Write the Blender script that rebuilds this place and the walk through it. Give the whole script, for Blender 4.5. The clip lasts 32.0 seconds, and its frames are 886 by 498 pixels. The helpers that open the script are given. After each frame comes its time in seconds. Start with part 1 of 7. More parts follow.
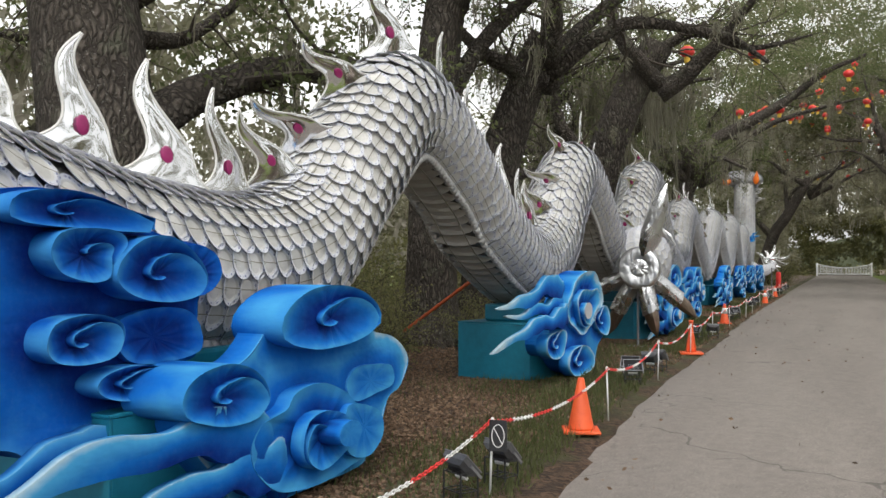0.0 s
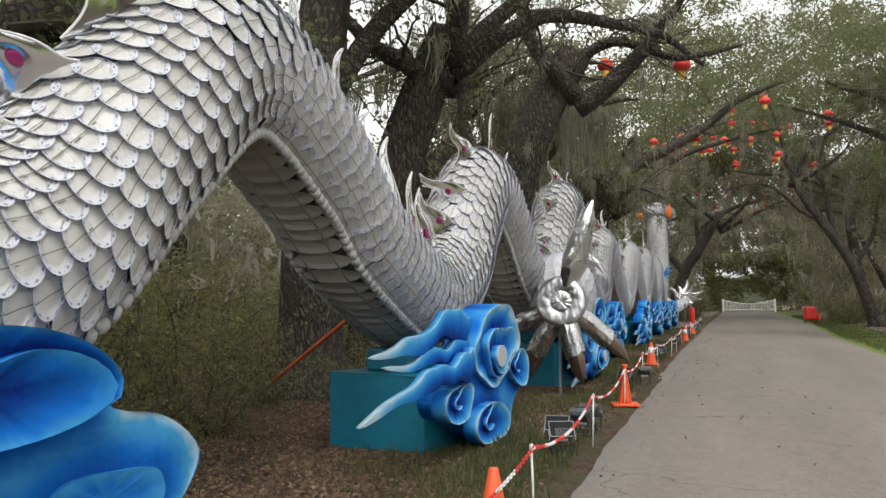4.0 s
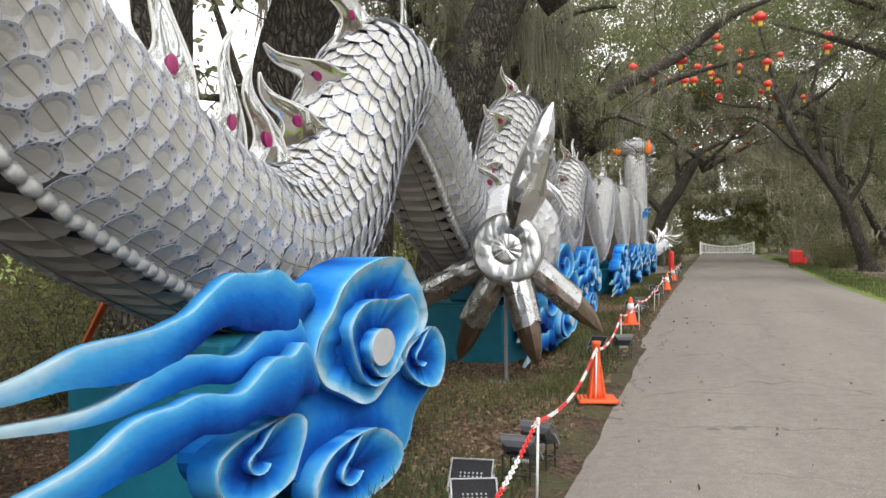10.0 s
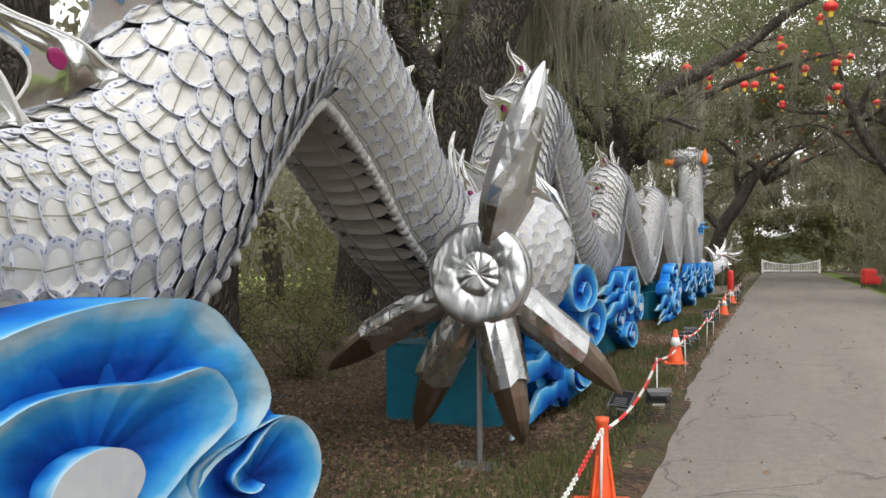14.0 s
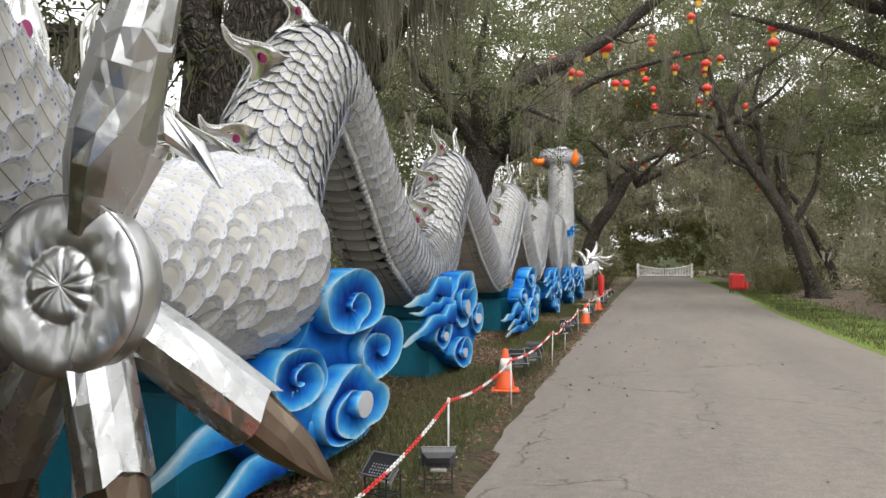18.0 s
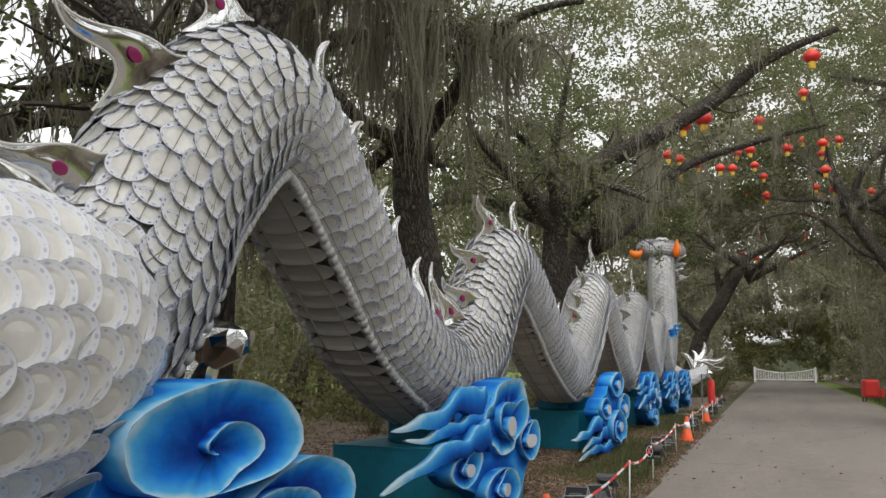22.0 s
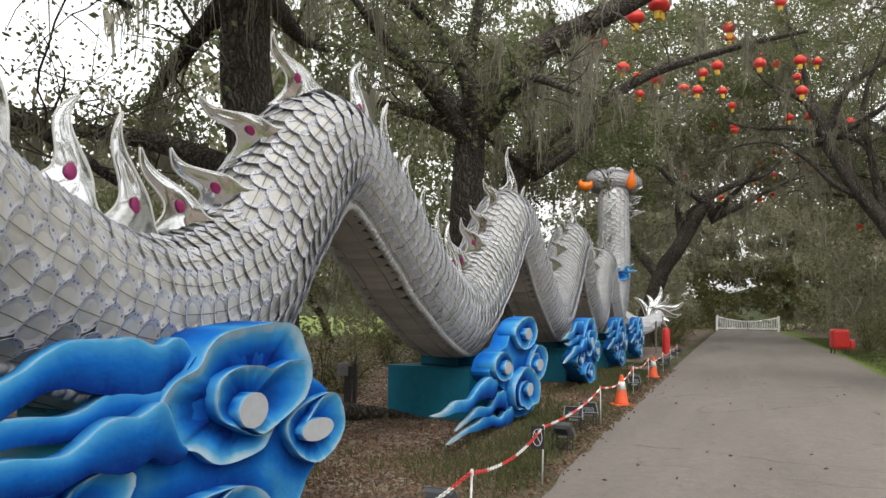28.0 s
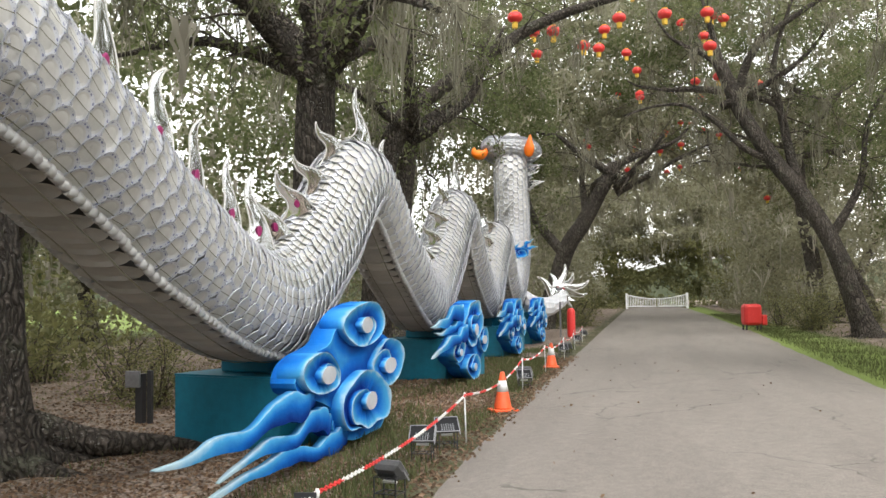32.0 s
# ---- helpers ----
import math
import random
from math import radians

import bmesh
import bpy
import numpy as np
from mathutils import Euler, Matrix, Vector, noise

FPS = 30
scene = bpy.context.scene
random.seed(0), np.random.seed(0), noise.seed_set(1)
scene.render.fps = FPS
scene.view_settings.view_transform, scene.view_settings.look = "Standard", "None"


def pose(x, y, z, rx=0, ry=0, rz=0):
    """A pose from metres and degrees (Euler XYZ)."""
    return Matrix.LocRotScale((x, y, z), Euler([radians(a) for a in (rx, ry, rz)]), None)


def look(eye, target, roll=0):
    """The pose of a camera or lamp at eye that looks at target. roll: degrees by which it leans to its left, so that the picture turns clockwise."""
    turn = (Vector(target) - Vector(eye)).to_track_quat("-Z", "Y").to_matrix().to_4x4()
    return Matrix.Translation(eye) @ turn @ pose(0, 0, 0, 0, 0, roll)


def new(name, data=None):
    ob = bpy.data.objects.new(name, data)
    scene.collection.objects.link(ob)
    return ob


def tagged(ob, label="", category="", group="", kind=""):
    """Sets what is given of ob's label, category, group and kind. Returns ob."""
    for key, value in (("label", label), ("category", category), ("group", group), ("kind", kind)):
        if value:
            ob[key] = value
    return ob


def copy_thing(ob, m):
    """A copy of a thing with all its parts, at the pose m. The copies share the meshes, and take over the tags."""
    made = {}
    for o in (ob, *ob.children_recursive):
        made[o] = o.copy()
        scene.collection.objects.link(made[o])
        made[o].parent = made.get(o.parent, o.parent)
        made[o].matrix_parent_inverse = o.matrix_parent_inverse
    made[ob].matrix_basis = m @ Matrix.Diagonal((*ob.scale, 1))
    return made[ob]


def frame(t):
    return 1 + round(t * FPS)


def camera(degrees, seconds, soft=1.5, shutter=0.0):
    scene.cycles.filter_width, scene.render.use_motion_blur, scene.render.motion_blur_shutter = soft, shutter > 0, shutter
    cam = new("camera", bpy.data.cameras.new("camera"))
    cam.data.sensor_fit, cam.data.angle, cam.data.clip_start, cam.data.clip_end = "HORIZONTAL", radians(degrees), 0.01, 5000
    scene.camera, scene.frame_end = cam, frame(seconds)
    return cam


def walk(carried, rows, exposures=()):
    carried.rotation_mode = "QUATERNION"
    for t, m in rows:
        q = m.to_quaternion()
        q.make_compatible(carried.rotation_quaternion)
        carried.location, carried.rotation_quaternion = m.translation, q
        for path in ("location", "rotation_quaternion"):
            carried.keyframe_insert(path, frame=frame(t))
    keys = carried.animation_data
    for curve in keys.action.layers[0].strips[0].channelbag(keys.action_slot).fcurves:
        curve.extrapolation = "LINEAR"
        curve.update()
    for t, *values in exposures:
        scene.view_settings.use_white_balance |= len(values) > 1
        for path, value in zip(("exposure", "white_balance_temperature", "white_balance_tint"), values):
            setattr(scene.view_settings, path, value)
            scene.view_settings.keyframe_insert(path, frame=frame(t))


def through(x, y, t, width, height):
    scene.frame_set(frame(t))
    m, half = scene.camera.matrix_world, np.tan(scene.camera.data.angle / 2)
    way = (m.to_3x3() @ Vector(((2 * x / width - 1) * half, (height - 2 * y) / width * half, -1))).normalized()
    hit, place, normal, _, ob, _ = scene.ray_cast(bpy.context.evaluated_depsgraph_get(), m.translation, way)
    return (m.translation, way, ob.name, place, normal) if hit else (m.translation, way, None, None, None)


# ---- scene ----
from mathutils.geometry import delaunay_2d_cdt

PATH = [
    (0, (1.146, -1.915, 1.565), (0.328, -0.09, 1.596), 0.1),
    (0.5, (1.058, -1.507, 1.551), (0.189, 0.294, 1.565), -0.7),
    (1, (0.877, -1.172, 1.527), (-0.061, 0.595, 1.503), -0.3),
    (1.5, (0.762, -0.871, 1.523), (-0.083, 0.941, 1.505), 0.2),
    (2, (0.687, -0.487, 1.52), (-0.099, 1.352, 1.544), 0.5),
    (2.5, (0.553, -0.14, 1.496), (-0.174, 1.722, 1.562), -0.2),
    (3, (0.522, 0.291, 1.491), (-0.108, 2.186, 1.589), -0.1),
    (3.5, (0.426, 0.646, 1.487), (-0.187, 2.546, 1.598), 0.2),
    (5.5, (0.26, 1.994, 1.509), (-0.494, 3.843, 1.622), -1.2),
    (6, (0.209, 2.306, 1.523), (-0.56, 4.149, 1.617), -0.4),
    (6.5, (0.134, 2.625, 1.525), (-0.586, 4.489, 1.608), -0.3),
    (7, (0.139, 2.972, 1.516), (-0.51, 4.861, 1.602), -0.4),
    (7.5, (0.045, 3.362, 1.511), (-0.588, 5.258, 1.58), -0.1),
    (8, (0.023, 3.685, 1.503), (-0.555, 5.6, 1.547), -0.5),
    (8.5, (0.008, 4.056, 1.513), (-0.561, 5.973, 1.555), -0.6),
    (9, (-0.043, 4.362, 1.525), (-0.605, 6.281, 1.556), -1.0),
    (9.5, (-0.039, 4.765, 1.537), (-0.597, 6.686, 1.541), -1.0),
    (10, (-0.124, 5.155, 1.532), (-0.705, 7.069, 1.521), -0.4),
    (10.5, (-0.113, 5.49, 1.528), (-0.665, 7.413, 1.533), -0.8),
    (11, (-0.127, 5.88, 1.531), (-0.72, 7.79, 1.543), -0.2),
    (11.5, (-0.159, 6.298, 1.55), (-0.794, 8.195, 1.544), 0.4),
    (12, (-0.108, 6.673, 1.574), (-0.78, 8.557, 1.576), 1.0),
    (12.5, (-0.15, 7.025, 1.579), (-0.857, 8.896, 1.585), 1.7),
    (13, (-0.142, 7.409, 1.564), (-0.824, 9.289, 1.565), 0.9),
    (13.5, (-0.156, 7.822, 1.587), (-0.855, 9.696, 1.589), 0.8),
    (14, (-0.173, 8.189, 1.571), (-0.873, 10.062, 1.599), -0.3),
    (14.5, (-0.048, 8.551, 1.604), (-0.723, 10.433, 1.633), 0.3),
    (15, (-0.081, 8.825, 1.596), (-0.696, 10.728, 1.618), 2.0),
    (15.5, (0.033, 9.157, 1.663), (-0.462, 11.095, 1.685), 0.3),
    (17.5, (0.114, 10.744, 1.579), (-0.39, 12.679, 1.613), 0.3),
    (18, (0.186, 11.165, 1.566), (-0.273, 13.111, 1.6), 0.0),
    (18.5, (0.16, 11.537, 1.552), (-0.339, 13.473, 1.582), -0.0),
    (19, (0.155, 11.996, 1.553), (-0.377, 13.924, 1.593), -1.0),
    (19.5, (0.183, 12.368, 1.567), (-0.429, 14.272, 1.617), -0.5),
    (20, (0.167, 12.787, 1.57), (-0.455, 14.688, 1.61), -0.1),
    (20.5, (0.227, 13.18, 1.592), (-0.382, 15.084, 1.66), -0.4),
    (21, (0.197, 13.657, 1.613), (-0.493, 15.521, 1.836), 0.7),
    (21.5, (0.247, 14.026, 1.606), (-0.431, 15.887, 1.888), 0.2),
    (22, (0.258, 14.43, 1.602), (-0.427, 16.291, 1.863), 0.3),
    (22.5, (0.261, 14.834, 1.611), (-0.398, 16.71, 1.826), -0.4),
    (23, (0.331, 15.198, 1.624), (-0.328, 17.076, 1.816), -0.9),
    (23.5, (0.286, 15.638, 1.609), (-0.389, 17.511, 1.793), 0.5),
    (24, (0.348, 16.116, 1.596), (-0.32, 17.993, 1.769), -0.4),
    (24.5, (0.345, 16.477, 1.584), (-0.349, 18.346, 1.741), -0.1),
    (25, (0.354, 16.923, 1.575), (-0.272, 18.816, 1.727), -0.9),
    (25.5, (0.374, 17.289, 1.578), (-0.26, 19.179, 1.742), -0.5),
    (27.5, (0.314, 19.045, 1.567), (-0.286, 20.948, 1.706), 0.4),
    (28, (0.313, 19.373, 1.548), (-0.311, 21.268, 1.689), 0.9),
    (28.5, (0.311, 19.906, 1.553), (-0.275, 21.812, 1.703), 0.5),
    (29, (0.345, 20.314, 1.55), (-0.243, 22.218, 1.723), 0.9),
    (29.5, (0.319, 20.757, 1.556), (-0.263, 22.663, 1.728), 1.4),
    (30, (0.367, 21.154, 1.553), (-0.195, 23.067, 1.712), 0.5),
    (30.5, (0.34, 21.565, 1.578), (-0.202, 23.486, 1.701), 0.6),
    (31, (0.376, 22.096, 1.563), (-0.103, 24.035, 1.671), -0.1),
    (31.5, (0.351, 22.468, 1.545), (-0.15, 24.402, 1.641), 0.2),
    (32, (0.356, 23.002, 1.532), (-0.084, 24.95, 1.64), -0.8),
]
cam = camera(53.2, 32.0)
walk(cam, [(t, look(eye, target, roll)) for t, eye, target, roll in PATH], [(0, -0.62), (8, -0.46), (10, -0.18), (12, -0.42), (13, -0.44), (15, -0.22), (18, -0.25), (20, -0.68), (21.5, -0.70), (25, -0.12), (28, -0.5), (29.5, -0.45), (31, -0.25), (32, 0.05)])

# ---- world, sun ----
SUN_ELEV, SUN_AZ = 56.0, 150.0
world = bpy.data.worlds.new("overcast_sky")
scene.world = world
world.use_nodes = True
_nt = world.node_tree
_sky = _nt.nodes.new("ShaderNodeTexSky")
_sky.sky_type = "NISHITA"
_sky.sun_disc = False
_sky.sun_elevation = radians(SUN_ELEV)
_sky.sun_rotation = radians(SUN_AZ)
_sky.altitude = 0.0
_sky.air_density = 1.0
_sky.dust_density = 2.5
_sky.ozone_density = 0.6
_hs = _nt.nodes.new("ShaderNodeHueSaturation")
_hs.inputs["Saturation"].default_value = 0.03
_hs.inputs["Value"].default_value = 3.3
_nt.links.new(_sky.outputs["Color"], _hs.inputs["Color"])
_nt.links.new(_hs.outputs["Color"], _nt.nodes["Background"].inputs["Color"])
_nt.nodes["Background"].inputs["Strength"].default_value = 0.15
sun_data = bpy.data.lights.new("sun", "SUN")
sun_data.energy = 0.75
sun_data.angle = radians(25)
sun_data.color = (1.0, 0.94, 0.86)
sun = new("sun", sun_data)
_az, _el = radians(SUN_AZ), radians(SUN_ELEV)
sun.matrix_world = look((30 * math.sin(_az) * math.cos(_el), 30 * math.cos(_az) * math.cos(_el), 30 * math.sin(_el)), (0, 0, 0))

# ---- materials ----
def ramp_mix(nt, fac, a, b):
    m = nt.nodes.new("ShaderNodeMix")
    m.data_type = "RGBA"
    nt.links.new(fac, m.inputs["Factor"])
    for sock, v in ((m.inputs["A"], a), (m.inputs["B"], b)):
        if isinstance(v, tuple):
            sock.default_value = (*v, 1)
        else:
            nt.links.new(v, sock)
    return m.outputs["Result"]


def math_node(nt, op, a, b=None, c=None, clamp=False):
    n = nt.nodes.new("ShaderNodeMath")
    n.operation, n.use_clamp = op, clamp
    for i, v in enumerate((a, b, c)):
        if v is None:
            continue
        if isinstance(v, (int, float)):
            n.inputs[i].default_value = v
        else:
            nt.links.new(v, n.inputs[i])
    return n.outputs[0]


def noise_node(nt, scale, detail=4.0, rough=0.6, coords=None, stretch=None):
    tc = nt.nodes.new("ShaderNodeTexCoord")
    out = coords or tc.outputs["Object"]
    if stretch:
        mp = nt.nodes.new("ShaderNodeMapping")
        mp.inputs["Scale"].default_value = stretch
        nt.links.new(out, mp.inputs["Vector"])
        out = mp.outputs["Vector"]
    n = nt.nodes.new("ShaderNodeTexNoise")
    n.inputs["Scale"].default_value, n.inputs["Detail"].default_value, n.inputs["Roughness"].default_value = scale, detail, rough
    nt.links.new(out, n.inputs["Vector"])
    return n.outputs["Fac"]


def sharpen(nt, fac, lo, hi):
    m = nt.nodes.new("ShaderNodeMapRange")
    m.inputs["From Min"].default_value, m.inputs["From Max"].default_value = lo, hi
    nt.links.new(fac, m.inputs["Value"])
    return m.outputs["Result"]


def start_material(name, rough=0.7, metal=0.0, spec=0.5):
    m = bpy.data.materials.new(name)
    m.use_nodes = True
    b = m.node_tree.nodes["Principled BSDF"]
    b.inputs["Roughness"].default_value, b.inputs["Metallic"].default_value = rough, metal
    b.inputs["Specular IOR Level"].default_value = spec
    return m, m.node_tree, b


def add_bump(nt, b, height, strength, distance=0.02):
    n = nt.nodes.new("ShaderNodeBump")
    n.inputs["Strength"].default_value, n.inputs["Distance"].default_value = strength, distance
    nt.links.new(height, n.inputs["Height"])
    nt.links.new(n.outputs["Normal"], b.inputs["Normal"])


def surface(name, dark, light, rough=0.7, metal=0.0, fine=18.0, coarse=1.3, bump=0.3, distance=0.01, stretch=None, per_piece=0.0, rough_var=0.1, spec=0.5):
    """A material with a fine grain and coarse stains between two colours."""
    m, nt, b = start_material(name, rough, metal, spec)
    f = noise_node(nt, fine, 6.0, 0.65, stretch=stretch)
    c = noise_node(nt, coarse, 3.0, 0.5)
    fac = math_node(nt, "ADD", math_node(nt, "MULTIPLY", f, 0.55), math_node(nt, "MULTIPLY", c, 0.65))
    fac = sharpen(nt, fac, 0.35, 0.85)
    if per_piece:
        g = nt.nodes.new("ShaderNodeNewGeometry")
        o = nt.nodes.new("ShaderNodeObjectInfo")
        r = math_node(nt, "FRACT", math_node(nt, "ADD", g.outputs["Random Per Island"], o.outputs["Random"]))
        fac = math_node(nt, "ADD", math_node(nt, "MULTIPLY", fac, 1 - per_piece), math_node(nt, "MULTIPLY", r, per_piece))
    nt.links.new(ramp_mix(nt, fac, dark, light), b.inputs["Base Color"])
    nt.links.new(math_node(nt, "ADD", math_node(nt, "MULTIPLY", c, 2 * rough_var), rough - rough_var, clamp=True), b.inputs["Roughness"])
    if bump:
        add_bump(nt, b, f, bump, distance)
    return m


def leaf_material(name, dark, light, rough=0.55, through=0.42):
    m, nt, b = start_material(name, rough, 0.0, 0.3)
    g = nt.nodes.new("ShaderNodeNewGeometry")
    c = noise_node(nt, 0.35, 2.0, 0.5)
    fac = math_node(nt, "ADD", math_node(nt, "MULTIPLY", g.outputs["Random Per Island"], 0.6), math_node(nt, "MULTIPLY", c, 0.5), clamp=True)
    col = ramp_mix(nt, fac, dark, light)
    nt.links.new(col, b.inputs["Base Color"])
    t = nt.nodes.new("ShaderNodeBsdfTranslucent")
    nt.links.new(col, t.inputs["Color"])
    mix = nt.nodes.new("ShaderNodeMixShader")
    mix.inputs["Fac"].default_value = through
    nt.links.new(b.outputs["BSDF"], mix.inputs[1])
    nt.links.new(t.outputs["BSDF"], mix.inputs[2])
    nt.links.new(mix.outputs["Shader"], nt.nodes["Material Output"].inputs["Surface"])
    return m


def porcelain(name="porcelain", sprigs=0.70):
    """White glazed plate with a ring of small blue sprigs on the rim, laid out in the plate's own plane."""
    m, nt, b = start_material(name, 0.3, 0.0, 0.5)
    uv = nt.nodes.new("ShaderNodeUVMap")
    uv.uv_map = "plate"
    sep = nt.nodes.new("ShaderNodeSeparateXYZ")
    nt.links.new(uv.outputs["UV"], sep.inputs[0])
    x, y = sep.outputs[0], sep.outputs[1]
    r = math_node(nt, "SQRT", math_node(nt, "ADD", math_node(nt, "MULTIPLY", x, x), math_node(nt, "MULTIPLY", y, y)))
    g = nt.nodes.new("ShaderNodeNewGeometry")
    o = nt.nodes.new("ShaderNodeObjectInfo")
    rnd = math_node(nt, "FRACT", math_node(nt, "ADD", g.outputs["Random Per Island"], o.outputs["Random"]))
    a = math_node(nt, "ADD", math_node(nt, "ARCTAN2", y, x), math_node(nt, "MULTIPLY", rnd, 6.28))
    speck = noise_node(nt, 9.0, 3.0, 0.6, coords=uv.outputs["UV"])
    off = math_node(nt, "MULTIPLY", math_node(nt, "SUBTRACT", r, math_node(nt, "ADD", 0.83, math_node(nt, "MULTIPLY", speck, 0.06))), 13.0)
    wave = math_node(nt, "SINE", math_node(nt, "MULTIPLY", a, 9.5))
    leaf = math_node(nt, "SINE", math_node(nt, "ADD", math_node(nt, "MULTIPLY", a, 21.0), 1.0))
    sprig = math_node(nt, "SUBTRACT", math_node(nt, "MAXIMUM", wave, math_node(nt, "SUBTRACT", leaf, 0.35)), math_node(nt, "MULTIPLY", off, off))
    dots = math_node(nt, "GREATER_THAN", sprig, 0.52)
    edge = math_node(nt, "GREATER_THAN", r, 0.72)
    line = math_node(nt, "GREATER_THAN", r, 0.975)
    grime = noise_node(nt, 5.0, 5.0, 0.6)
    fac = math_node(nt, "ADD", math_node(nt, "MULTIPLY", rnd, 0.45), math_node(nt, "MULTIPLY", sharpen(nt, grime, 0.35, 0.75), 0.55))
    white = ramp_mix(nt, fac, (0.44, 0.43, 0.40), (0.70, 0.685, 0.65))
    white = ramp_mix(nt, math_node(nt, "MULTIPLY", edge, 0.5), white, (0.58, 0.61, 0.69))
    nt.links.new(ramp_mix(nt, math_node(nt, "MAXIMUM", math_node(nt, "MULTIPLY", dots, sprigs), math_node(nt, "MULTIPLY", line, 0.40)), white, (0.035, 0.05, 0.19)), b.inputs["Base Color"])
    nt.links.new(math_node(nt, "ADD", math_node(nt, "MULTIPLY", grime, 0.35), 0.16), b.inputs["Roughness"])
    add_bump(nt, b, speck, 0.08, 0.004)
    return m


def foil(name, tint=(0.86, 0.87, 0.88), rough=0.16, crease=0.55, scale=7.0):
    m, nt, b = start_material(name, rough, 1.0)
    v = nt.nodes.new("ShaderNodeTexVoronoi")
    v.feature = "DISTANCE_TO_EDGE"
    v.inputs["Scale"].default_value = scale
    tc = nt.nodes.new("ShaderNodeTexCoord")
    mp = nt.nodes.new("ShaderNodeMapping")
    mp.inputs["Scale"].default_value = (1.0, 0.6, 0.35)
    nt.links.new(tc.outputs["Object"], mp.inputs["Vector"])
    nt.links.new(mp.outputs["Vector"], v.inputs["Vector"])
    n = noise_node(nt, scale * 0.7, 3.0, 0.5)
    h = math_node(nt, "ADD", math_node(nt, "MULTIPLY", sharpen(nt, v.outputs["Distance"], 0.0, 0.25), 0.5), n)
    add_bump(nt, b, h, crease, 0.05)
    s = noise_node(nt, 2.2, 4.0, 0.6)
    nt.links.new(ramp_mix(nt, sharpen(nt, s, 0.35, 0.7), tuple(c * 0.82 for c in tint), tint), b.inputs["Base Color"])
    nt.links.new(math_node(nt, "ADD", math_node(nt, "MULTIPLY", s, 0.22), rough - 0.08), b.inputs["Roughness"])
    return m


def airbrushed(name, deep, mid, pale):
    """Sprayed cloth: the fade from deep blue to pale, spray and on wisps some shade, is stored with each piece."""
    m, nt, b = start_material(name, 0.75, 0.0, 0.08)
    at = nt.nodes.new("ShaderNodeAttribute")
    at.attribute_name = "fade"
    n = noise_node(nt, 5.0, 4.0, 0.6)
    f = math_node(nt, "ADD", at.outputs["Fac"], math_node(nt, "MULTIPLY", math_node(nt, "SUBTRACT", n, 0.5), 0.28), clamp=True)
    r = nt.nodes.new("ShaderNodeValToRGB")
    el = r.color_ramp.elements
    el[0].position, el[0].color = 0.05, (*deep, 1)
    el[1].position, el[1].color = 0.97, (*pale, 1)
    e = el.new(0.42)
    e.color = (*mid, 1)
    e = el.new(0.78)
    e.color = (0.03 + 0.25 * pale[0] * 0.3, 0.62 * pale[1], 1.02 * pale[2], 1)
    nt.links.new(f, r.inputs["Fac"])
    g = noise_node(nt, 30.0, 4.0, 0.7)
    nt.links.new(ramp_mix(nt, math_node(nt, "MULTIPLY", sharpen(nt, g, 0.5, 0.9), 0.05), r.outputs["Color"], (0.30, 0.36, 0.40)), b.inputs["Base Color"])
    wr = noise_node(nt, 3.0, 3.0, 0.5, stretch=(1.0, 1.0, 2.4))
    fold = noise_node(nt, 6.0, 2.0, 0.5)
    add_bump(nt, b, math_node(nt, "ADD", wr, math_node(nt, "MULTIPLY", fold, 0.3)), 0.4, 0.04)
    return m


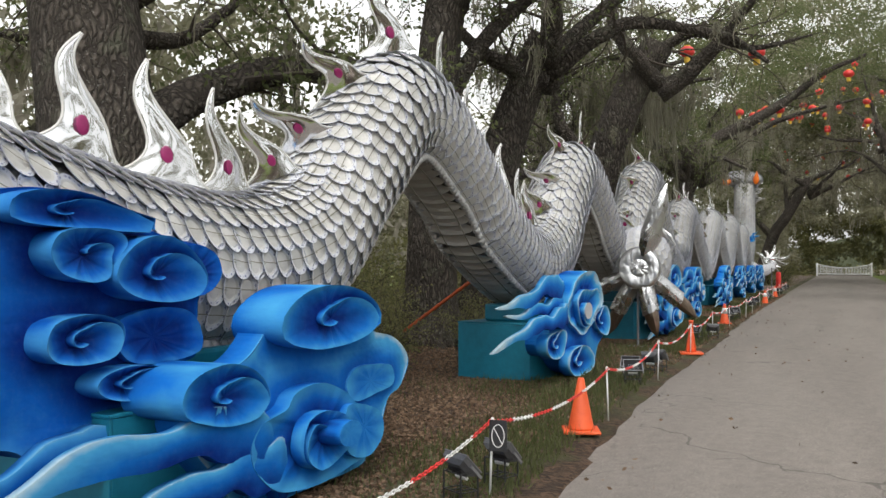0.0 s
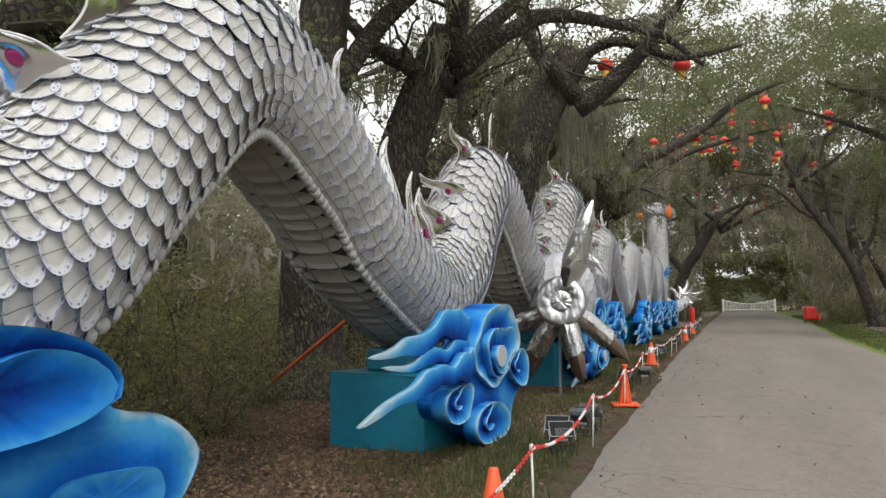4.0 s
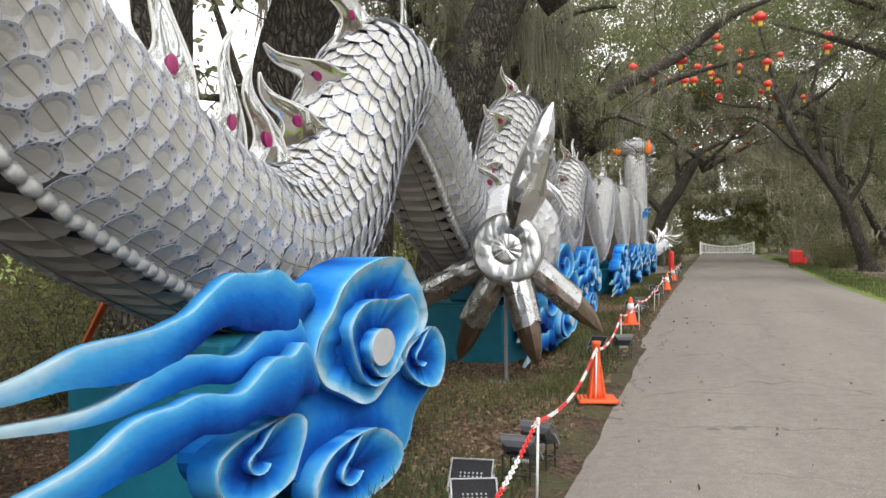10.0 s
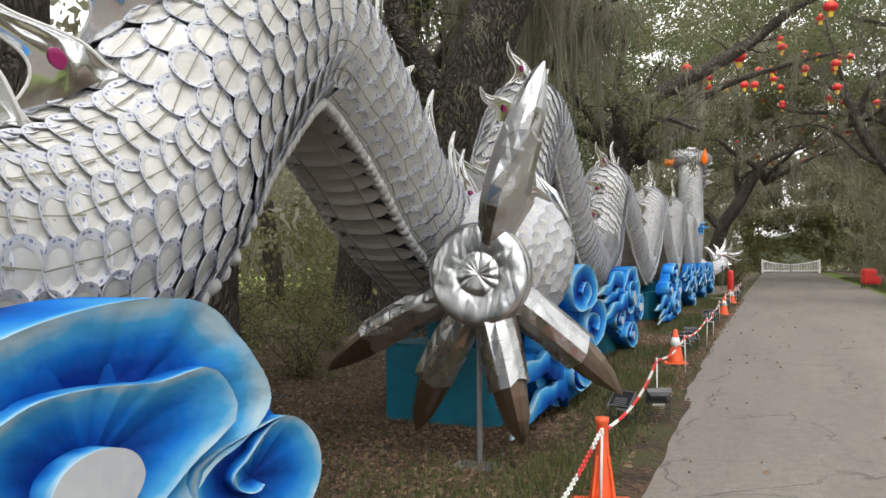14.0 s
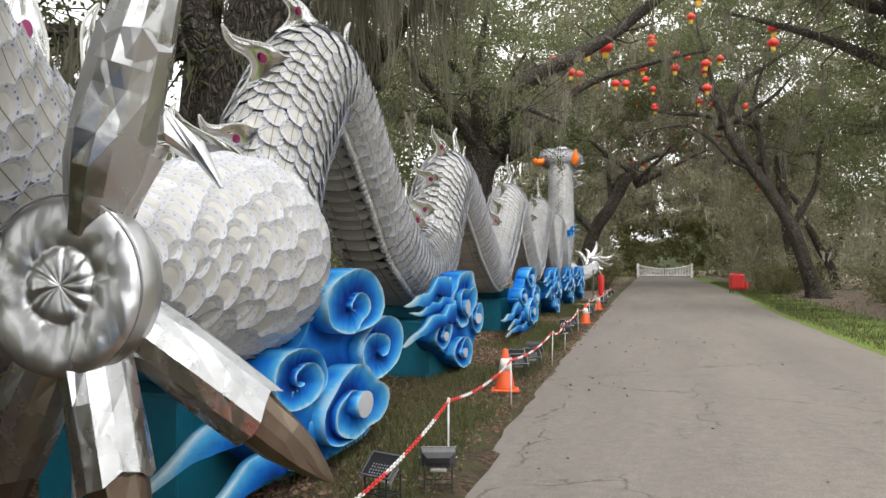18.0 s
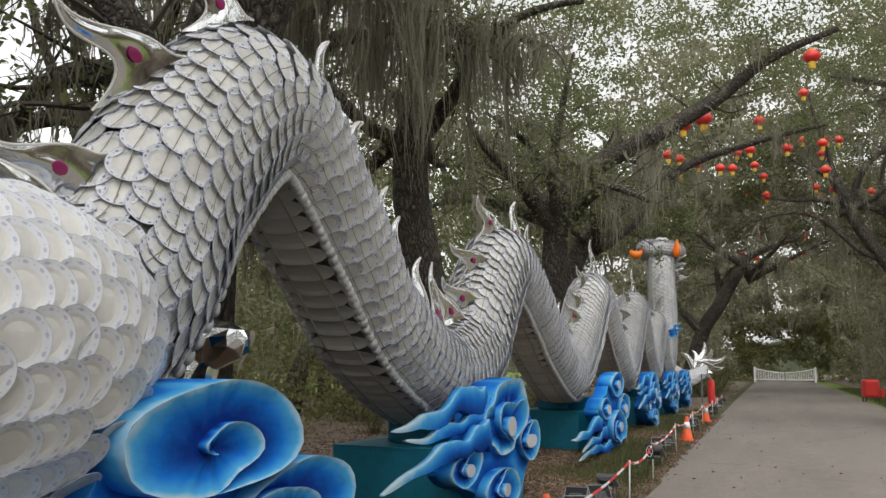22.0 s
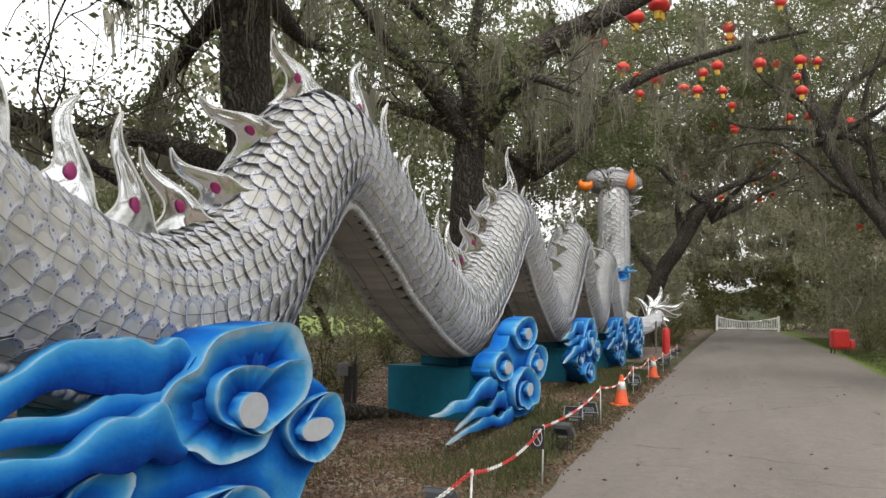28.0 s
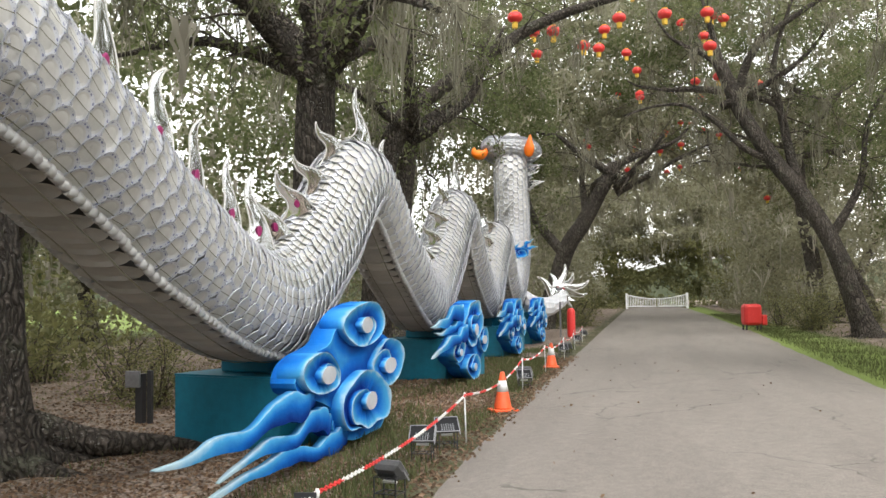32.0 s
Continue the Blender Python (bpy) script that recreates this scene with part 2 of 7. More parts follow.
def asphalt():
    m, nt, b = start_material("asphalt", 0.85, 0.0, 0.35)
    grit = noise_node(nt, 95.0, 4.0, 0.75)
    mid = noise_node(nt, 9.0, 5.0, 0.6)
    big = noise_node(nt, 0.6, 4.0, 0.55, stretch=(1.6, 0.22, 1.0))
    fac = math_node(nt, "ADD", math_node(nt, "ADD", math_node(nt, "SUBTRACT", math_node(nt, "MULTIPLY", grit, 1.0), 0.25), math_node(nt, "MULTIPLY", mid, 0.25)), math_node(nt, "MULTIPLY", math_node(nt, "ADD", math_node(nt, "MULTIPLY", big, 0.45), 0.275), 0.6))
    base = ramp_mix(nt, sharpen(nt, fac, 0.44, 0.94), (0.095, 0.083, 0.073), (0.325, 0.288, 0.254))
    v = nt.nodes.new("ShaderNodeTexVoronoi")
    v.feature = "DISTANCE_TO_EDGE"
    v.inputs["Scale"].default_value = 0.33
    tc = nt.nodes.new("ShaderNodeTexCoord")
    warp = nt.nodes.new("ShaderNodeTexNoise")
    warp.inputs["Scale"].default_value, warp.inputs["Detail"].default_value = 1.6, 5.0
    nt.links.new(tc.outputs["Object"], warp.inputs["Vector"])
    vm = nt.nodes.new("ShaderNodeVectorMath")
    vm.operation = "MULTIPLY_ADD"
    vm.inputs[1].default_value = (0.9, 0.9, 0)
    nt.links.new(warp.outputs["Color"], vm.inputs[0])
    nt.links.new(tc.outputs["Object"], vm.inputs[2])
    nt.links.new(vm.outputs[0], v.inputs["Vector"])
    crack = math_node(nt, "LESS_THAN", v.outputs["Distance"], 0.0036)
    v2 = nt.nodes.new("ShaderNodeTexVoronoi")
    v2.feature = "DISTANCE_TO_EDGE"
    v2.inputs["Scale"].default_value = 0.13
    nt.links.new(vm.outputs[0], v2.inputs["Vector"])
    long_crack = math_node(nt, "LESS_THAN", v2.outputs["Distance"], 0.0019)
    patch = math_node(nt, "MAXIMUM", sharpen(nt, noise_node(nt, 0.45, 2.0, 0.5), 0.46, 0.54), 0.0)
    crack = math_node(nt, "MAXIMUM", math_node(nt, "MULTIPLY", crack, patch), math_node(nt, "MULTIPLY", long_crack, sharpen(nt, noise_node(nt, 1.1, 3.0, 0.6), 0.42, 0.5)))
    speck = math_node(nt, "GREATER_THAN", noise_node(nt, 48.0, 2.0, 0.5), 0.66)
    base = ramp_mix(nt, math_node(nt, "MULTIPLY", speck, 0.45), base, (0.36, 0.34, 0.31))
    nt.links.new(ramp_mix(nt, math_node(nt, "MULTIPLY", crack, 0.5), base, (0.035, 0.032, 0.028)), b.inputs["Base Color"])
    add_bump(nt, b, grit, 0.35, 0.004)
    return m


def bark(name, scale, stretch):
    """Furrowed bark: dark cracks between worn plates, with grey-green lichen patches."""
    m, nt, b = start_material(name, 0.92, 0.0, 0.2)
    tc = nt.nodes.new("ShaderNodeTexCoord")
    warp = nt.nodes.new("ShaderNodeTexNoise")
    warp.inputs["Scale"].default_value, warp.inputs["Detail"].default_value = 3.0, 4.0
    nt.links.new(tc.outputs["Object"], warp.inputs["Vector"])
    vm = nt.nodes.new("ShaderNodeVectorMath")
    vm.operation = "MULTIPLY_ADD"
    vm.inputs[1].default_value = (0.22, 0.22, 0.5)
    nt.links.new(warp.outputs["Color"], vm.inputs[0])
    nt.links.new(tc.outputs["Object"], vm.inputs[2])
    mp = nt.nodes.new("ShaderNodeMapping")
    mp.inputs["Scale"].default_value = stretch
    nt.links.new(vm.outputs[0], mp.inputs["Vector"])
    v = nt.nodes.new("ShaderNodeTexVoronoi")
    v.feature = "DISTANCE_TO_EDGE"
    v.inputs["Scale"].default_value = scale
    nt.links.new(mp.outputs["Vector"], v.inputs["Vector"])
    ridge = sharpen(nt, v.outputs["Distance"], 0.02, 0.32)
    fine = noise_node(nt, 45.0, 5.0, 0.7, stretch=(1.0, 1.0, 0.4))
    big = noise_node(nt, 0.9, 3.0, 0.5)
    fac = math_node(nt, "ADD", math_node(nt, "MULTIPLY", ridge, 0.55), math_node(nt, "ADD", math_node(nt, "MULTIPLY", fine, 0.35), math_node(nt, "MULTIPLY", math_node(nt, "SUBTRACT", big, 0.5), 0.5)), clamp=True)
    wood = ramp_mix(nt, fac, (0.020, 0.0165, 0.014), (0.165, 0.142, 0.118))
    lich = math_node(nt, "MULTIPLY", sharpen(nt, noise_node(nt, 2.3, 6.0, 0.7), 0.55, 0.68), sharpen(nt, fine, 0.3, 0.6))
    fleck = math_node(nt, "MULTIPLY", math_node(nt, "GREATER_THAN", noise_node(nt, 38.0, 2.0, 0.5), 0.66), sharpen(nt, noise_node(nt, 1.1, 3.0, 0.5), 0.45, 0.6))
    wood = ramp_mix(nt, math_node(nt, "MULTIPLY", fleck, 0.7), wood, (0.34, 0.34, 0.31))
    nt.links.new(ramp_mix(nt, math_node(nt, "MULTIPLY", lich, 0.7), wood, (0.15, 0.16, 0.11)), b.inputs["Base Color"])
    h = math_node(nt, "ADD", ridge, math_node(nt, "MULTIPLY", fine, 0.5))
    add_bump(nt, b, h, 1.0, 0.05)
    return m


def litter_ground():
    """Bare earth, fallen leaves and thin grass."""
    m, nt, b = start_material("litter_ground", 0.9, 0.0, 0.25)
    v = nt.nodes.new("ShaderNodeTexVoronoi")
    v.inputs["Scale"].default_value = 30.0
    tc = nt.nodes.new("ShaderNodeTexCoord")
    nt.links.new(tc.outputs["Object"], v.inputs["Vector"])
    sep = nt.nodes.new("ShaderNodeSeparateColor")
    nt.links.new(v.outputs["Color"], sep.inputs["Color"])
    leafy = ramp_mix(nt, sep.outputs[0], (0.022, 0.0145, 0.010), (0.125, 0.080, 0.052))
    n1 = noise_node(nt, 40.0, 5.0, 0.7)
    earth = ramp_mix(nt, n1, (0.018, 0.0125, 0.009), (0.058, 0.041, 0.030))
    c1 = ramp_mix(nt, sharpen(nt, noise_node(nt, 2.6, 5.0, 0.65), 0.36, 0.52), earth, leafy)
    place = nt.nodes.new("ShaderNodeSeparateXYZ")
    nt.links.new(tc.outputs["Object"], place.inputs[0])
    # beyond y 21 the litter pales: drier leaves, plus open-canopy light put into the colour
    dry = ramp_mix(nt, sep.outputs[1], (0.085, 0.064, 0.050), (0.34, 0.27, 0.215))
    c1 = ramp_mix(nt, math_node(nt, "MULTIPLY", sharpen(nt, place.outputs[1], 21.0, 27.0), sharpen(nt, noise_node(nt, 1.8, 5.0, 0.65), 0.25, 0.50)), c1, dry)
    grass = ramp_mix(nt, noise_node(nt, 60.0, 4.0, 0.7), (0.034, 0.040, 0.016), (0.095, 0.098, 0.042))
    pos = nt.nodes.new("ShaderNodeSeparateXYZ")
    nt.links.new(tc.outputs["Object"], pos.inputs[0])
    verge = math_node(nt, "SUBTRACT", 1.0, math_node(nt, "MULTIPLY", math_node(nt, "ABSOLUTE", math_node(nt, "ADD", pos.outputs[0], 1.55)), 0.58), clamp=True)
    right = math_node(nt, "MULTIPLY", sharpen(nt, pos.outputs[0], 3.2, 4.2), math_node(nt, "SUBTRACT", 1.0, sharpen(nt, pos.outputs[0], 5.6, 7.2)))
    far_lawn = math_node(nt, "SUBTRACT", 1.0, sharpen(nt, pos.outputs[0], -26.0, -15.0))
    want = math_node(nt, "MAXIMUM", math_node(nt, "MULTIPLY", verge, 0.62), math_node(nt, "MAXIMUM", math_node(nt, "MULTIPLY", right, 1.4), far_lawn))
    gn = math_node(nt, "ADD", noise_node(nt, 1.6, 4.0, 0.6), math_node(nt, "SUBTRACT", want, 0.78))
    fac = sharpen(nt, gn, 0.1, 0.34)
    lush = ramp_mix(nt, math_node(nt, "MAXIMUM", right, far_lawn), grass, (0.16, 0.21, 0.05))
    nt.links.new(ramp_mix(nt, fac, c1, lush), b.inputs["Base Color"])
    add_bump(nt, b, math_node(nt, "ADD", v.outputs["Distance"], n1), 0.6, 0.03)
    return m


# ---- mesh helpers ----
def mesh_np(name, verts, faces, mats, uv=None, fade=None, smooth=False, slots=None):
    """A mesh from arrays; faces is a list of index arrays, one for each number of corners."""
    me = bpy.data.meshes.new(name)
    verts = np.asarray(verts, np.float32)
    faces = [np.asarray(f, np.int32) for f in (faces if isinstance(faces, list) else [faces])]
    loops = np.concatenate([f.ravel() for f in faces])
    sizes = np.concatenate([np.full(len(f), f.shape[1], np.int32) for f in faces])
    me.vertices.add(len(verts))
    me.vertices.foreach_set("co", verts.ravel())
    me.loops.add(len(loops))
    me.loops.foreach_set("vertex_index", loops)
    me.polygons.add(len(sizes))
    me.polygons.foreach_set("loop_start", np.concatenate([[0], np.cumsum(sizes)[:-1]]).astype(np.int32))
    me.polygons.foreach_set("use_smooth", np.full(len(sizes), smooth))
    if slots is not None:
        me.polygons.foreach_set("material_index", np.asarray(slots, np.int32))
    for mt in (mats if isinstance(mats, (list, tuple)) else [mats]):
        me.materials.append(mt)
    me.update(calc_edges=True)
    if uv is not None:
        layer = me.uv_layers.new(name="plate")
        layer.data.foreach_set("uv", np.asarray(uv, np.float32)[loops].ravel())
    if fade is not None:
        at = me.attributes.new("fade", "FLOAT", "POINT")
        at.data.foreach_set("value", np.asarray(fade, np.float32))
    return me


def spread(tv, tf, mats4, tuv=None):
    """A template laid out at many 4x4 poses and joined."""
    tv = np.asarray(tv, float)
    n, k = len(mats4), len(tv)
    mats4 = np.asarray(mats4, float)
    v = np.einsum("nij,kj->nki", mats4[:, :3, :3], tv) + mats4[:, None, :3, 3]
    faces = [(np.asarray(f)[None] + (np.arange(n) * k)[:, None, None]).reshape(-1, np.asarray(f).shape[1]) for f in tf]
    return v.reshape(-1, 3), faces, (np.tile(tuv, (n, 1)) if tuv is not None else None)


def join_np(pieces):
    """Joins (verts, [faces...]) pairs; faces of one size are kept together."""
    verts, by, at = [], {}, 0
    for v, fs in pieces:
        for f in fs:
            f = np.asarray(f)
            if len(f):
                by.setdefault(f.shape[1], []).append(f + at)
        verts.append(np.asarray(v))
        at += len(v)
    return np.concatenate(verts), [np.concatenate(x) for x in by.values()]


def part(name, data, parent, label="", m=None, kind=""):
    ob = new(name, data)
    ob.parent = parent
    if m is not None:
        ob.matrix_local = m
    return tagged(ob, label, kind=kind)


def thing(name, label, category, group="", data=None, m=None, kind=""):
    ob = new(name, data)
    if m is not None:
        ob.matrix_world = m
    return tagged(ob, label, category, group, kind)


def bm_mesh(name, bm, mats, smooth=False):
    me = bpy.data.meshes.new(name)
    bm.normal_update()
    bm.to_mesh(me)
    bm.free()
    for mt in (mats if isinstance(mats, (list, tuple)) else [mats]):
        me.materials.append(mt)
    if smooth:
        me.polygons.foreach_set("use_smooth", np.ones(len(me.polygons), bool))
    return me


def box_bm(x0, y0, z0, x1, y1, z1, bevel=0.01, bm=None):
    own = bmesh.new()
    bmesh.ops.create_cube(own, size=1, matrix=Matrix.Translation(((x0 + x1) / 2, (y0 + y1) / 2, (z0 + z1) / 2)) @ Matrix.Diagonal((x1 - x0, y1 - y0, z1 - z0, 1)))
    if bevel:
        bmesh.ops.bevel(own, geom=own.edges[:], offset=bevel, segments=2, affect="EDGES", profile=0.5)
    if bm is None:
        return own
    tmp = bpy.data.meshes.new("tmp")
    own.to_mesh(tmp)
    own.free()
    bm.from_mesh(tmp)
    bpy.data.meshes.remove(tmp)
    return bm


def catmull(points, step):
    """A smooth line through points, about one sample a step."""
    p = np.asarray(points, float)
    p = np.vstack([2 * p[0] - p[1], p, 2 * p[-1] - p[-2]])
    out = []
    for a, b, c, d in zip(p, p[1:], p[2:], p[3:]):
        n = max(2, int(np.linalg.norm(c - b) / step))
        t = np.linspace(0, 1, n, endpoint=False)[:, None]
        out.append(0.5 * (2 * b + (c - a) * t + (2 * a - 5 * b + 4 * c - d) * t**2 + (3 * b - 3 * c + d - a) * t**3))
    return np.vstack(out + [p[-2][None]])


def even(line, step):
    """The line walked at even steps: points and the length of each."""
    s = np.concatenate([[0], np.cumsum(np.linalg.norm(np.diff(line, axis=0), axis=1))])
    q = np.arange(0, s[-1], step)
    return np.stack([np.interp(q, s, line[:, k]) for k in range(line.shape[1])], 1), q


def tube_np(line, radii, sides=8, rough=0.0, seed=0, cap=True):
    """A round tube along a line, with lumps where rough is over 0."""
    line, radii = np.asarray(line, float), np.broadcast_to(radii, (len(line),)).astype(float)
    t = np.gradient(line, axis=0)
    t /= np.linalg.norm(t, axis=1, keepdims=True) + 1e-9
    ref = np.array([0.31, 0.17, 0.93]) if abs(t[:, 2]).mean() < 0.7 else np.array([0.93, 0.31, 0.1])
    a = np.cross(t, ref)
    a /= np.linalg.norm(a, axis=1, keepdims=True) + 1e-9
    b = np.cross(t, a)
    ang = np.linspace(0, 2 * np.pi, sides, endpoint=False)
    r = radii[:, None] * np.ones(sides)
    if rough:
        g = np.random.default_rng(seed)
        ridge = np.cumsum(g.normal(0, 0.35, (len(line), sides)), 0) * 0.25
        ridge -= ridge.mean(1, keepdims=True)
        r = r * (1 + rough * np.clip(ridge + g.normal(0, 0.5, sides), -1.2, 1.2))
    v = line[:, None] + r[..., None] * (np.cos(ang)[None, :, None] * a[:, None] + np.sin(ang)[None, :, None] * b[:, None])
    n = len(line)
    i, j = np.meshgrid(np.arange(n - 1), np.arange(sides), indexing="ij")
    k = (j + 1) % sides
    f = np.stack([i * sides + j, i * sides + k, (i + 1) * sides + k, (i + 1) * sides + j], -1).reshape(-1, 4)
    faces = [f]
    if cap:
        faces.append(np.array([np.arange(sides)[::-1], (n - 1) * sides + np.arange(sides)]))
    return v.reshape(-1, 3), faces


def pose_np(pos, x, y, z):
    m = np.zeros((len(pos), 4, 4))
    m[:, :3, 0], m[:, :3, 1], m[:, :3, 2], m[:, :3, 3], m[:, 3, 3] = x, y, z, pos, 1
    return m


PLATE = porcelain()
LIMB_PLATE = porcelain("limb_porcelain", 0.35)
DISH = surface("belly_dish", (0.30, 0.29, 0.265), (0.50, 0.485, 0.45), 0.45, fine=25, bump=0.1, per_piece=0.5)
BOWL = surface("cup_glaze", (0.34, 0.34, 0.335), (0.58, 0.58, 0.57), 0.3, fine=30, bump=0.05, per_piece=0.4)
CORE = surface("steel_mesh_core", (0.14, 0.14, 0.135), (0.28, 0.28, 0.27), 0.7, fine=40, bump=0.4)
FOIL = foil("silver_foil", tint=(0.80, 0.805, 0.81), rough=0.25, crease=0.20, scale=6.0)
FOIL_HUB = foil("hub_foil", tint=(0.74, 0.745, 0.75), rough=0.30, crease=0.22, scale=6.0)
FOIL_FIN = foil("fin_foil", tint=(0.90, 0.91, 0.92), rough=0.09, crease=0.12, scale=3.0)
PIPING = surface("fin_piping", (0.56, 0.55, 0.52), (0.74, 0.73, 0.70), 0.7, fine=20, bump=0.1)
FOIL_TOE = foil("toe_foil", tint=(0.66, 0.665, 0.67), rough=0.24, crease=0.22, scale=6.0)
BRONZE = foil("claw_cloth", tint=(0.30, 0.235, 0.185), rough=0.34, crease=0.12)
GEM = surface("magenta_gem", (0.20, 0.010, 0.075), (0.32, 0.022, 0.13), 0.3, fine=8, bump=0.05)
BLUE = airbrushed("cloud_cloth", (0.002, 0.024, 0.19), (0.006, 0.135, 0.49), (0.36, 0.50, 0.57))
DEEP = airbrushed("cloud_cloth_deep", (0.002, 0.020, 0.16), (0.004, 0.095, 0.41), (0.18, 0.40, 0.53))
PLUG = surface("pale_plug", (0.40, 0.42, 0.45), (0.58, 0.59, 0.60), 0.5, fine=12, bump=0.1)
TEAL = surface("teal_paint", (0.003, 0.105, 0.165), (0.008, 0.20, 0.30), 0.5, fine=9, coarse=1.1, bump=0.12, distance=0.01)
ORANGE = surface("cone_plastic", (0.62, 0.075, 0.02), (0.82, 0.13, 0.03), 0.5, fine=14, bump=0.05)
COLLAR = surface("white_collar", (0.62, 0.62, 0.60), (0.80, 0.80, 0.78), 0.4, fine=14, bump=0.05)
SHELL = surface("head_shell", (0.50, 0.50, 0.49), (0.70, 0.70, 0.69), 0.35, fine=12, bump=0.1)
WHITE = surface("white_paint", (0.62, 0.62, 0.59), (0.80, 0.80, 0.78), 0.5, fine=9, bump=0.08)
RED = surface("red_plastic", (0.55, 0.02, 0.02), (0.74, 0.05, 0.04), 0.45, fine=10, bump=0.05)
YELLOW = surface("yellow_fringe", (0.62, 0.36, 0.03), (0.80, 0.52, 0.07), 0.7, fine=20, bump=0.1)
BLACK = surface("black_metal", (0.012, 0.012, 0.013), (0.035, 0.035, 0.038), 0.45, fine=30, bump=0.1)
GREYM = surface("grey_metal", (0.16, 0.16, 0.17), (0.30, 0.30, 0.31), 0.45, metal=0.6, fine=25, bump=0.1)
LED = surface("led_cell", (0.16, 0.17, 0.18), (0.30, 0.31, 0.32), 0.3, fine=8, bump=0.0)
HOUSING = surface("floodlight_housing", (0.012, 0.012, 0.013), (0.035, 0.035, 0.037), 0.85, spec=0.08, fine=30, bump=0.1)
HOUSING_GREY = surface("grey_housing", (0.055, 0.055, 0.057), (0.13, 0.13, 0.134), 0.5, fine=30, bump=0.1)
BARK = bark("oak_bark", 15.0, (1.0, 1.0, 0.25))
LIMB = bark("limb_bark", 10.0, (1.0, 1.0, 1.0))
TWIG = surface("twig_bark", (0.03, 0.024, 0.018), (0.10, 0.08, 0.06), 0.9, fine=30, bump=0.3)
LEAF = leaf_material("oak_leaf", (0.066, 0.084, 0.030), (0.225, 0.25, 0.115), 0.55, 0.58)
SHRUB = leaf_material("shrub_leaf", (0.075, 0.088, 0.032), (0.30, 0.29, 0.13), 0.55, 0.58)
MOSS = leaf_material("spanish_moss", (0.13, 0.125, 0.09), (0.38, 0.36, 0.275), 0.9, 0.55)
# Paler than near moss and leaves: moss and lichen, with distance haze mixed into the colours.
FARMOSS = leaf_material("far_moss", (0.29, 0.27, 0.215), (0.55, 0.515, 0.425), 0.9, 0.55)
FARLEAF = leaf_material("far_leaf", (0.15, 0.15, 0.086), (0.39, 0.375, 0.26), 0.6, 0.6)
DRYLEAF = leaf_material("dry_leaf", (0.022, 0.013, 0.008), (0.30, 0.20, 0.13), 0.7, 0.15)
GRASS = leaf_material("grass_blade", (0.05, 0.062, 0.022), (0.15, 0.165, 0.065))
ROAD = asphalt()
GROUND = litter_ground()

# ---- ground and road ----
rng = np.random.default_rng(7)


def road_left(y):
    return np.interp(y, [-30, 3.8, 10, 20, 32, 60, 118], [0.2, -0.66, -1.0, -1.18, -1.36, -1.5, -1.5])


def road_right(y):
    return np.interp(y, [-30, 27, 40, 60, 84, 118], [4.3, 4.1, 4.05, 4.6, 4.8, 4.8])


def sheet(xs, ys, height):
    x, y = np.meshgrid(xs, ys)
    z = height(x, y)
    n, m = len(ys), len(xs)
    i, j = np.meshgrid(np.arange(n - 1), np.arange(m - 1), indexing="ij")
    f = np.stack([i * m + j, i * m + j + 1, (i + 1) * m + j + 1, (i + 1) * m + j], -1).reshape(-1, 4)
    return np.stack([x, y, z], -1).reshape(-1, 3), f


def ground_height(x, y):
    off = np.minimum(np.abs(x - road_left(y)), np.abs(x - road_right(y)))
    inside = (x > road_left(y)) & (x < road_right(y))
    bumps = 0.035 * np.sin(1.3 * x + 0.7 * y) * np.sin(0.9 * y - 0.4 * x) + 0.015 * np.sin(4.1 * x) * np.sin(3.7 * y)
    return np.where(inside, -0.05, np.minimum(1, off / 1.5) * bumps - 0.012)


_xs = np.unique(np.concatenate([np.linspace(-900, -30, 14), np.linspace(-30, 12, 100), np.linspace(12, 900, 18)]))
_ys = np.unique(np.concatenate([np.linspace(-900, -8, 12), np.linspace(-8, 70, 140), np.linspace(70, 130, 30), np.linspace(130, 1200, 14)]))
v, f = sheet(_xs, _ys, ground_height)
tagged(new("ground", mesh_np("ground", v, f, GROUND, smooth=True)), "brown leaf-littered earth with thin grass beside the road", "ground", kind="structure")

_ys = np.linspace(-40, 135, 500)
_w = np.linspace(0, 1, 13)
_jit = 0.012 * np.sin(_ys * 5.3) + 0.022 * np.sin(_ys * 2.1 + 1) + rng.normal(0, 0.010, len(_ys))
_l = road_left(_ys) + _jit
_r = road_right(_ys) + np.roll(_jit, 37)
x = _l[:, None] + (_r - _l)[:, None] * _w
z = 0.004 + 0.035 * (1 - (2 * _w - 1) ** 2)[None] * np.ones(len(_ys))[:, None]
z[:, [0, -1]] = -0.03
n, m = x.shape
i, j = np.meshgrid(np.arange(n - 1), np.arange(m - 1), indexing="ij")
f = np.stack([i * m + j, i * m + j + 1, (i + 1) * m + j + 1, (i + 1) * m + j], -1).reshape(-1, 4)
v = np.stack([x, np.repeat(_ys[:, None], m, 1), z], -1).reshape(-1, 3)
tagged(new("road", mesh_np("road", v, f, ROAD, smooth=True)), "worn grey asphalt drive with fine cracks and a crumbling edge", "road", kind="structure")


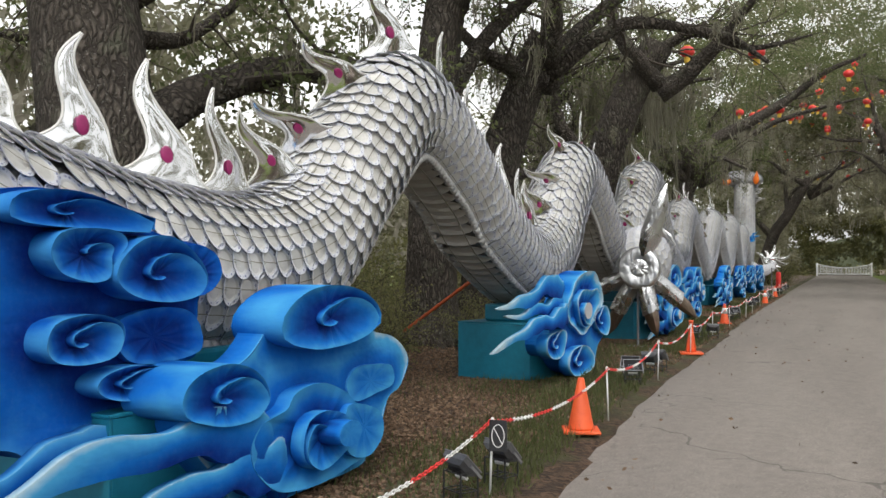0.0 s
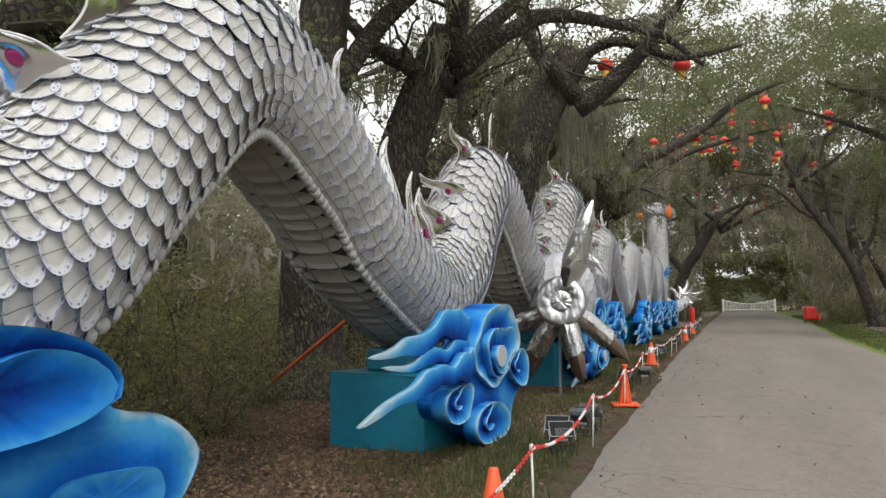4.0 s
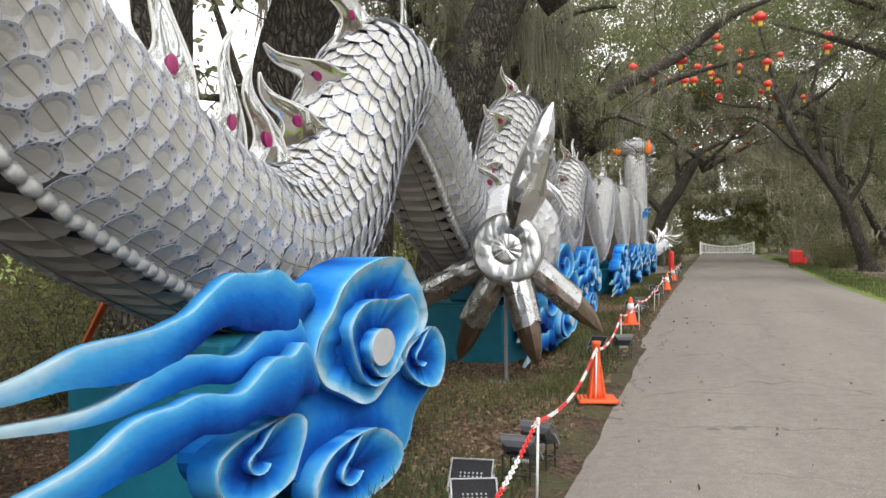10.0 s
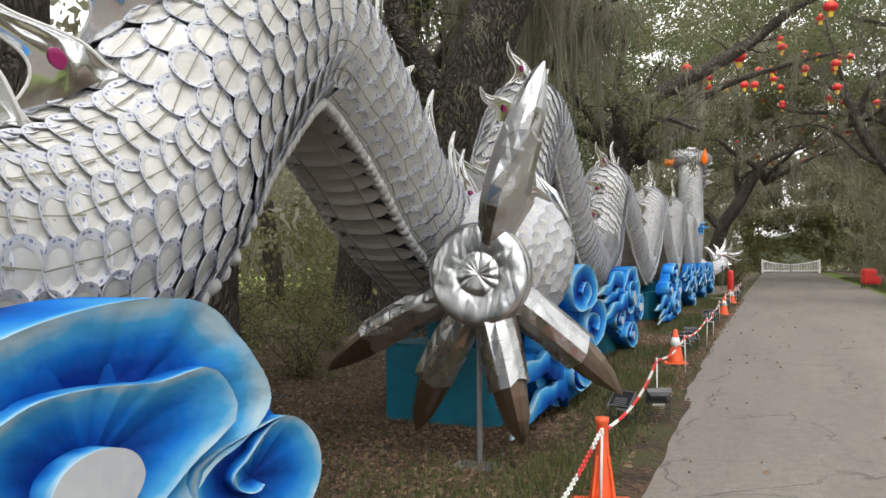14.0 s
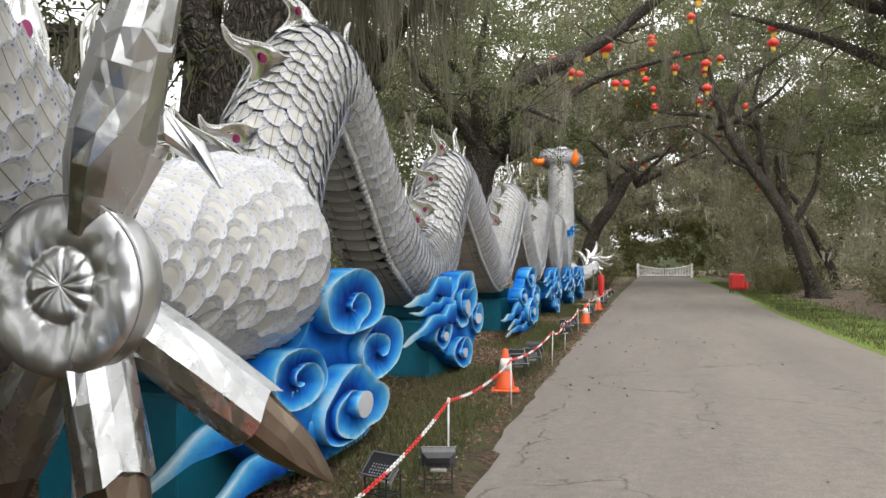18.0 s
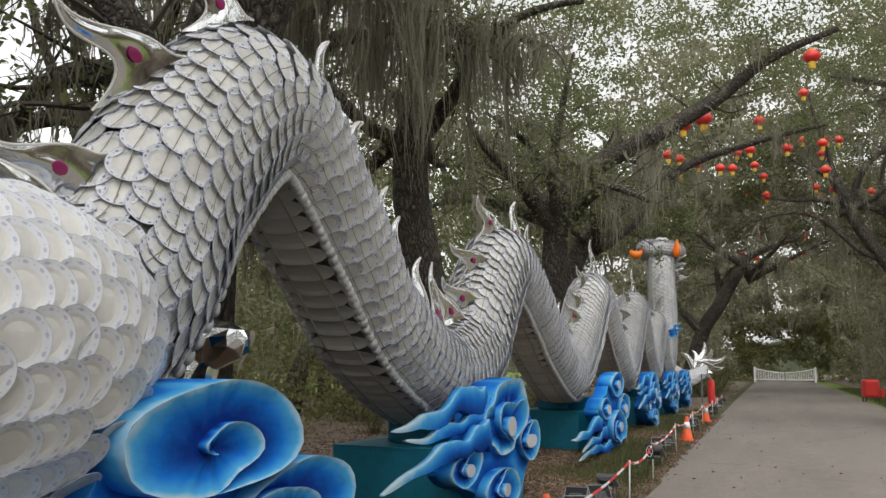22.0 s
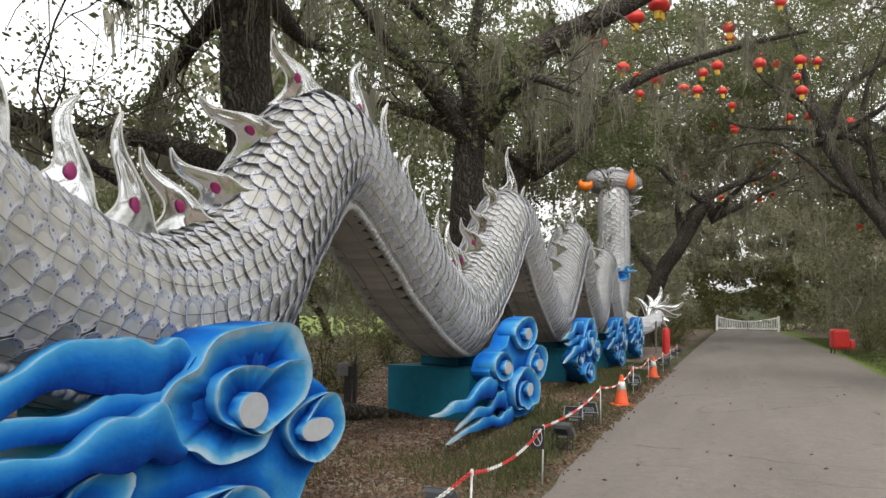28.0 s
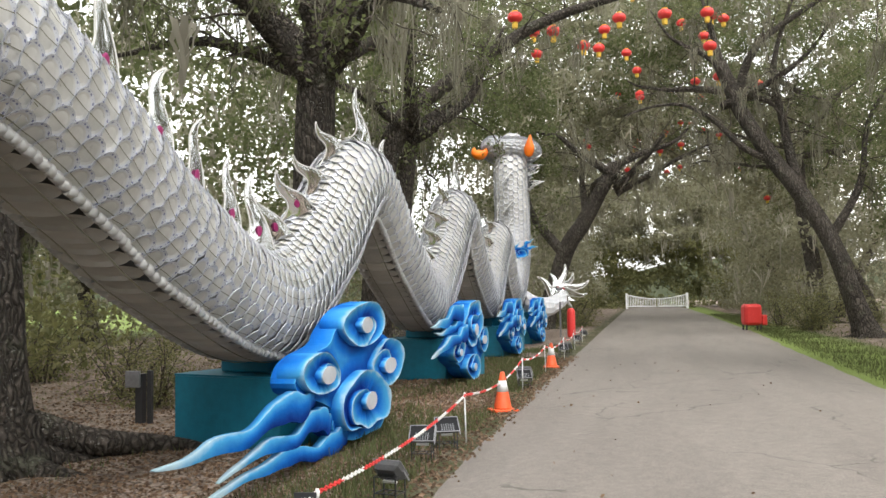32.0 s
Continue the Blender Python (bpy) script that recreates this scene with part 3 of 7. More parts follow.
def leaf_quads(pos, size, g, flat=0.0):
    """Small folded leaves at random turns: two triangles each."""
    n = len(pos)
    d = g.normal(size=(n, 3))
    d[:, 2] *= 1 - flat
    d /= np.linalg.norm(d, axis=1, keepdims=True)
    u = g.normal(size=(n, 3))
    u[:, 2] *= 1 - flat
    s = np.cross(d, u)
    s /= np.linalg.norm(s, axis=1, keepdims=True) + 1e-9
    size = np.broadcast_to(size, (n,))[:, None] * g.uniform(0.7, 1.3, (n, 1))
    up = np.cross(s, d)
    v = np.stack([pos - d * size * 0.5, pos + s * size * 0.28 + up * size * 0.1, pos + d * size * 0.5, pos - s * size * 0.28 + up * size * 0.1], 1)
    return v.reshape(-1, 3), np.arange(4 * n).reshape(n, 4)


# fallen leaves and grass beside the road
n = 130000
y = 1 + 44 * rng.random(n) ** 1.3
x = -1.2 - np.abs(rng.gamma(1.6, 1.9, n))
x = np.where(rng.random(n) < 0.0012, road_left(y) + rng.gamma(1.1, 0.9, n), x)
z = ground_height(x, y)
z = np.where(x > road_left(y), 0.045, z + 0.012)
v, f = leaf_quads(np.stack([x, y, z], 1), 0.047, rng, 0.75)
tagged(new("fallen_leaves", mesh_np("fallen_leaves", v, f, DRYLEAF)), "dry brown oak leaves scattered on the ground", "leaves", kind="stuff")

n = 80000
left = rng.random(n) < 0.72
y = np.where(left, rng.uniform(2, 50, n), rng.uniform(15, 90, n))
x = np.where(left, road_left(y) - 0.15 - rng.gamma(1.9, 0.5, n), road_right(y) + 0.1 + rng.gamma(1.8, 0.6, n))
patch = np.sin(x * 1.9 + y * 0.6) + np.sin(y * 1.3 - x) + rng.normal(0, 0.6, n)
keep = (patch > -0.35) | ~left
x, y = x[keep], y[keep]
base = np.stack([x, y, ground_height(x, y)], 1)
n = len(x)
h = rng.uniform(0.04, 0.13, n)
d = rng.normal(0, 0.03, (n, 2))
a = rng.uniform(0, np.pi, n)
w = np.stack([np.cos(a), np.sin(a), 0 * a], 1) * 0.008
tip = base + np.stack([d[:, 0], d[:, 1], h], 1)
v = np.stack([base - w, base + w, tip], 1).reshape(-1, 3)
tagged(new("grass", mesh_np("grass", v, np.arange(3 * n).reshape(n, 3), GRASS)), "thin short green grass along the verge", "grass", kind="stuff")

# ---- the dragon ----
LINE = [(-3.0, 3.4), (-1.6, 3.15), (-0.2, 2.5), (1.2, 1.78), (3.2, 1.48), (4.45, 1.72), (5.35, 2.5), (6.4, 3.17), (7.75, 2.65), (8.6, 2.1), (10.5, 1.47),
        (11.7, 1.85), (12.2, 2.42), (13.1, 3.07), (14.1, 2.72), (15.2, 2.05), (17.0, 1.48), (18.45, 1.95), (19.0, 2.75), (20.0, 3.48),
        (21.3, 2.7), (22.3, 1.98), (24.1, 1.42), (25.5, 1.75), (26.0, 2.25), (27.1, 3.05), (28.6, 2.5), (29.5, 2.05), (31.6, 1.44),
        (33.3, 2.15), (34.9, 3.15), (36.7, 2.25), (38.9, 1.45), (40.6, 2.25), (42.2, 3.3), (43.7, 2.3), (45.8, 1.5), (47.2, 2.3), (48.5, 3.1)]
NECK = [(49.6, 2.2), (51.1, 1.6), (52.2, 2.3), (52.6, 3.6), (52.5, 5.0), (52.6, 6.0), (53.2, 6.6)]


def dragon_x(y):
    return np.interp(y, [-3, 8, 13, 20, 27, 35, 42, 50, 54], [-3.1, -3.1, -3.15, -3.3, -3.5, -3.6, -3.7, -3.85, -3.95])


HALF_W, HALF_H, EDGE = 0.47, 0.57, radians(146)
_p = catmull(LINE + NECK, 0.05)
spine, spine_s = even(np.stack([dragon_x(_p[:, 0]), _p[:, 0], _p[:, 1]], 1), 0.04)
spine = np.stack([np.convolve(np.pad(spine[:, k], 4, mode="edge"), np.ones(9) / 9, "valid") for k in range(3)], 1)


def frames(line):
    t = np.gradient(line, axis=0)
    t /= np.linalg.norm(t, axis=1, keepdims=True)
    s = np.array([1.0, 0, 0]) - t * t[:, :1]
    s /= np.linalg.norm(s, axis=1, keepdims=True)
    return t, s, np.cross(s, t)


TAN, SIDE, CREST = frames(spine)


def on_spine(s, arr):
    return np.stack([np.interp(s, spine_s, arr[:, k]) for k in range(arr.shape[1])], -1)


def girth(s):
    return np.interp(s, [0, 2.5, 5, spine_s[-1] - 6, spine_s[-1] - 4, spine_s[-1]], [0.15, 0.7, 1.0, 1.0, 1.2, 1.15])


dragon = thing("dragon_sculpture", "long silver dragon sculpture clad in white porcelain plates, on teal boxes", "sculpture")

# core under the plates
_a = np.concatenate([np.linspace(-EDGE, EDGE, 25)])
_k = girth(spine_s)[:, None, None] * 0.98
v = spine[:, None] + _k * (HALF_W * np.sin(_a)[None, :, None] * SIDE[:, None] + HALF_H * np.cos(_a)[None, :, None] * CREST[:, None])
v = v[::2]
n, m = v.shape[:2]
i, j = np.meshgrid(np.arange(n - 1), np.arange(m), indexing="ij")
k = (j + 1) % m
f = np.stack([i * m + j, i * m + k, (i + 1) * m + k, (i + 1) * m + j], -1).reshape(-1, 4)
part("body_core", mesh_np("body_core", v.reshape(-1, 3), [f, np.array([np.arange(m)[::-1], (n - 1) * m + np.arange(m)])], CORE, smooth=True), dragon, "dark wire frame under the plates")


def plate_template(sides=18, thin=False):
    ang = np.linspace(0, 2 * np.pi, sides, endpoint=False)
    c = np.stack([np.cos(ang), np.sin(ang)], 1)
    rings = [(0.60, 0.0), (0.70, 0.035), (1.0, 0.14), (0.985, 0.105), (0.62, -0.05)]
    if thin:
        rings = [(0.62, 0.0), (1.0, 0.13), (0.95, 0.03)]
    v = np.concatenate([np.column_stack([c * r, np.full(sides, z)]) for r, z in rings])
    v[:, 2] -= 0.10 * v[:, 0] ** 2
    i = np.arange(sides)
    k = (i + 1) % sides
    q = [np.stack([a * sides + i, b * sides + i, b * sides + k, a * sides + k], 1) for a, b in zip(range(len(rings) - 1), range(1, len(rings)))]
    return v, [np.concatenate(q), np.array([i])], v[:, :2].copy()


PV, PF, PUV = plate_template()
TV, TF, TUV = plate_template(9, True)
PLATE_R = 0.122


def plates_on(line, s_all, t, side, crest, width, height, edge, pitch=0.088, across=0.35, tilt=9.5, seed=1, size=1.0, lean=None):
    """Poses of overlapping plates over a tube, their free rims toward its start."""
    g = np.random.default_rng(seed)
    out = []
    total = s_all[-1]
    grad = np.gradient(np.asarray(width) * np.ones(len(s_all)), s_all)
    slope = lambda q: np.interp(q, s_all, grad)
    rows, s = [], 0.1
    while s < total - 0.05:
        rows.append(s)
        rise, far = np.interp(s, s_all, t[:, 2]), np.interp(s, s_all, line[:, 1])
        s += pitch * (1 - 0.14 * np.clip((rise - 0.1) / 0.4, 0, 1) * np.clip((far - 15) / 2, 0, 1))
    for row, s in enumerate(rows):
        c, T, S, N = (np.array([np.interp(s, s_all, arr[:, q]) for q in range(3)]) for arr in (line, t, side, crest))
        w, h = np.interp(s, s_all, width), np.interp(s, s_all, height)
        cnt = max(3, int(round(2 * edge * (w + h) / 2 / across)))
        a = -edge + (np.arange(cnt) + 0.25 + 0.5 * (row % 2)) / cnt * 2 * edge
        a = a[np.abs(a) < edge - 0.02]
        bend = (np.interp(s + 0.1, s_all, t[:, 2]) - np.interp(s - 0.1, s_all, t[:, 2])) / 0.2 / max(0.3, math.hypot(T[0], T[1]))
        tight = 1 - bend * h * np.cos(a)
        if row % 3:
            a, tight = a[tight > 0.60], tight[tight > 0.60]
        if len(a) == 0:
            continue
        nrm = np.sin(a)[:, None] / w * S + np.cos(a)[:, None] / h * N
        nrm /= np.linalg.norm(nrm, axis=1, keepdims=True)
        nrm = nrm - slope(s) * T
        nrm /= np.linalg.norm(nrm, axis=1, keepdims=True)
        pos = c + w * np.sin(a)[:, None] * S + h * np.cos(a)[:, None] * N
        tl = np.radians((tilt - 2.0 * max(0.0, T[2]) + 9.0 * max(0.0, -T[2])) * np.clip(tight, 0.5, 1.0) + g.normal(0, 0.9, len(a)))[:, None]
        up = -np.sign(a)[:, None] * (w * np.cos(a)[:, None] * S - h * np.sin(a)[:, None] * N)
        up /= np.linalg.norm(up, axis=1, keepdims=True)
        ln = lean if lean is not None else float(np.interp(c[1], [5.5, 7.5], [-0.7, 1.1]))
        rim = ln * up * np.minimum(1, np.abs(a) * 2)[:, None] - T
        rim /= np.linalg.norm(rim, axis=1, keepdims=True)
        zz = np.cos(tl) * nrm - np.sin(tl) * rim + g.normal(0, 0.008, (len(a), 3))
        zz /= np.linalg.norm(zz, axis=1, keepdims=True)
        xx = np.cross(T - 0.001, zz)
        xx /= np.linalg.norm(xx, axis=1, keepdims=True)
        yy = np.cross(zz, xx)
        spin = g.normal(0, 0.06, len(a))[:, None]
        x2, y2 = np.cos(spin) * xx + np.sin(spin) * yy, np.cos(spin) * yy - np.sin(spin) * xx
        r = PLATE_R * size * g.uniform(0.96, 1.04, (len(a), 1))
        out.append(pose_np(pos + nrm * 0.022 + g.normal(0, 0.003, pos.shape), x2 * r, y2 * r, zz * r))
    return np.concatenate(out)


_g = girth(spine_s)
_poses = plates_on(spine, spine_s, TAN, SIDE, CREST, HALF_W * _g, HALF_H * _g, EDGE)
plate_mesh = mesh_np("plate", PV, PF, PLATE, uv=PUV)


def lay_plates(poses, parent, near, limit):
    """The near plates one by one, the rest joined."""
    single = 0
    rest = []
    for p in poses:
        if single < limit and near(p[:3, 3]):
            part("plate", plate_mesh, parent, m=Matrix(p.tolist()))
            single += 1
        else:
            rest.append(p)
    if rest:
        rest = np.array(rest)
        near_ = (rest[:, 0, 3] > dragon_x(rest[:, 1, 3]) - 0.2) & (rest[:, 1, 3] < 30)
        for sel, (tv, tf, tuv) in ((near_, (PV, PF, PUV)), (~near_, (TV, TF, TUV))):
            v, f, uv = spread(tv, tf, rest[sel], tuv)
            part("plate_cladding", mesh_np("plate_cladding", v, f, PLATE, uv=uv), parent, "white porcelain plates wired on like scales", kind="stuff")


lay_plates(_poses, dragon, lambda p: 4.7 < p[1] < 7.9 and p[0] > dragon_x(p[1]) - 0.15, 300)

# twine that crosses each plate
_tw = np.array([[-0.03, -0.95, 0.17], [0.03, -0.95, 0.17], [0.03, 0.0, 0.10], [-0.03, 0.0, 0.10], [0.03, 0.95, 0.17], [-0.03, 0.95, 0.17]])
TWINE = surface("twine", (0.15, 0.145, 0.11), (0.28, 0.27, 0.21), 0.9, fine=40, bump=0.1)
_near = [p for p in _poses if p[0, 3] > dragon_x(p[1, 3]) - 0.1 and p[1, 3] < 34]
v, f, _u = spread(_tw, [np.array([[0, 1, 2, 3], [3, 2, 4, 5]])], np.array(_near))
part("twine", mesh_np("twine", v, f, TWINE), dragon, "thin jute twine that ties the plates", kind="stuff")

# belly dishes
_s = np.arange(0.6, spine_s[-1] - 0.5, 0.185)
c, T, S, N = (on_spine(_s, q) for q in (spine, TAN, SIDE, CREST))
_gk = girth(_s)[:, None]
_pos = c - N * (HALF_H * 0.83 * _gk + 0.045)
_t = radians(9)
_zz = -(math.cos(_t) * N + math.sin(_t) * T)
_yy = np.cross(_zz, S)
_bp = pose_np(_pos, S * 0.285 * _gk, _yy * 0.098 * _gk, _zz * 0.2 * _gk)
dish_mesh = mesh_np("belly_dish", PV * (1, 1, 0.55), PF, DISH, smooth=False)
_cnt, _rest = 0, []
for p in _bp:
    if _cnt < 300 and p[1, 3] < 33:
        part("belly_dish", dish_mesh, dragon, m=Matrix(p.tolist()))
        _cnt += 1
    else:
        _rest.append(p)
v, f, _u = spread(PV * (1, 1, 0.55), PF, np.array(_rest))
part("belly_cladding", mesh_np("belly_cladding", v, f, DISH), dragon, "grey oval dishes along the belly", kind="stuff")

for off in (-0.15, 0.15):
    line = c - N * (HALF_H * 0.83 * _gk + 0.085) + S * off * _gk
    v, f = tube_np(line, 0.006, 5)
    part("belly_twine", mesh_np("belly_twine", v, f, TWINE), dragon)

# cups strung along both belly edges
_ang = np.linspace(0, 2 * np.pi, 7, endpoint=False)
_prof = [(0.55, -0.95), (0.9, -0.75), (1.0, -0.1), (0.82, 0.75), (0.5, 0.95)]
CV = np.concatenate([np.column_stack([np.cos(_ang) * r, np.sin(_ang) * r, np.full(7, h)]) for r, h in _prof])
_i = np.arange(7)
_k = (_i + 1) % 7
CF = [np.concatenate([np.stack([a * 7 + _i, a * 7 + _k, (a + 1) * 7 + _k, (a + 1) * 7 + _i], 1) for a in range(4)]), np.array([_i[::-1], 28 + _i])]
_s = np.arange(0.6, spine_s[-1] - 0.4, 0.082)
c, T, S, N = (on_spine(_s, q) for q in (spine, TAN, SIDE, CREST))
_gk = girth(_s)[:, None]
_cups = []
for hand in (1, -1):
    pos = c + hand * S * HALF_W * math.sin(EDGE) * 1.12 * _gk + N * HALF_H * math.cos(EDGE) * 1.04 * _gk
    jit = rng.normal(0, 0.12, T.shape)
    zz = T + jit
    zz /= np.linalg.norm(zz, axis=1, keepdims=True)
    xx = np.cross(zz, N)
    xx /= np.linalg.norm(xx, axis=1, keepdims=True)
    _cups.append(pose_np(pos, xx * 0.045, np.cross(zz, xx) * 0.045, zz * 0.050))
_cups = np.concatenate(_cups)
cup_mesh = mesh_np("cup", CV, CF, BOWL, smooth=True)
_cnt, _rest = 0, []
for p in _cups:
    if _cnt < 300 and 4.2 < p[1, 3] < 15 and p[0, 3] > dragon_x(p[1, 3]):
        part("cup", cup_mesh, dragon, m=Matrix(p.tolist()))
        _cnt += 1
    else:
        _rest.append(p)
v, f, _u = spread(CV, CF, np.array(_rest))
part("cup_string", mesh_np("cup_string", v, f, BOWL, smooth=True), dragon, "white cups strung along the belly edge", kind="stuff")


# crest of foil flames with a magenta gem each
def flame_mesh(name, material, lean=0.30, high=0.72, wide=0.34, puff=0.03, rows=19):
    """A flame of stuffed foil: x is its thickness, y runs along the crest, z away from it."""
    t = np.linspace(0, 1, rows)
    mid = -lean * t**2.2 + 0.085 * np.sin(t * np.pi * 2.0)
    half = wide * np.clip(0.80 * np.exp(-t * 7.5) + 0.44 * np.clip(1 - t, 0, 1) ** 0.7 * (0.75 + 0.35 * np.sin(np.pi * np.clip(t * 1.15, 0, 1))), 0.015, 9)
    z = high * t - 0.045
    cols = np.linspace(-1, 1, 7)
    y = mid[:, None] + half[:, None] * cols
    crease = 1 + 0.8 * np.sin(cols * 5.0 + lean * 20)[None] * np.sin(t * 9.0 + high * 30)[:, None]
    x = puff * np.array([0.1, 0.55, 0.9, 1.0, 0.9, 0.55, 0.1])[None] * (1 - t[:, None] * 0.75) * crease
    dz = 0.02 * np.sin(cols * 3.0)[None] * (1 - t)[:, None]
    front = np.stack([x, y, z[:, None] + dz], -1).reshape(-1, 3)
    back = np.stack([-x, y, z[:, None] + dz], -1).reshape(-1, 3)
    i, j = np.meshgrid(np.arange(rows - 1), np.arange(6), indexing="ij")
    f = np.stack([i * 7 + j, i * 7 + j + 1, (i + 1) * 7 + j + 1, (i + 1) * 7 + j], -1).reshape(-1, 4)
    edge = np.concatenate([front.reshape(rows, 7, 3)[:, 0], front.reshape(rows, 7, 3)[::-1, 6]]) * (0, 1, 1)
    pv, pf = tube_np(edge, 0.011, 5, cap=False)
    allv, allf = join_np([(np.concatenate([front, back]), [np.concatenate([f, f[:, ::-1] + len(front)])]), (pv, pf)])
    return mesh_np(name, allv, allf, [material, PIPING], smooth=True, slots=[0] * (2 * len(f)) + [1] * len(pf[0]))


BLADES = [flame_mesh("fin", FOIL_FIN, ln, hi, wd) for ln, hi, wd in ((0.08, 0.84, 0.34), (0.03, 0.78, 0.33), (0.13, 0.86, 0.35))]
FIN_SHAPES = [flame_mesh("fin", FOIL_FIN, ln, hi, wd) for ln, hi, wd in ((0.26, 0.80, 0.36), (0.20, 0.74, 0.35), (0.32, 0.82, 0.37), (0.15, 0.78, 0.35))]


def gem_mesh():
    bm = bmesh.new()
    bmesh.ops.create_uvsphere(bm, u_segments=10, v_segments=6, radius=1, matrix=Matrix.Diagonal((0.009, 0.047, 0.066, 1)))
    return bm_mesh("gem", bm, GEM, True)


GEM_MESH = gem_mesh()
for n, s in enumerate(np.arange(2.0, spine_s[-1] - 1.2, 0.82)):
    c, T, S, N = (on_spine(np.array([s]), q)[0] for q in (spine, TAN, SIDE, CREST))
    k = float(girth(s))
    g = np.random.default_rng(n)
    m = np.eye(4)
    size = g.uniform(0.84, 1.0) * (0.6 + 0.4 * k) * (0.85 if T[2] > 0.25 else 1.0)
    tw = float(np.interp(T[2], [-0.5, 0.0, 0.5], [-0.12, -0.26, -0.58])) + g.normal(0, 0.16)
    sx, tx = math.cos(tw) * S + math.sin(tw) * T, math.cos(tw) * T - math.sin(tw) * S
    m[:3, 0], m[:3, 1], m[:3, 2], m[:3, 3] = sx * size, tx * size, N * size, c + N * HALF_H * 1.13 * k
    fin = part("fin", FIN_SHAPES[n % 4] if T[2] > 0.25 else BLADES[n % 3], dragon, "" if n else "puffed silver foil flame", Matrix(m.tolist()))
    for hand in (1, -1) if c[1] < 33 else ():
        part("gem", GEM_MESH, fin, "" if n else "magenta oval gem", pose(hand * 0.032, 0.05, 0.16, 14, 0, 0))


FAR_FOOT = (-3.60, 20.1, 1.75)


# hind leg: plated thigh, foil hub and toes
def limb_frames(points):
    line, s = even(catmull(points, 0.05), 0.04)
    return (line, s, *frames(line))


def plated_limb(name, points, radii, tilt, seed, label, stretch=1.0, lean=0.0):
    line, s, t, side, crest = limb_frames(points)
    r = np.interp(np.linspace(0, 1, len(line)), np.linspace(0, 1, len(radii)), radii)
    a = np.linspace(0, 2 * np.pi, 20, endpoint=False)
    v = (line[:, None] + 0.94 * r[:, None, None] * (np.sin(a)[None, :, None] * side[:, None] + stretch * np.cos(a)[None, :, None] * crest[:, None])).reshape(-1, 3)
    f = tube_np(line, r, 20)[1]
    core = part(name, mesh_np(name, v, f, CORE, smooth=True), dragon, label)
    poses = plates_on(line, s, t, side, crest, r, r * stretch, math.pi, 0.072, 0.34, size=0.95, lean=lean, tilt=tilt, seed=seed)
    vv, ff, uv = spread(PV, PF, poses, PUV)
    part("plate_cladding", mesh_np("plate_cladding", vv, ff, LIMB_PLATE, uv=uv), core, kind="stuff")
    return core


plated_limb("thigh", [(-2.86, 18.05, 1.80), (-2.76, 17.4, 1.66), (-2.70, 16.7, 1.58), (-2.62, 15.9, 1.52), (-2.45, 15.2, 1.48), (-2.28, 14.65, 1.47)], [0.22, 0.46, 0.57, 0.59, 0.56, 0.48, 0.37, 0.24, 0.16], 17, 5, "plated thigh", stretch=1.16, lean=-0.9)


def foil_disc(radius, depth, sides=96):
    """A drum of stretched foil: soft swirling panels round a smaller creased disc, its face toward -y."""
    g = np.random.default_rng(5)
    ang = np.linspace(0, 2 * np.pi, sides, endpoint=False)
    gaps = g.uniform(0.6, 1.4, 13)
    seams = np.concatenate([[0], np.cumsum(gaps) / gaps.sum()]) * 2 * np.pi
    tips = g.uniform(-1, 1, 13)
    rows = [(0.0, -0.04), (0.14, -0.05), (0.28, -0.05), (0.39, -0.02), (0.42, 0.03), (0.45, 0.0), (0.56, -0.06), (0.68, -0.09), (0.80, -0.09), (0.91, -0.06), (0.98, 0.0), (1.0, 0.14), (1.02, 0.5), (0.97, 1.0), (0.0, 1.0)]
    v = []
    for q, (r, d) in enumerate(rows):
        at = (ang + (0.9 * r if r > 0.43 else -0.5 * r)) % (2 * np.pi)
        k = np.clip(np.searchsorted(seams, at, side="right") - 1, 0, 12)
        u = (at - seams[k]) / (seams[k + 1] - seams[k])
        swell = np.sin(np.pi * u) ** 0.6
        rise = min(1.0, r / 0.2) * (q < 11)
        jd = -(0.007 * swell + 0.012 * tips[k] * (u - 0.5) + 0.004 * np.sin(ang * 2 + 1 + 3 * r)) * rise
        v.append(np.column_stack([np.cos(ang) * radius * r, d * depth + jd, np.sin(ang) * radius * r]))
    v = np.concatenate(v)
    i = np.arange(sides)
    k = (i + 1) % sides
    return v, [np.concatenate([np.stack([a * sides + i, a * sides + k, (a + 1) * sides + k, (a + 1) * sides + i], 1) for a in range(len(rows) - 1)])]


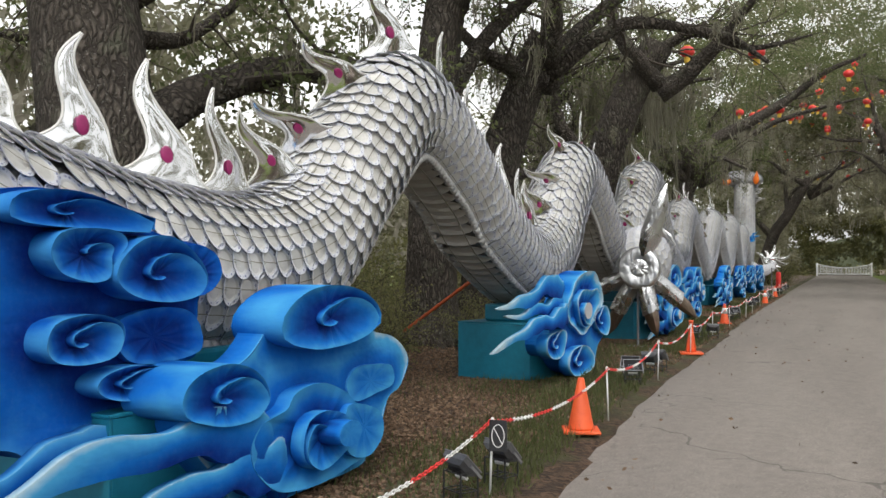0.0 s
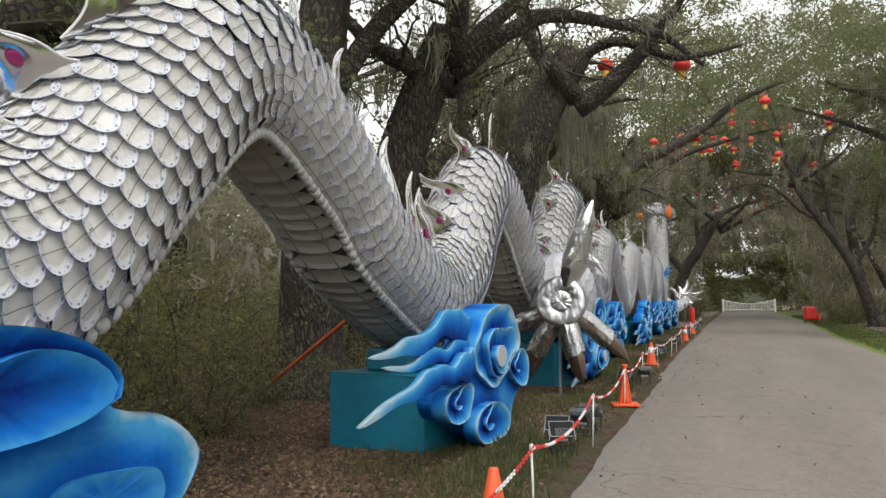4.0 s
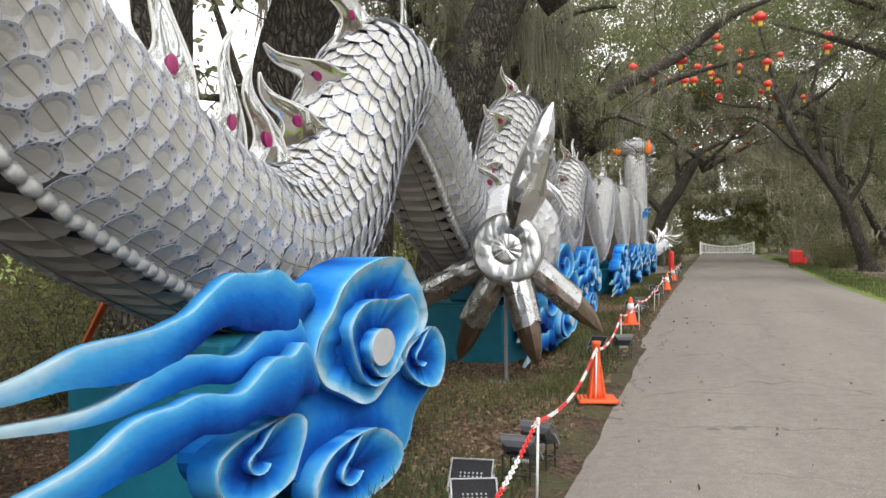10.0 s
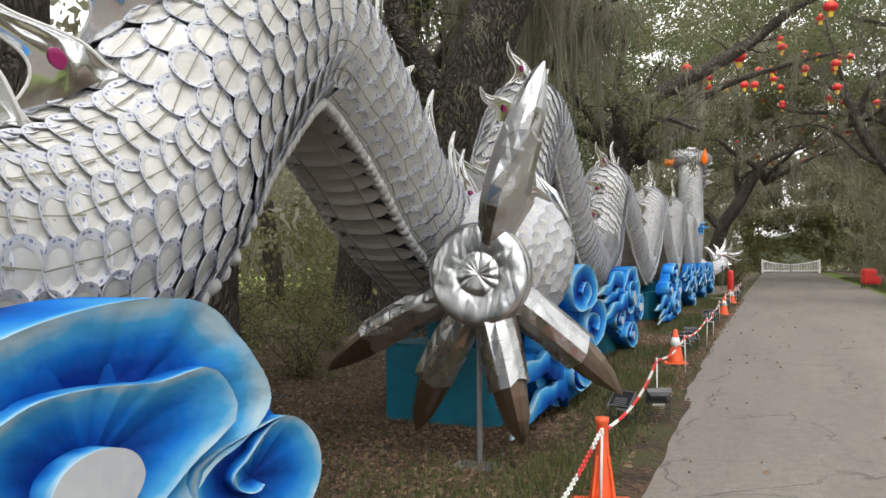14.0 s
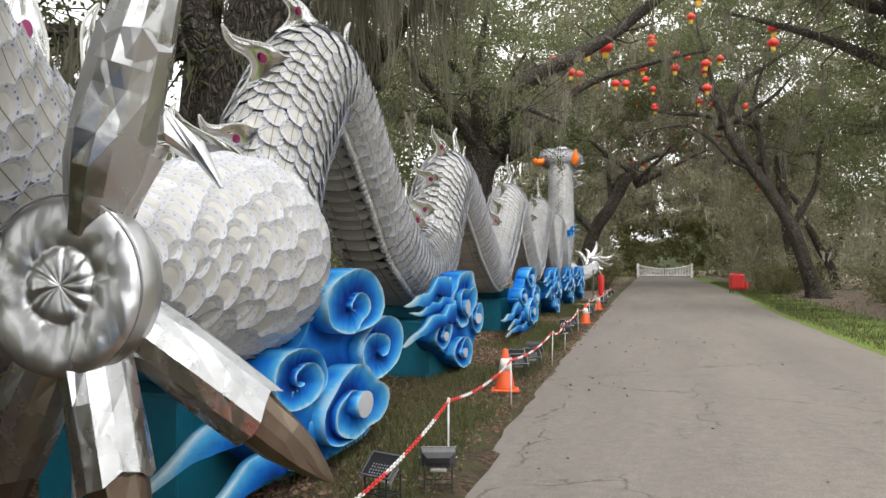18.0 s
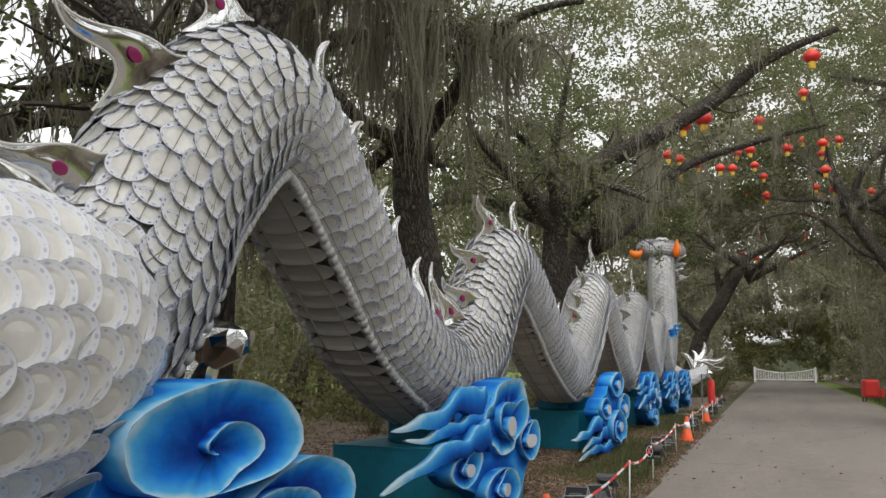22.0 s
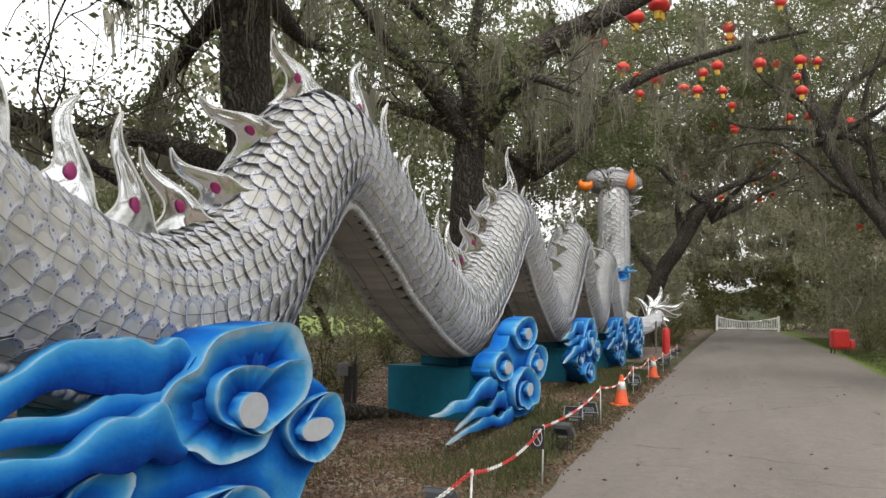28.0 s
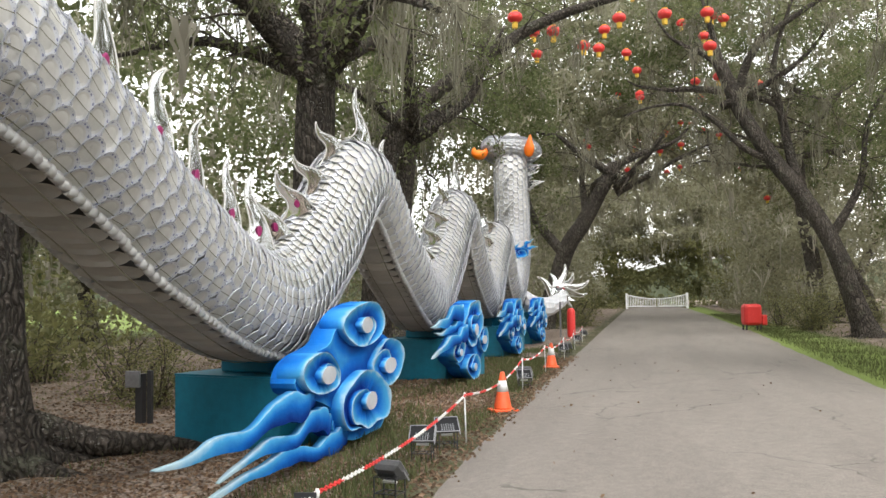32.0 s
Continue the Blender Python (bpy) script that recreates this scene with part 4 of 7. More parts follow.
def foil_toe(points, radii, sides=6, seed=0, ragged=0.0):
    """A sleeve of folded foil: long soft folds that run along it, with a few dents."""
    g = np.random.default_rng(seed)
    line = catmull(points, 0.14)
    n = len(line)
    t = np.linspace(0, 1, n)
    r = np.interp(t, np.linspace(0, 1, len(radii)), radii)
    cols = sides * 2 + 1
    v, f = tube_np(line, 1.0, cols)
    ang = np.arange(cols) * 2 * np.pi / cols
    drift = ang[None] + 0.35 * np.sin(2.2 * t + g.uniform(0, 6))[:, None]
    fold = 0.085 * (np.abs(((drift * sides / 2 + g.uniform(0, 6)) / np.pi) % 2 - 1) - 0.5) + 0.05 * np.sin(drift * 3 + g.uniform(0, 6) + 3 * t[:, None]) + 0.03 * np.sin(drift * 7 + 9 * t[:, None] + g.uniform(0, 6))
    dent = np.zeros((n, cols))
    for k in range(5):
        at, aa = g.uniform(0.05, 0.95), g.uniform(0, 6.28)
        gap = np.angle(np.exp(1j * (ang - aa)))
        dent -= g.uniform(0.03, 0.11) * np.exp(-((t - at) / 0.09)[:, None] ** 2 - (gap / 0.5)[None] ** 2)
    rad = r[:, None] * (1 + fold + dent)
    out = line[:, None] + (v.reshape(n, cols, 3) - line[:, None]) * rad[..., None]
    if ragged:
        way = (line[-1] - line[-2]) / np.linalg.norm(line[-1] - line[-2])
        out[-1] += way[None] * (ragged * (0.5 + 0.5 * np.sign(np.sin(ang * 4 + 1)) * g.uniform(0.4, 1.2, cols)))[:, None]
    return out.reshape(-1, 3), f


def foil_foot(hub, toes, radius, parent, ring=True):
    v, f = foil_disc(radius, 0.17)
    ct, st = math.cos(0.08), -math.sin(0.08)
    v = v @ np.array([[1, 0, 0], [0, ct, -st], [0, st, ct]]).T
    h = part("foot_hub", mesh_np("foot_hub", v + np.asarray(hub), f, FOIL_HUB, smooth=True), parent, "crumpled silver foil drum")
    if ring:
        a = np.linspace(0, 2 * np.pi, 41)
        ringline = np.column_stack([np.cos(a) * radius * 0.99, 0 * a + 0.0, np.sin(a) * radius * 0.99]) + np.asarray(hub)
        v, f = tube_np(ringline, 0.006, 6, cap=False)
        part("rim_wire", mesh_np("rim_wire", v, f, GREYM, smooth=True), h)
    for n, (tip, claw, thick) in enumerate(toes):
        hub_, tip = np.array(hub, float) + (0, 0.14, 0), np.array(tip, float)
        d = tip - hub_
        d /= np.linalg.norm(d)
        start = hub_ + d * radius * 0.60
        out = (tip - start)
        knee = start + out * 0.60 + np.array([0, -0.04, 0.05 if claw else 0.0])
        toe = part("toe", mesh_np("toe", *foil_toe([start, start + out * 0.3 + (0, -0.02, 0.03), knee], [thick * (1.0 if claw else 0.75), thick * 1.10, thick * (1.08 if claw else 0.95)], 6, n, 0.06), FOIL_TOE), h, "" if n else "folded silver foil toe")
        part("claw", mesh_np("claw", *foil_toe([knee - out * 0.08, start + out * 0.84 + (0, -0.02, 0.02), tip], [thick * 0.97, thick * 0.82, thick * 0.52, thick * 0.06], 6, n + 20), BRONZE if claw else FOIL_TOE), toe, "" if n else "brown cloth claw")


foil_foot((-2.22, 14.40, 1.475), [((-1.72, 14.45, 3.02), 0, 0.17), ((-1.29, 15.15, 0.53), 1, 0.15), ((-1.91, 14.5, 0.22), 1, 0.15), ((-2.86, 14.75, 0.22), 1, 0.145), ((-3.70, 14.85, 0.66), 1, 0.135)], 0.385, dragon)
v, f = tube_np(np.array([(-2.28, 14.60, 0.0), (-2.28, 14.60, 1.2)]), 0.022, 8)
pole = part("foot_pole", mesh_np("foot_pole", v, f, GREYM), dragon, "grey steel prop under the foot")
part("base_plate", bm_mesh("base_plate", box_bm(-2.48, 14.48, 0.0, -2.08, 14.72, 0.025, 0.004), GREYM), pole)
for k in range(4):
    foil_part = foil_toe([(-2.1, 14.5, 1.7), (-2.05 + 0.08 * k, 14.55, 2.0 + 0.05 * k), (-1.95 + 0.12 * k, 14.6, 2.25 - 0.12 * k)], [0.08, 0.09, 0.01], 5, 40 + k)
    part("foil_tuft", mesh_np("foil_tuft", *foil_part, FOIL), dragon)
# the far hind foot: a faceted ball with a sleeve down to the box
bm = bmesh.new()
bmesh.ops.create_uvsphere(bm, u_segments=11, v_segments=7, radius=1, matrix=Matrix.Translation(FAR_FOOT) @ Matrix.Rotation(radians(78), 4, "Y") @ Matrix.Diagonal((0.165, 0.19, 0.23, 1)))
_g = np.random.default_rng(12)
for q in bm.verts:
    q.co += Vector(_g.normal(0, 0.012, 3))
ball = part("foot_ball", bm_mesh("foot_ball", bm, FOIL_FIN), dragon, "faceted silver foil ball of the far foot")
part("toe", mesh_np("toe", *foil_toe([np.array(FAR_FOOT) + (-0.14, 0.05, -0.08), np.array(FAR_FOOT) + (-0.2, 0.05, -0.34), np.array(FAR_FOOT) + (-0.24, 0.1, -0.62)], [0.11, 0.13, 0.09], 7, 9), FOIL_FIN), ball)

# head and forelegs
def ellipsoid_plates(centre, radii, name, label, parent, seed=9, pitch=0.17):
    bm = bmesh.new()
    bmesh.ops.create_uvsphere(bm, u_segments=24, v_segments=14, radius=0.96, matrix=Matrix.Translation(centre) @ Matrix.Diagonal((*radii, 1)))
    core = part(name, bm_mesh(name, bm, SHELL, True), parent, label)
    g = np.random.default_rng(seed)
    poses = []
    for ph in np.arange(-1.45, 1.45, pitch / max(radii)):
        cnt = max(3, int(2 * math.pi * math.cos(ph) * max(radii[0], radii[2]) / 0.2))
        for a in np.arange(cnt) / cnt * 2 * math.pi + g.uniform(0, 1):
            d = np.array([math.cos(ph) * math.cos(a), math.sin(ph), math.cos(ph) * math.sin(a)])
            nrm = d / np.array(radii)
            nrm /= np.linalg.norm(nrm)
            zz = nrm + np.array([0, 0.12, 0])
            zz /= np.linalg.norm(zz)
            xx = np.cross([0, 1, 0.01], zz)
            xx /= np.linalg.norm(xx)
            m = np.eye(4)
            m[:3, 0], m[:3, 1], m[:3, 2], m[:3, 3] = xx * PLATE_R, np.cross(zz, xx) * PLATE_R, zz * PLATE_R, np.array(centre) + d * np.array(radii) + nrm * 0.02
            poses.append(m)
    v, f, uv = spread(PV, PF, np.array(poses), PUV)
    part("plate_cladding", mesh_np("plate_cladding", v, f, PLATE, uv=uv), core, kind="stuff")
    return core


head = ellipsoid_plates((-3.95, 52.95, 6.48), (0.98, 1.1, 0.46), "head", "plated head with orange ear flames", dragon)
ellipsoid_plates((-4.0, 55.1, 6.2), (0.5, 0.9, 0.32), "snout", "plated snout", dragon, 10)
ellipsoid_plates((-4.45, 52.85, 6.62), (0.48, 0.85, 0.36), "brow", "plated brow", dragon, 12)
EYE = surface("orange_eye", (0.80, 0.10, 0.005), (0.92, 0.28, 0.01), 0.4, fine=4, coarse=1.5, bump=0.05)
_a = np.linspace(-3.6, 0.2, 16)
_horn = np.column_stack([-4.88 + 0.20 * np.cos(_a), 0 * _a + 52.0, 6.44 + 0.17 * np.sin(_a)])
v, f = tube_np(_horn, 0.025 + 0.15 * np.sin(np.linspace(0.05, np.pi - 0.05, 16)), 10)
part("ear_flame", mesh_np("ear_flame", v, f, EYE, smooth=True), head, "orange crescent horn")
bm = bmesh.new()
bmesh.ops.create_uvsphere(bm, u_segments=16, v_segments=10, radius=1, matrix=Matrix.Translation((-3.24, 52.08, 6.43)) @ Matrix.Diagonal((0.18, 0.12, 0.31, 1)))
for q in bm.verts:
    k = max(0.0, (q.co.z - 6.43) / 0.31)
    q.co.x = -3.24 + (q.co.x + 3.24) * (1 - 0.55 * k) + 0.05 * k
    q.co.z += 0.14 * k * k
part("eye", bm_mesh("eye", bm, EYE, True), head, "bulging orange eye that ends in a flame tip")
MANE = flame_mesh("mane_tuft", FOIL, 0.2, 0.5, 0.2, 0.05)
for k in range(9):
    part("mane_tuft", MANE, head, "" if k else "crumpled foil mane", pose(-3.4 + 0.06 * (k % 3), 52.4 + 0.1 * (k % 2), 5.0 + 0.13 * k, 10, 55 + 12 * (k % 4), 20 * (k % 5)))


def foreleg(points, hub, parent, seed):
    plated_limb("foreleg", points, [0.42, 0.36, 0.28, 0.22], -11, seed, "plated foreleg")
    bm = bmesh.new()
    bmesh.ops.create_icosphere(bm, subdivisions=2, radius=0.3, matrix=Matrix.Translation(hub))
    paw = part("paw", bm_mesh("paw", bm, FOIL), parent, "silver foil paw")
    for k in range(6):
        m = Matrix.Translation(hub) @ Matrix.Rotation(radians(-70 + 28 * k), 4, "Y") @ Matrix.Rotation(radians(90 + 14 * (k % 3)), 4, "Z") @ Matrix.Scale(1.5 - 0.15 * (k % 2), 4)
        part("finger", FIN_SHAPES[k % 4], paw, "" if k else "flame-shaped foil finger", m)


foreleg([(-3.9, 52.6, 1.4), (-3.4, 54.0, 1.1), (-3.0, 55.6, 1.15), (-2.75, 56.9, 1.35)], (-2.72, 57.2, 1.5), dragon, 31)


# ---- teal boxes under the dragon ----
BOXES = [(-3.05, 2.9, 4, 1.5, 2.4), (-2.98, 10.1, 12, 1.15, 1.6), (-3.1, 17.1, 12, 1.2, 1.7), (-3.42, 24.15, 5, 1.4, 2.1), (-3.67, 32.24, 15, 1.4, 1.6), (-3.65, 39.8, 16, 1.4, 1.6), (-3.75, 46.4, 10, 1.5, 1.8), (-3.8, 52.3, 8, 1.5, 1.6)]
BOX_H = 0.77


def teal_box(x, y, turn, w, d):
    ob = thing("plinth_box", "painted teal plywood box that carries the dragon, on the ground", "plinth", "plinth boxes", m=pose(x, y, -0.02, 0, 0, -turn))
    for name, b in (("front_panel", (-w / 2, -d / 2, 0, w / 2, -d / 2 + 0.02, BOX_H - 0.02)), ("back_panel", (-w / 2, d / 2 - 0.02, 0, w / 2, d / 2, BOX_H - 0.02)),
                    ("side_panel", (-w / 2, -d / 2 + 0.022, 0, -w / 2 + 0.02, d / 2 - 0.022, BOX_H - 0.02)), ("side_panel", (w / 2 - 0.02, -d / 2 + 0.022, 0, w / 2, d / 2 - 0.022, BOX_H - 0.02)),
                    ("lid", (-w / 2 - 0.006, -d / 2 - 0.006, BOX_H - 0.018, w / 2 + 0.006, d / 2 + 0.006, BOX_H + 0.004))):
        part(name, bm_mesh(name, box_bm(*b, bevel=0.004), TEAL), ob)
    # saddle between the lid and the belly
    bm = box_bm(-0.34, -0.5, BOX_H + 0.006, 0.34, 0.5, BOX_H + 0.24, 0.03)
    part("saddle", bm_mesh("saddle", bm, TEAL), ob)


for b in BOXES:
    teal_box(*b)

BRACE = surface("orange_strap", (0.60, 0.10, 0.03), (0.78, 0.17, 0.05), 0.6, fine=20, bump=0.1)
for low, high in (((-6.7, 12.9, 0.0), (-3.45, 9.6, 1.4)), ((-3.0, 17.75, 0.76), (-3.3, 17.5, 1.25)), ((-3.6, 24.75, 0.76), (-3.8, 24.5, 1.15))):
    v, f = tube_np(np.array([low, high]), 0.028, 6)
    thing("tie_strap", "orange ratchet strap from the ground up to the dragon", "strap", "tie straps", mesh_np("tie_strap", v, f, BRACE))


# ---- blue cloud cut-outs: u runs along the road, v is up, w faces the road ----
def panel(u, v, w):
    return np.stack([w, u, v], -1)


def closed(outline, n):
    """A smooth closed line through the outline, as n even points."""
    p = np.array(outline, float)
    loop = catmull(np.concatenate([p[-2:], p, p[:2]]), 0.02)
    a0 = np.argmin(np.linalg.norm(loop - p[0], axis=1))
    rest = np.linalg.norm(loop - p[0], axis=1)
    rest[: a0 + 12] = 9
    a1 = int(np.argmin(rest))
    loop = loop[a0 : a1 + 1]
    s = np.concatenate([[0], np.cumsum(np.linalg.norm(np.diff(loop, axis=0), axis=1))])
    q = np.linspace(0, s[-1], n, endpoint=False)
    return np.stack([np.interp(q, s, loop[:, k]) for k in (0, 1)], 1)


def lobe_np(outline, eye, hand=1, start=-60.0, base=0.0, lip=0.05, depth=0.25, inner=0.5, turns=1.9, steps=110, pale=0.95, back=(0.0, 0.0)):
    """A curl: one ribbon of stretched cloth that winds in from the outline to the eye, its outer lip raised and pale, its foot deep blue."""
    e = np.array(eye, float)
    rim = closed(outline, 160) - e
    ra, rr = np.arctan2(rim[:, 1], rim[:, 0]), np.linalg.norm(rim, axis=1)
    order = np.argsort(ra)
    ra, rr = ra[order], rr[order]
    tau = np.linspace(0, turns, steps)

    def lip_at(t):
        k = np.clip((t - 1.0) / 0.30, 0, 1)
        drop = 1 - (1 - inner) * k * k * (3 - 2 * k)
        fall = np.clip((t - 1.25) / max(turns - 1.25, 0.1), 0, 1)
        return np.where(t > turns, 0.0, drop * (1 - 0.78 * fall))

    ang = radians(start) + hand * 2 * np.pi * tau
    big = np.interp(np.arctan2(np.sin(ang), np.cos(ang)), ra, rr, period=2 * np.pi)
    q = np.array([0, 0.18, 0.36, 0.54, 0.7, 0.84, 0.94, 1.0])
    outer = lip_at(tau)
    foot = lip_at(tau + 1)
    r = (foot[:, None] + (outer - foot)[:, None] * q) * big[:, None]
    u, v = e[0] + r * np.cos(ang)[:, None], e[1] + r * np.sin(ang)[:, None]
    fold = np.sin(ang * 9 + 5 * e[0]) + 0.6 * np.sin(ang * 23 + 3 * e[1])
    w = base + lip * q[None] ** 1.6 + 0.006 * fold[:, None] * (q * (1.1 - q) * 3)[None]
    top = panel(u, v, w).reshape(-1, 3)
    full = np.where(tau <= 1.0, 1.0, 0.0)
    tint = np.clip(0.02 + (pale - 0.02) * q**1.7, 0, 1)[None] + 0.05 * fold[:, None] * q[None]
    rows, fd = [], [np.clip(tint, 0, 1).ravel()]
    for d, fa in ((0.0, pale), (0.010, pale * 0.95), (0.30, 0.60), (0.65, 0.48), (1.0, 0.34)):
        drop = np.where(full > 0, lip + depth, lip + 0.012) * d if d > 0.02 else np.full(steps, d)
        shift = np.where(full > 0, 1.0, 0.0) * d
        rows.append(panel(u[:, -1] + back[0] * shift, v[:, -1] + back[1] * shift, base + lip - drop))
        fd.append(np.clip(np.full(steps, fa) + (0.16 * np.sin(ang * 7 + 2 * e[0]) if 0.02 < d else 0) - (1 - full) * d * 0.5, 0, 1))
    c = len(q)
    i, j = np.meshgrid(np.arange(steps - 1), np.arange(c - 1), indexing="ij")
    f = np.stack([i * c + j, (i + 1) * c + j, (i + 1) * c + j + 1, i * c + j + 1], -1).reshape(-1, 4)
    k = np.arange(steps - 1)
    o = steps * c
    wall = np.concatenate([np.stack([o + n * steps + k, o + n * steps + k + 1, o + (n + 1) * steps + k + 1, o + (n + 1) * steps + k], 1) for n in range(4)])
    faces = np.concatenate([f, wall])
    return np.concatenate([top] + rows), [faces if hand < 0 else faces[:, ::-1]], np.concatenate(fd)


def board_np(outline, base, depth, lobes, lo=0.12, hi=0.62):
    """The flat sprayed board behind the curls: deeper blue close round each curl, paler toward the open cloth and the edge."""
    rim = closed(outline, 150)
    rim[:, 1] = np.maximum(rim[:, 1], 0.03)
    g = np.arange(-4.0, 4.0, 0.07)
    gu, gv = np.meshgrid(g, np.arange(0.0, 2.2, 0.06))
    pts = np.stack([gu.ravel(), gv.ravel()], 1) + 0.003
    nxt = np.roll(rim, -1, 0)
    cross = (rim[None, :, 1] > pts[:, 1:]) != (nxt[None, :, 1] > pts[:, 1:])
    xi = rim[None, :, 0] + (pts[:, 1:] - rim[None, :, 1]) / (nxt[None, :, 1] - rim[None, :, 1] + 1e-12) * (nxt - rim)[None, :, 0]
    inside = (cross & (pts[:, :1] < xi)).sum(1) % 2 == 1
    edge = np.linalg.norm(pts[:, None] - rim[None], axis=2).min(1)
    pts = pts[inside & (edge > 0.03)]
    allp = np.concatenate([rim, pts])
    ids = list(range(len(rim)))
    out = delaunay_2d_cdt([Vector(p) for p in allp.tolist()], [], [ids], 1, 1e-5)
    p = np.array([tuple(q) for q in out[0]])
    tris = np.array([f for f in out[2] if len(f) == 3])
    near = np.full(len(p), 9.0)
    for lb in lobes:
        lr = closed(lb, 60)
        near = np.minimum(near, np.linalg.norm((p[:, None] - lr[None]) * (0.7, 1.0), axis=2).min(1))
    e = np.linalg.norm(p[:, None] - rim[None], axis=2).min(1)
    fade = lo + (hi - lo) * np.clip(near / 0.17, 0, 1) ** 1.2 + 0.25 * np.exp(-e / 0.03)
    front = panel(p[:, 0], p[:, 1], base + 0.008 * np.sin(p[:, 0] * 9) * np.sin(p[:, 1] * 11))
    n, m = len(p), len(rim)
    walls = [panel(rim[:, 0], rim[:, 1], np.full(m, base - d * depth)) for d in (0.0, 0.08, 1.0)]
    i = np.arange(m)
    k = (i + 1) % m
    wall = np.concatenate([np.stack([n + a * m + i, n + (a + 1) * m + i, n + (a + 1) * m + k, n + a * m + k], 1) for a in range(2)])
    fd = np.concatenate([np.clip(fade, 0, 1), np.full(m, 0.85), np.full(m, 0.55), np.full(m, 0.3)])
    return np.concatenate([front] + walls), [tris, wall, (n + 2 * m + i)[None]], fd


def petal_np(outline, centre, base=0.0, lip=0.08, depth=0.12, lo=0.04, hi=0.92, steps=96, knee=0.48):
    """A lobe of cloth over a wire outline: pale raised rim, deep blue hollow, crisp edge and a side wall."""
    rim = closed(outline, steps)
    c = np.array(centre, float)
    qs = np.array([0.0, 0.2, 0.4, 0.6, 0.75, 0.88, 0.96, 1.0])
    vs, fd = [], []
    th = np.arange(steps) * 2 * np.pi / steps
    for q in qs:
        p = c + (rim - c) * q
        pucker = 0.12 * min(lip, 0.08) * (np.sin(th * 9 + base * 40) + 0.6 * np.sin(th * 21 + 3 * q)) * q * (1.15 - q) * 3
        vs.append(panel(p[:, 0], p[:, 1], base + lip * q**2.2 + pucker))
        k = min(1.0, max(0.0, (q - knee) / (1 - knee)))
        fd.append(np.full(steps, lo + (hi - lo) * k * k * (3 - 2 * k)) + 0.06 * q * np.sin(th * 9 + 2))
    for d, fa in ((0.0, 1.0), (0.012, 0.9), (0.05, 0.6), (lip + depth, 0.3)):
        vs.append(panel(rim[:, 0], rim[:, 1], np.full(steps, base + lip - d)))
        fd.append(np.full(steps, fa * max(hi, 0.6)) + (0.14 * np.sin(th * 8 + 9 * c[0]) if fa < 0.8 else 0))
    i = np.arange(steps)
    k = (i + 1) % steps
    rings = [(b, b + 1) for b in range(len(qs) - 1)] + [(b, b + 1) for b in range(len(qs), len(qs) + 3)]
    f = np.concatenate([np.stack([a * steps + i, b * steps + i, b * steps + k, a * steps + k], 1) for a, b in rings])
    return np.concatenate(vs), [f], np.clip(np.concatenate(fd), 0, 1)


def tail_np(points, wide, base=0.0, depth=0.09, puff=0.022, wobble=0.05, seed=0):
    """A streaming wisp: pale upper edge and tip, deep blue under side; top light and under shade are part of the fade.
    """
    line = catmull(points, 0.04)
    n = len(line)
    t = np.linspace(0, 1, n)
    d = np.gradient(line, axis=0)
    d /= np.linalg.norm(d, axis=1, keepdims=True)
    nrm = np.stack([-d[:, 1], d[:, 0]], 1)
    nrm *= np.where(nrm[:, 1:] < 0, -1, 1)
    half = wide * (1 - t) ** 0.7 * (1 + 0.22 * np.sin(t * 15 + seed)) * np.clip(0.25 + t * 7, 0, 1) + 0.004
    base = base - 0.10 * np.clip(1 - t * 7, 0, 1)
    line = line + nrm * (wobble * np.sin(t * 17 + seed * 2) * (1 - t))[:, None]
    # sprayed fade across the wisp, with top light and underside shade worked in
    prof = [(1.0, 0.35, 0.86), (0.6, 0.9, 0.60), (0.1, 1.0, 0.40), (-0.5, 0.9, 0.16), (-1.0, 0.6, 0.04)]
    vs, fd = [], []
    jag = [half * (1 + (0.30 * np.abs(np.sin(t * 21 + seed + k)) + 0.22 * np.sin(t * 37 + seed * 3 + 2 * k)) * (1 - t)) for k in (0, 1)]
    for o, w, fa in prof:
        p = line + nrm * (o * jag[o < 0])[:, None]
        vs.append(panel(p[:, 0], p[:, 1], base + puff * w * (1 - 0.8 * t)))
        fd.append(np.clip(fa + np.clip((t - 0.48) * 2.2, 0, 1) * (1 - fa), 0, 1))
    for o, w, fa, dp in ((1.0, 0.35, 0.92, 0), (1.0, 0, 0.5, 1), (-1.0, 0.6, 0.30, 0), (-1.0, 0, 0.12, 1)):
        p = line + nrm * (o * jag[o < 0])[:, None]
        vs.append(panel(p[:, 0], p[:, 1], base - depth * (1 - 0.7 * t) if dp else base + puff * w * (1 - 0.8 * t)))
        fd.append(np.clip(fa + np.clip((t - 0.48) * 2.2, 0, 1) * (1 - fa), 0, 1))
    i = np.arange(n - 1)
    f = np.concatenate([np.stack([a * n + i, b * n + i, b * n + i + 1, a * n + i + 1], 1) for a, b in ((0, 1), (1, 2), (2, 3), (3, 4), (6, 5), (7, 8), (8, 6))])
    return np.concatenate(vs), [f], np.concatenate(fd)


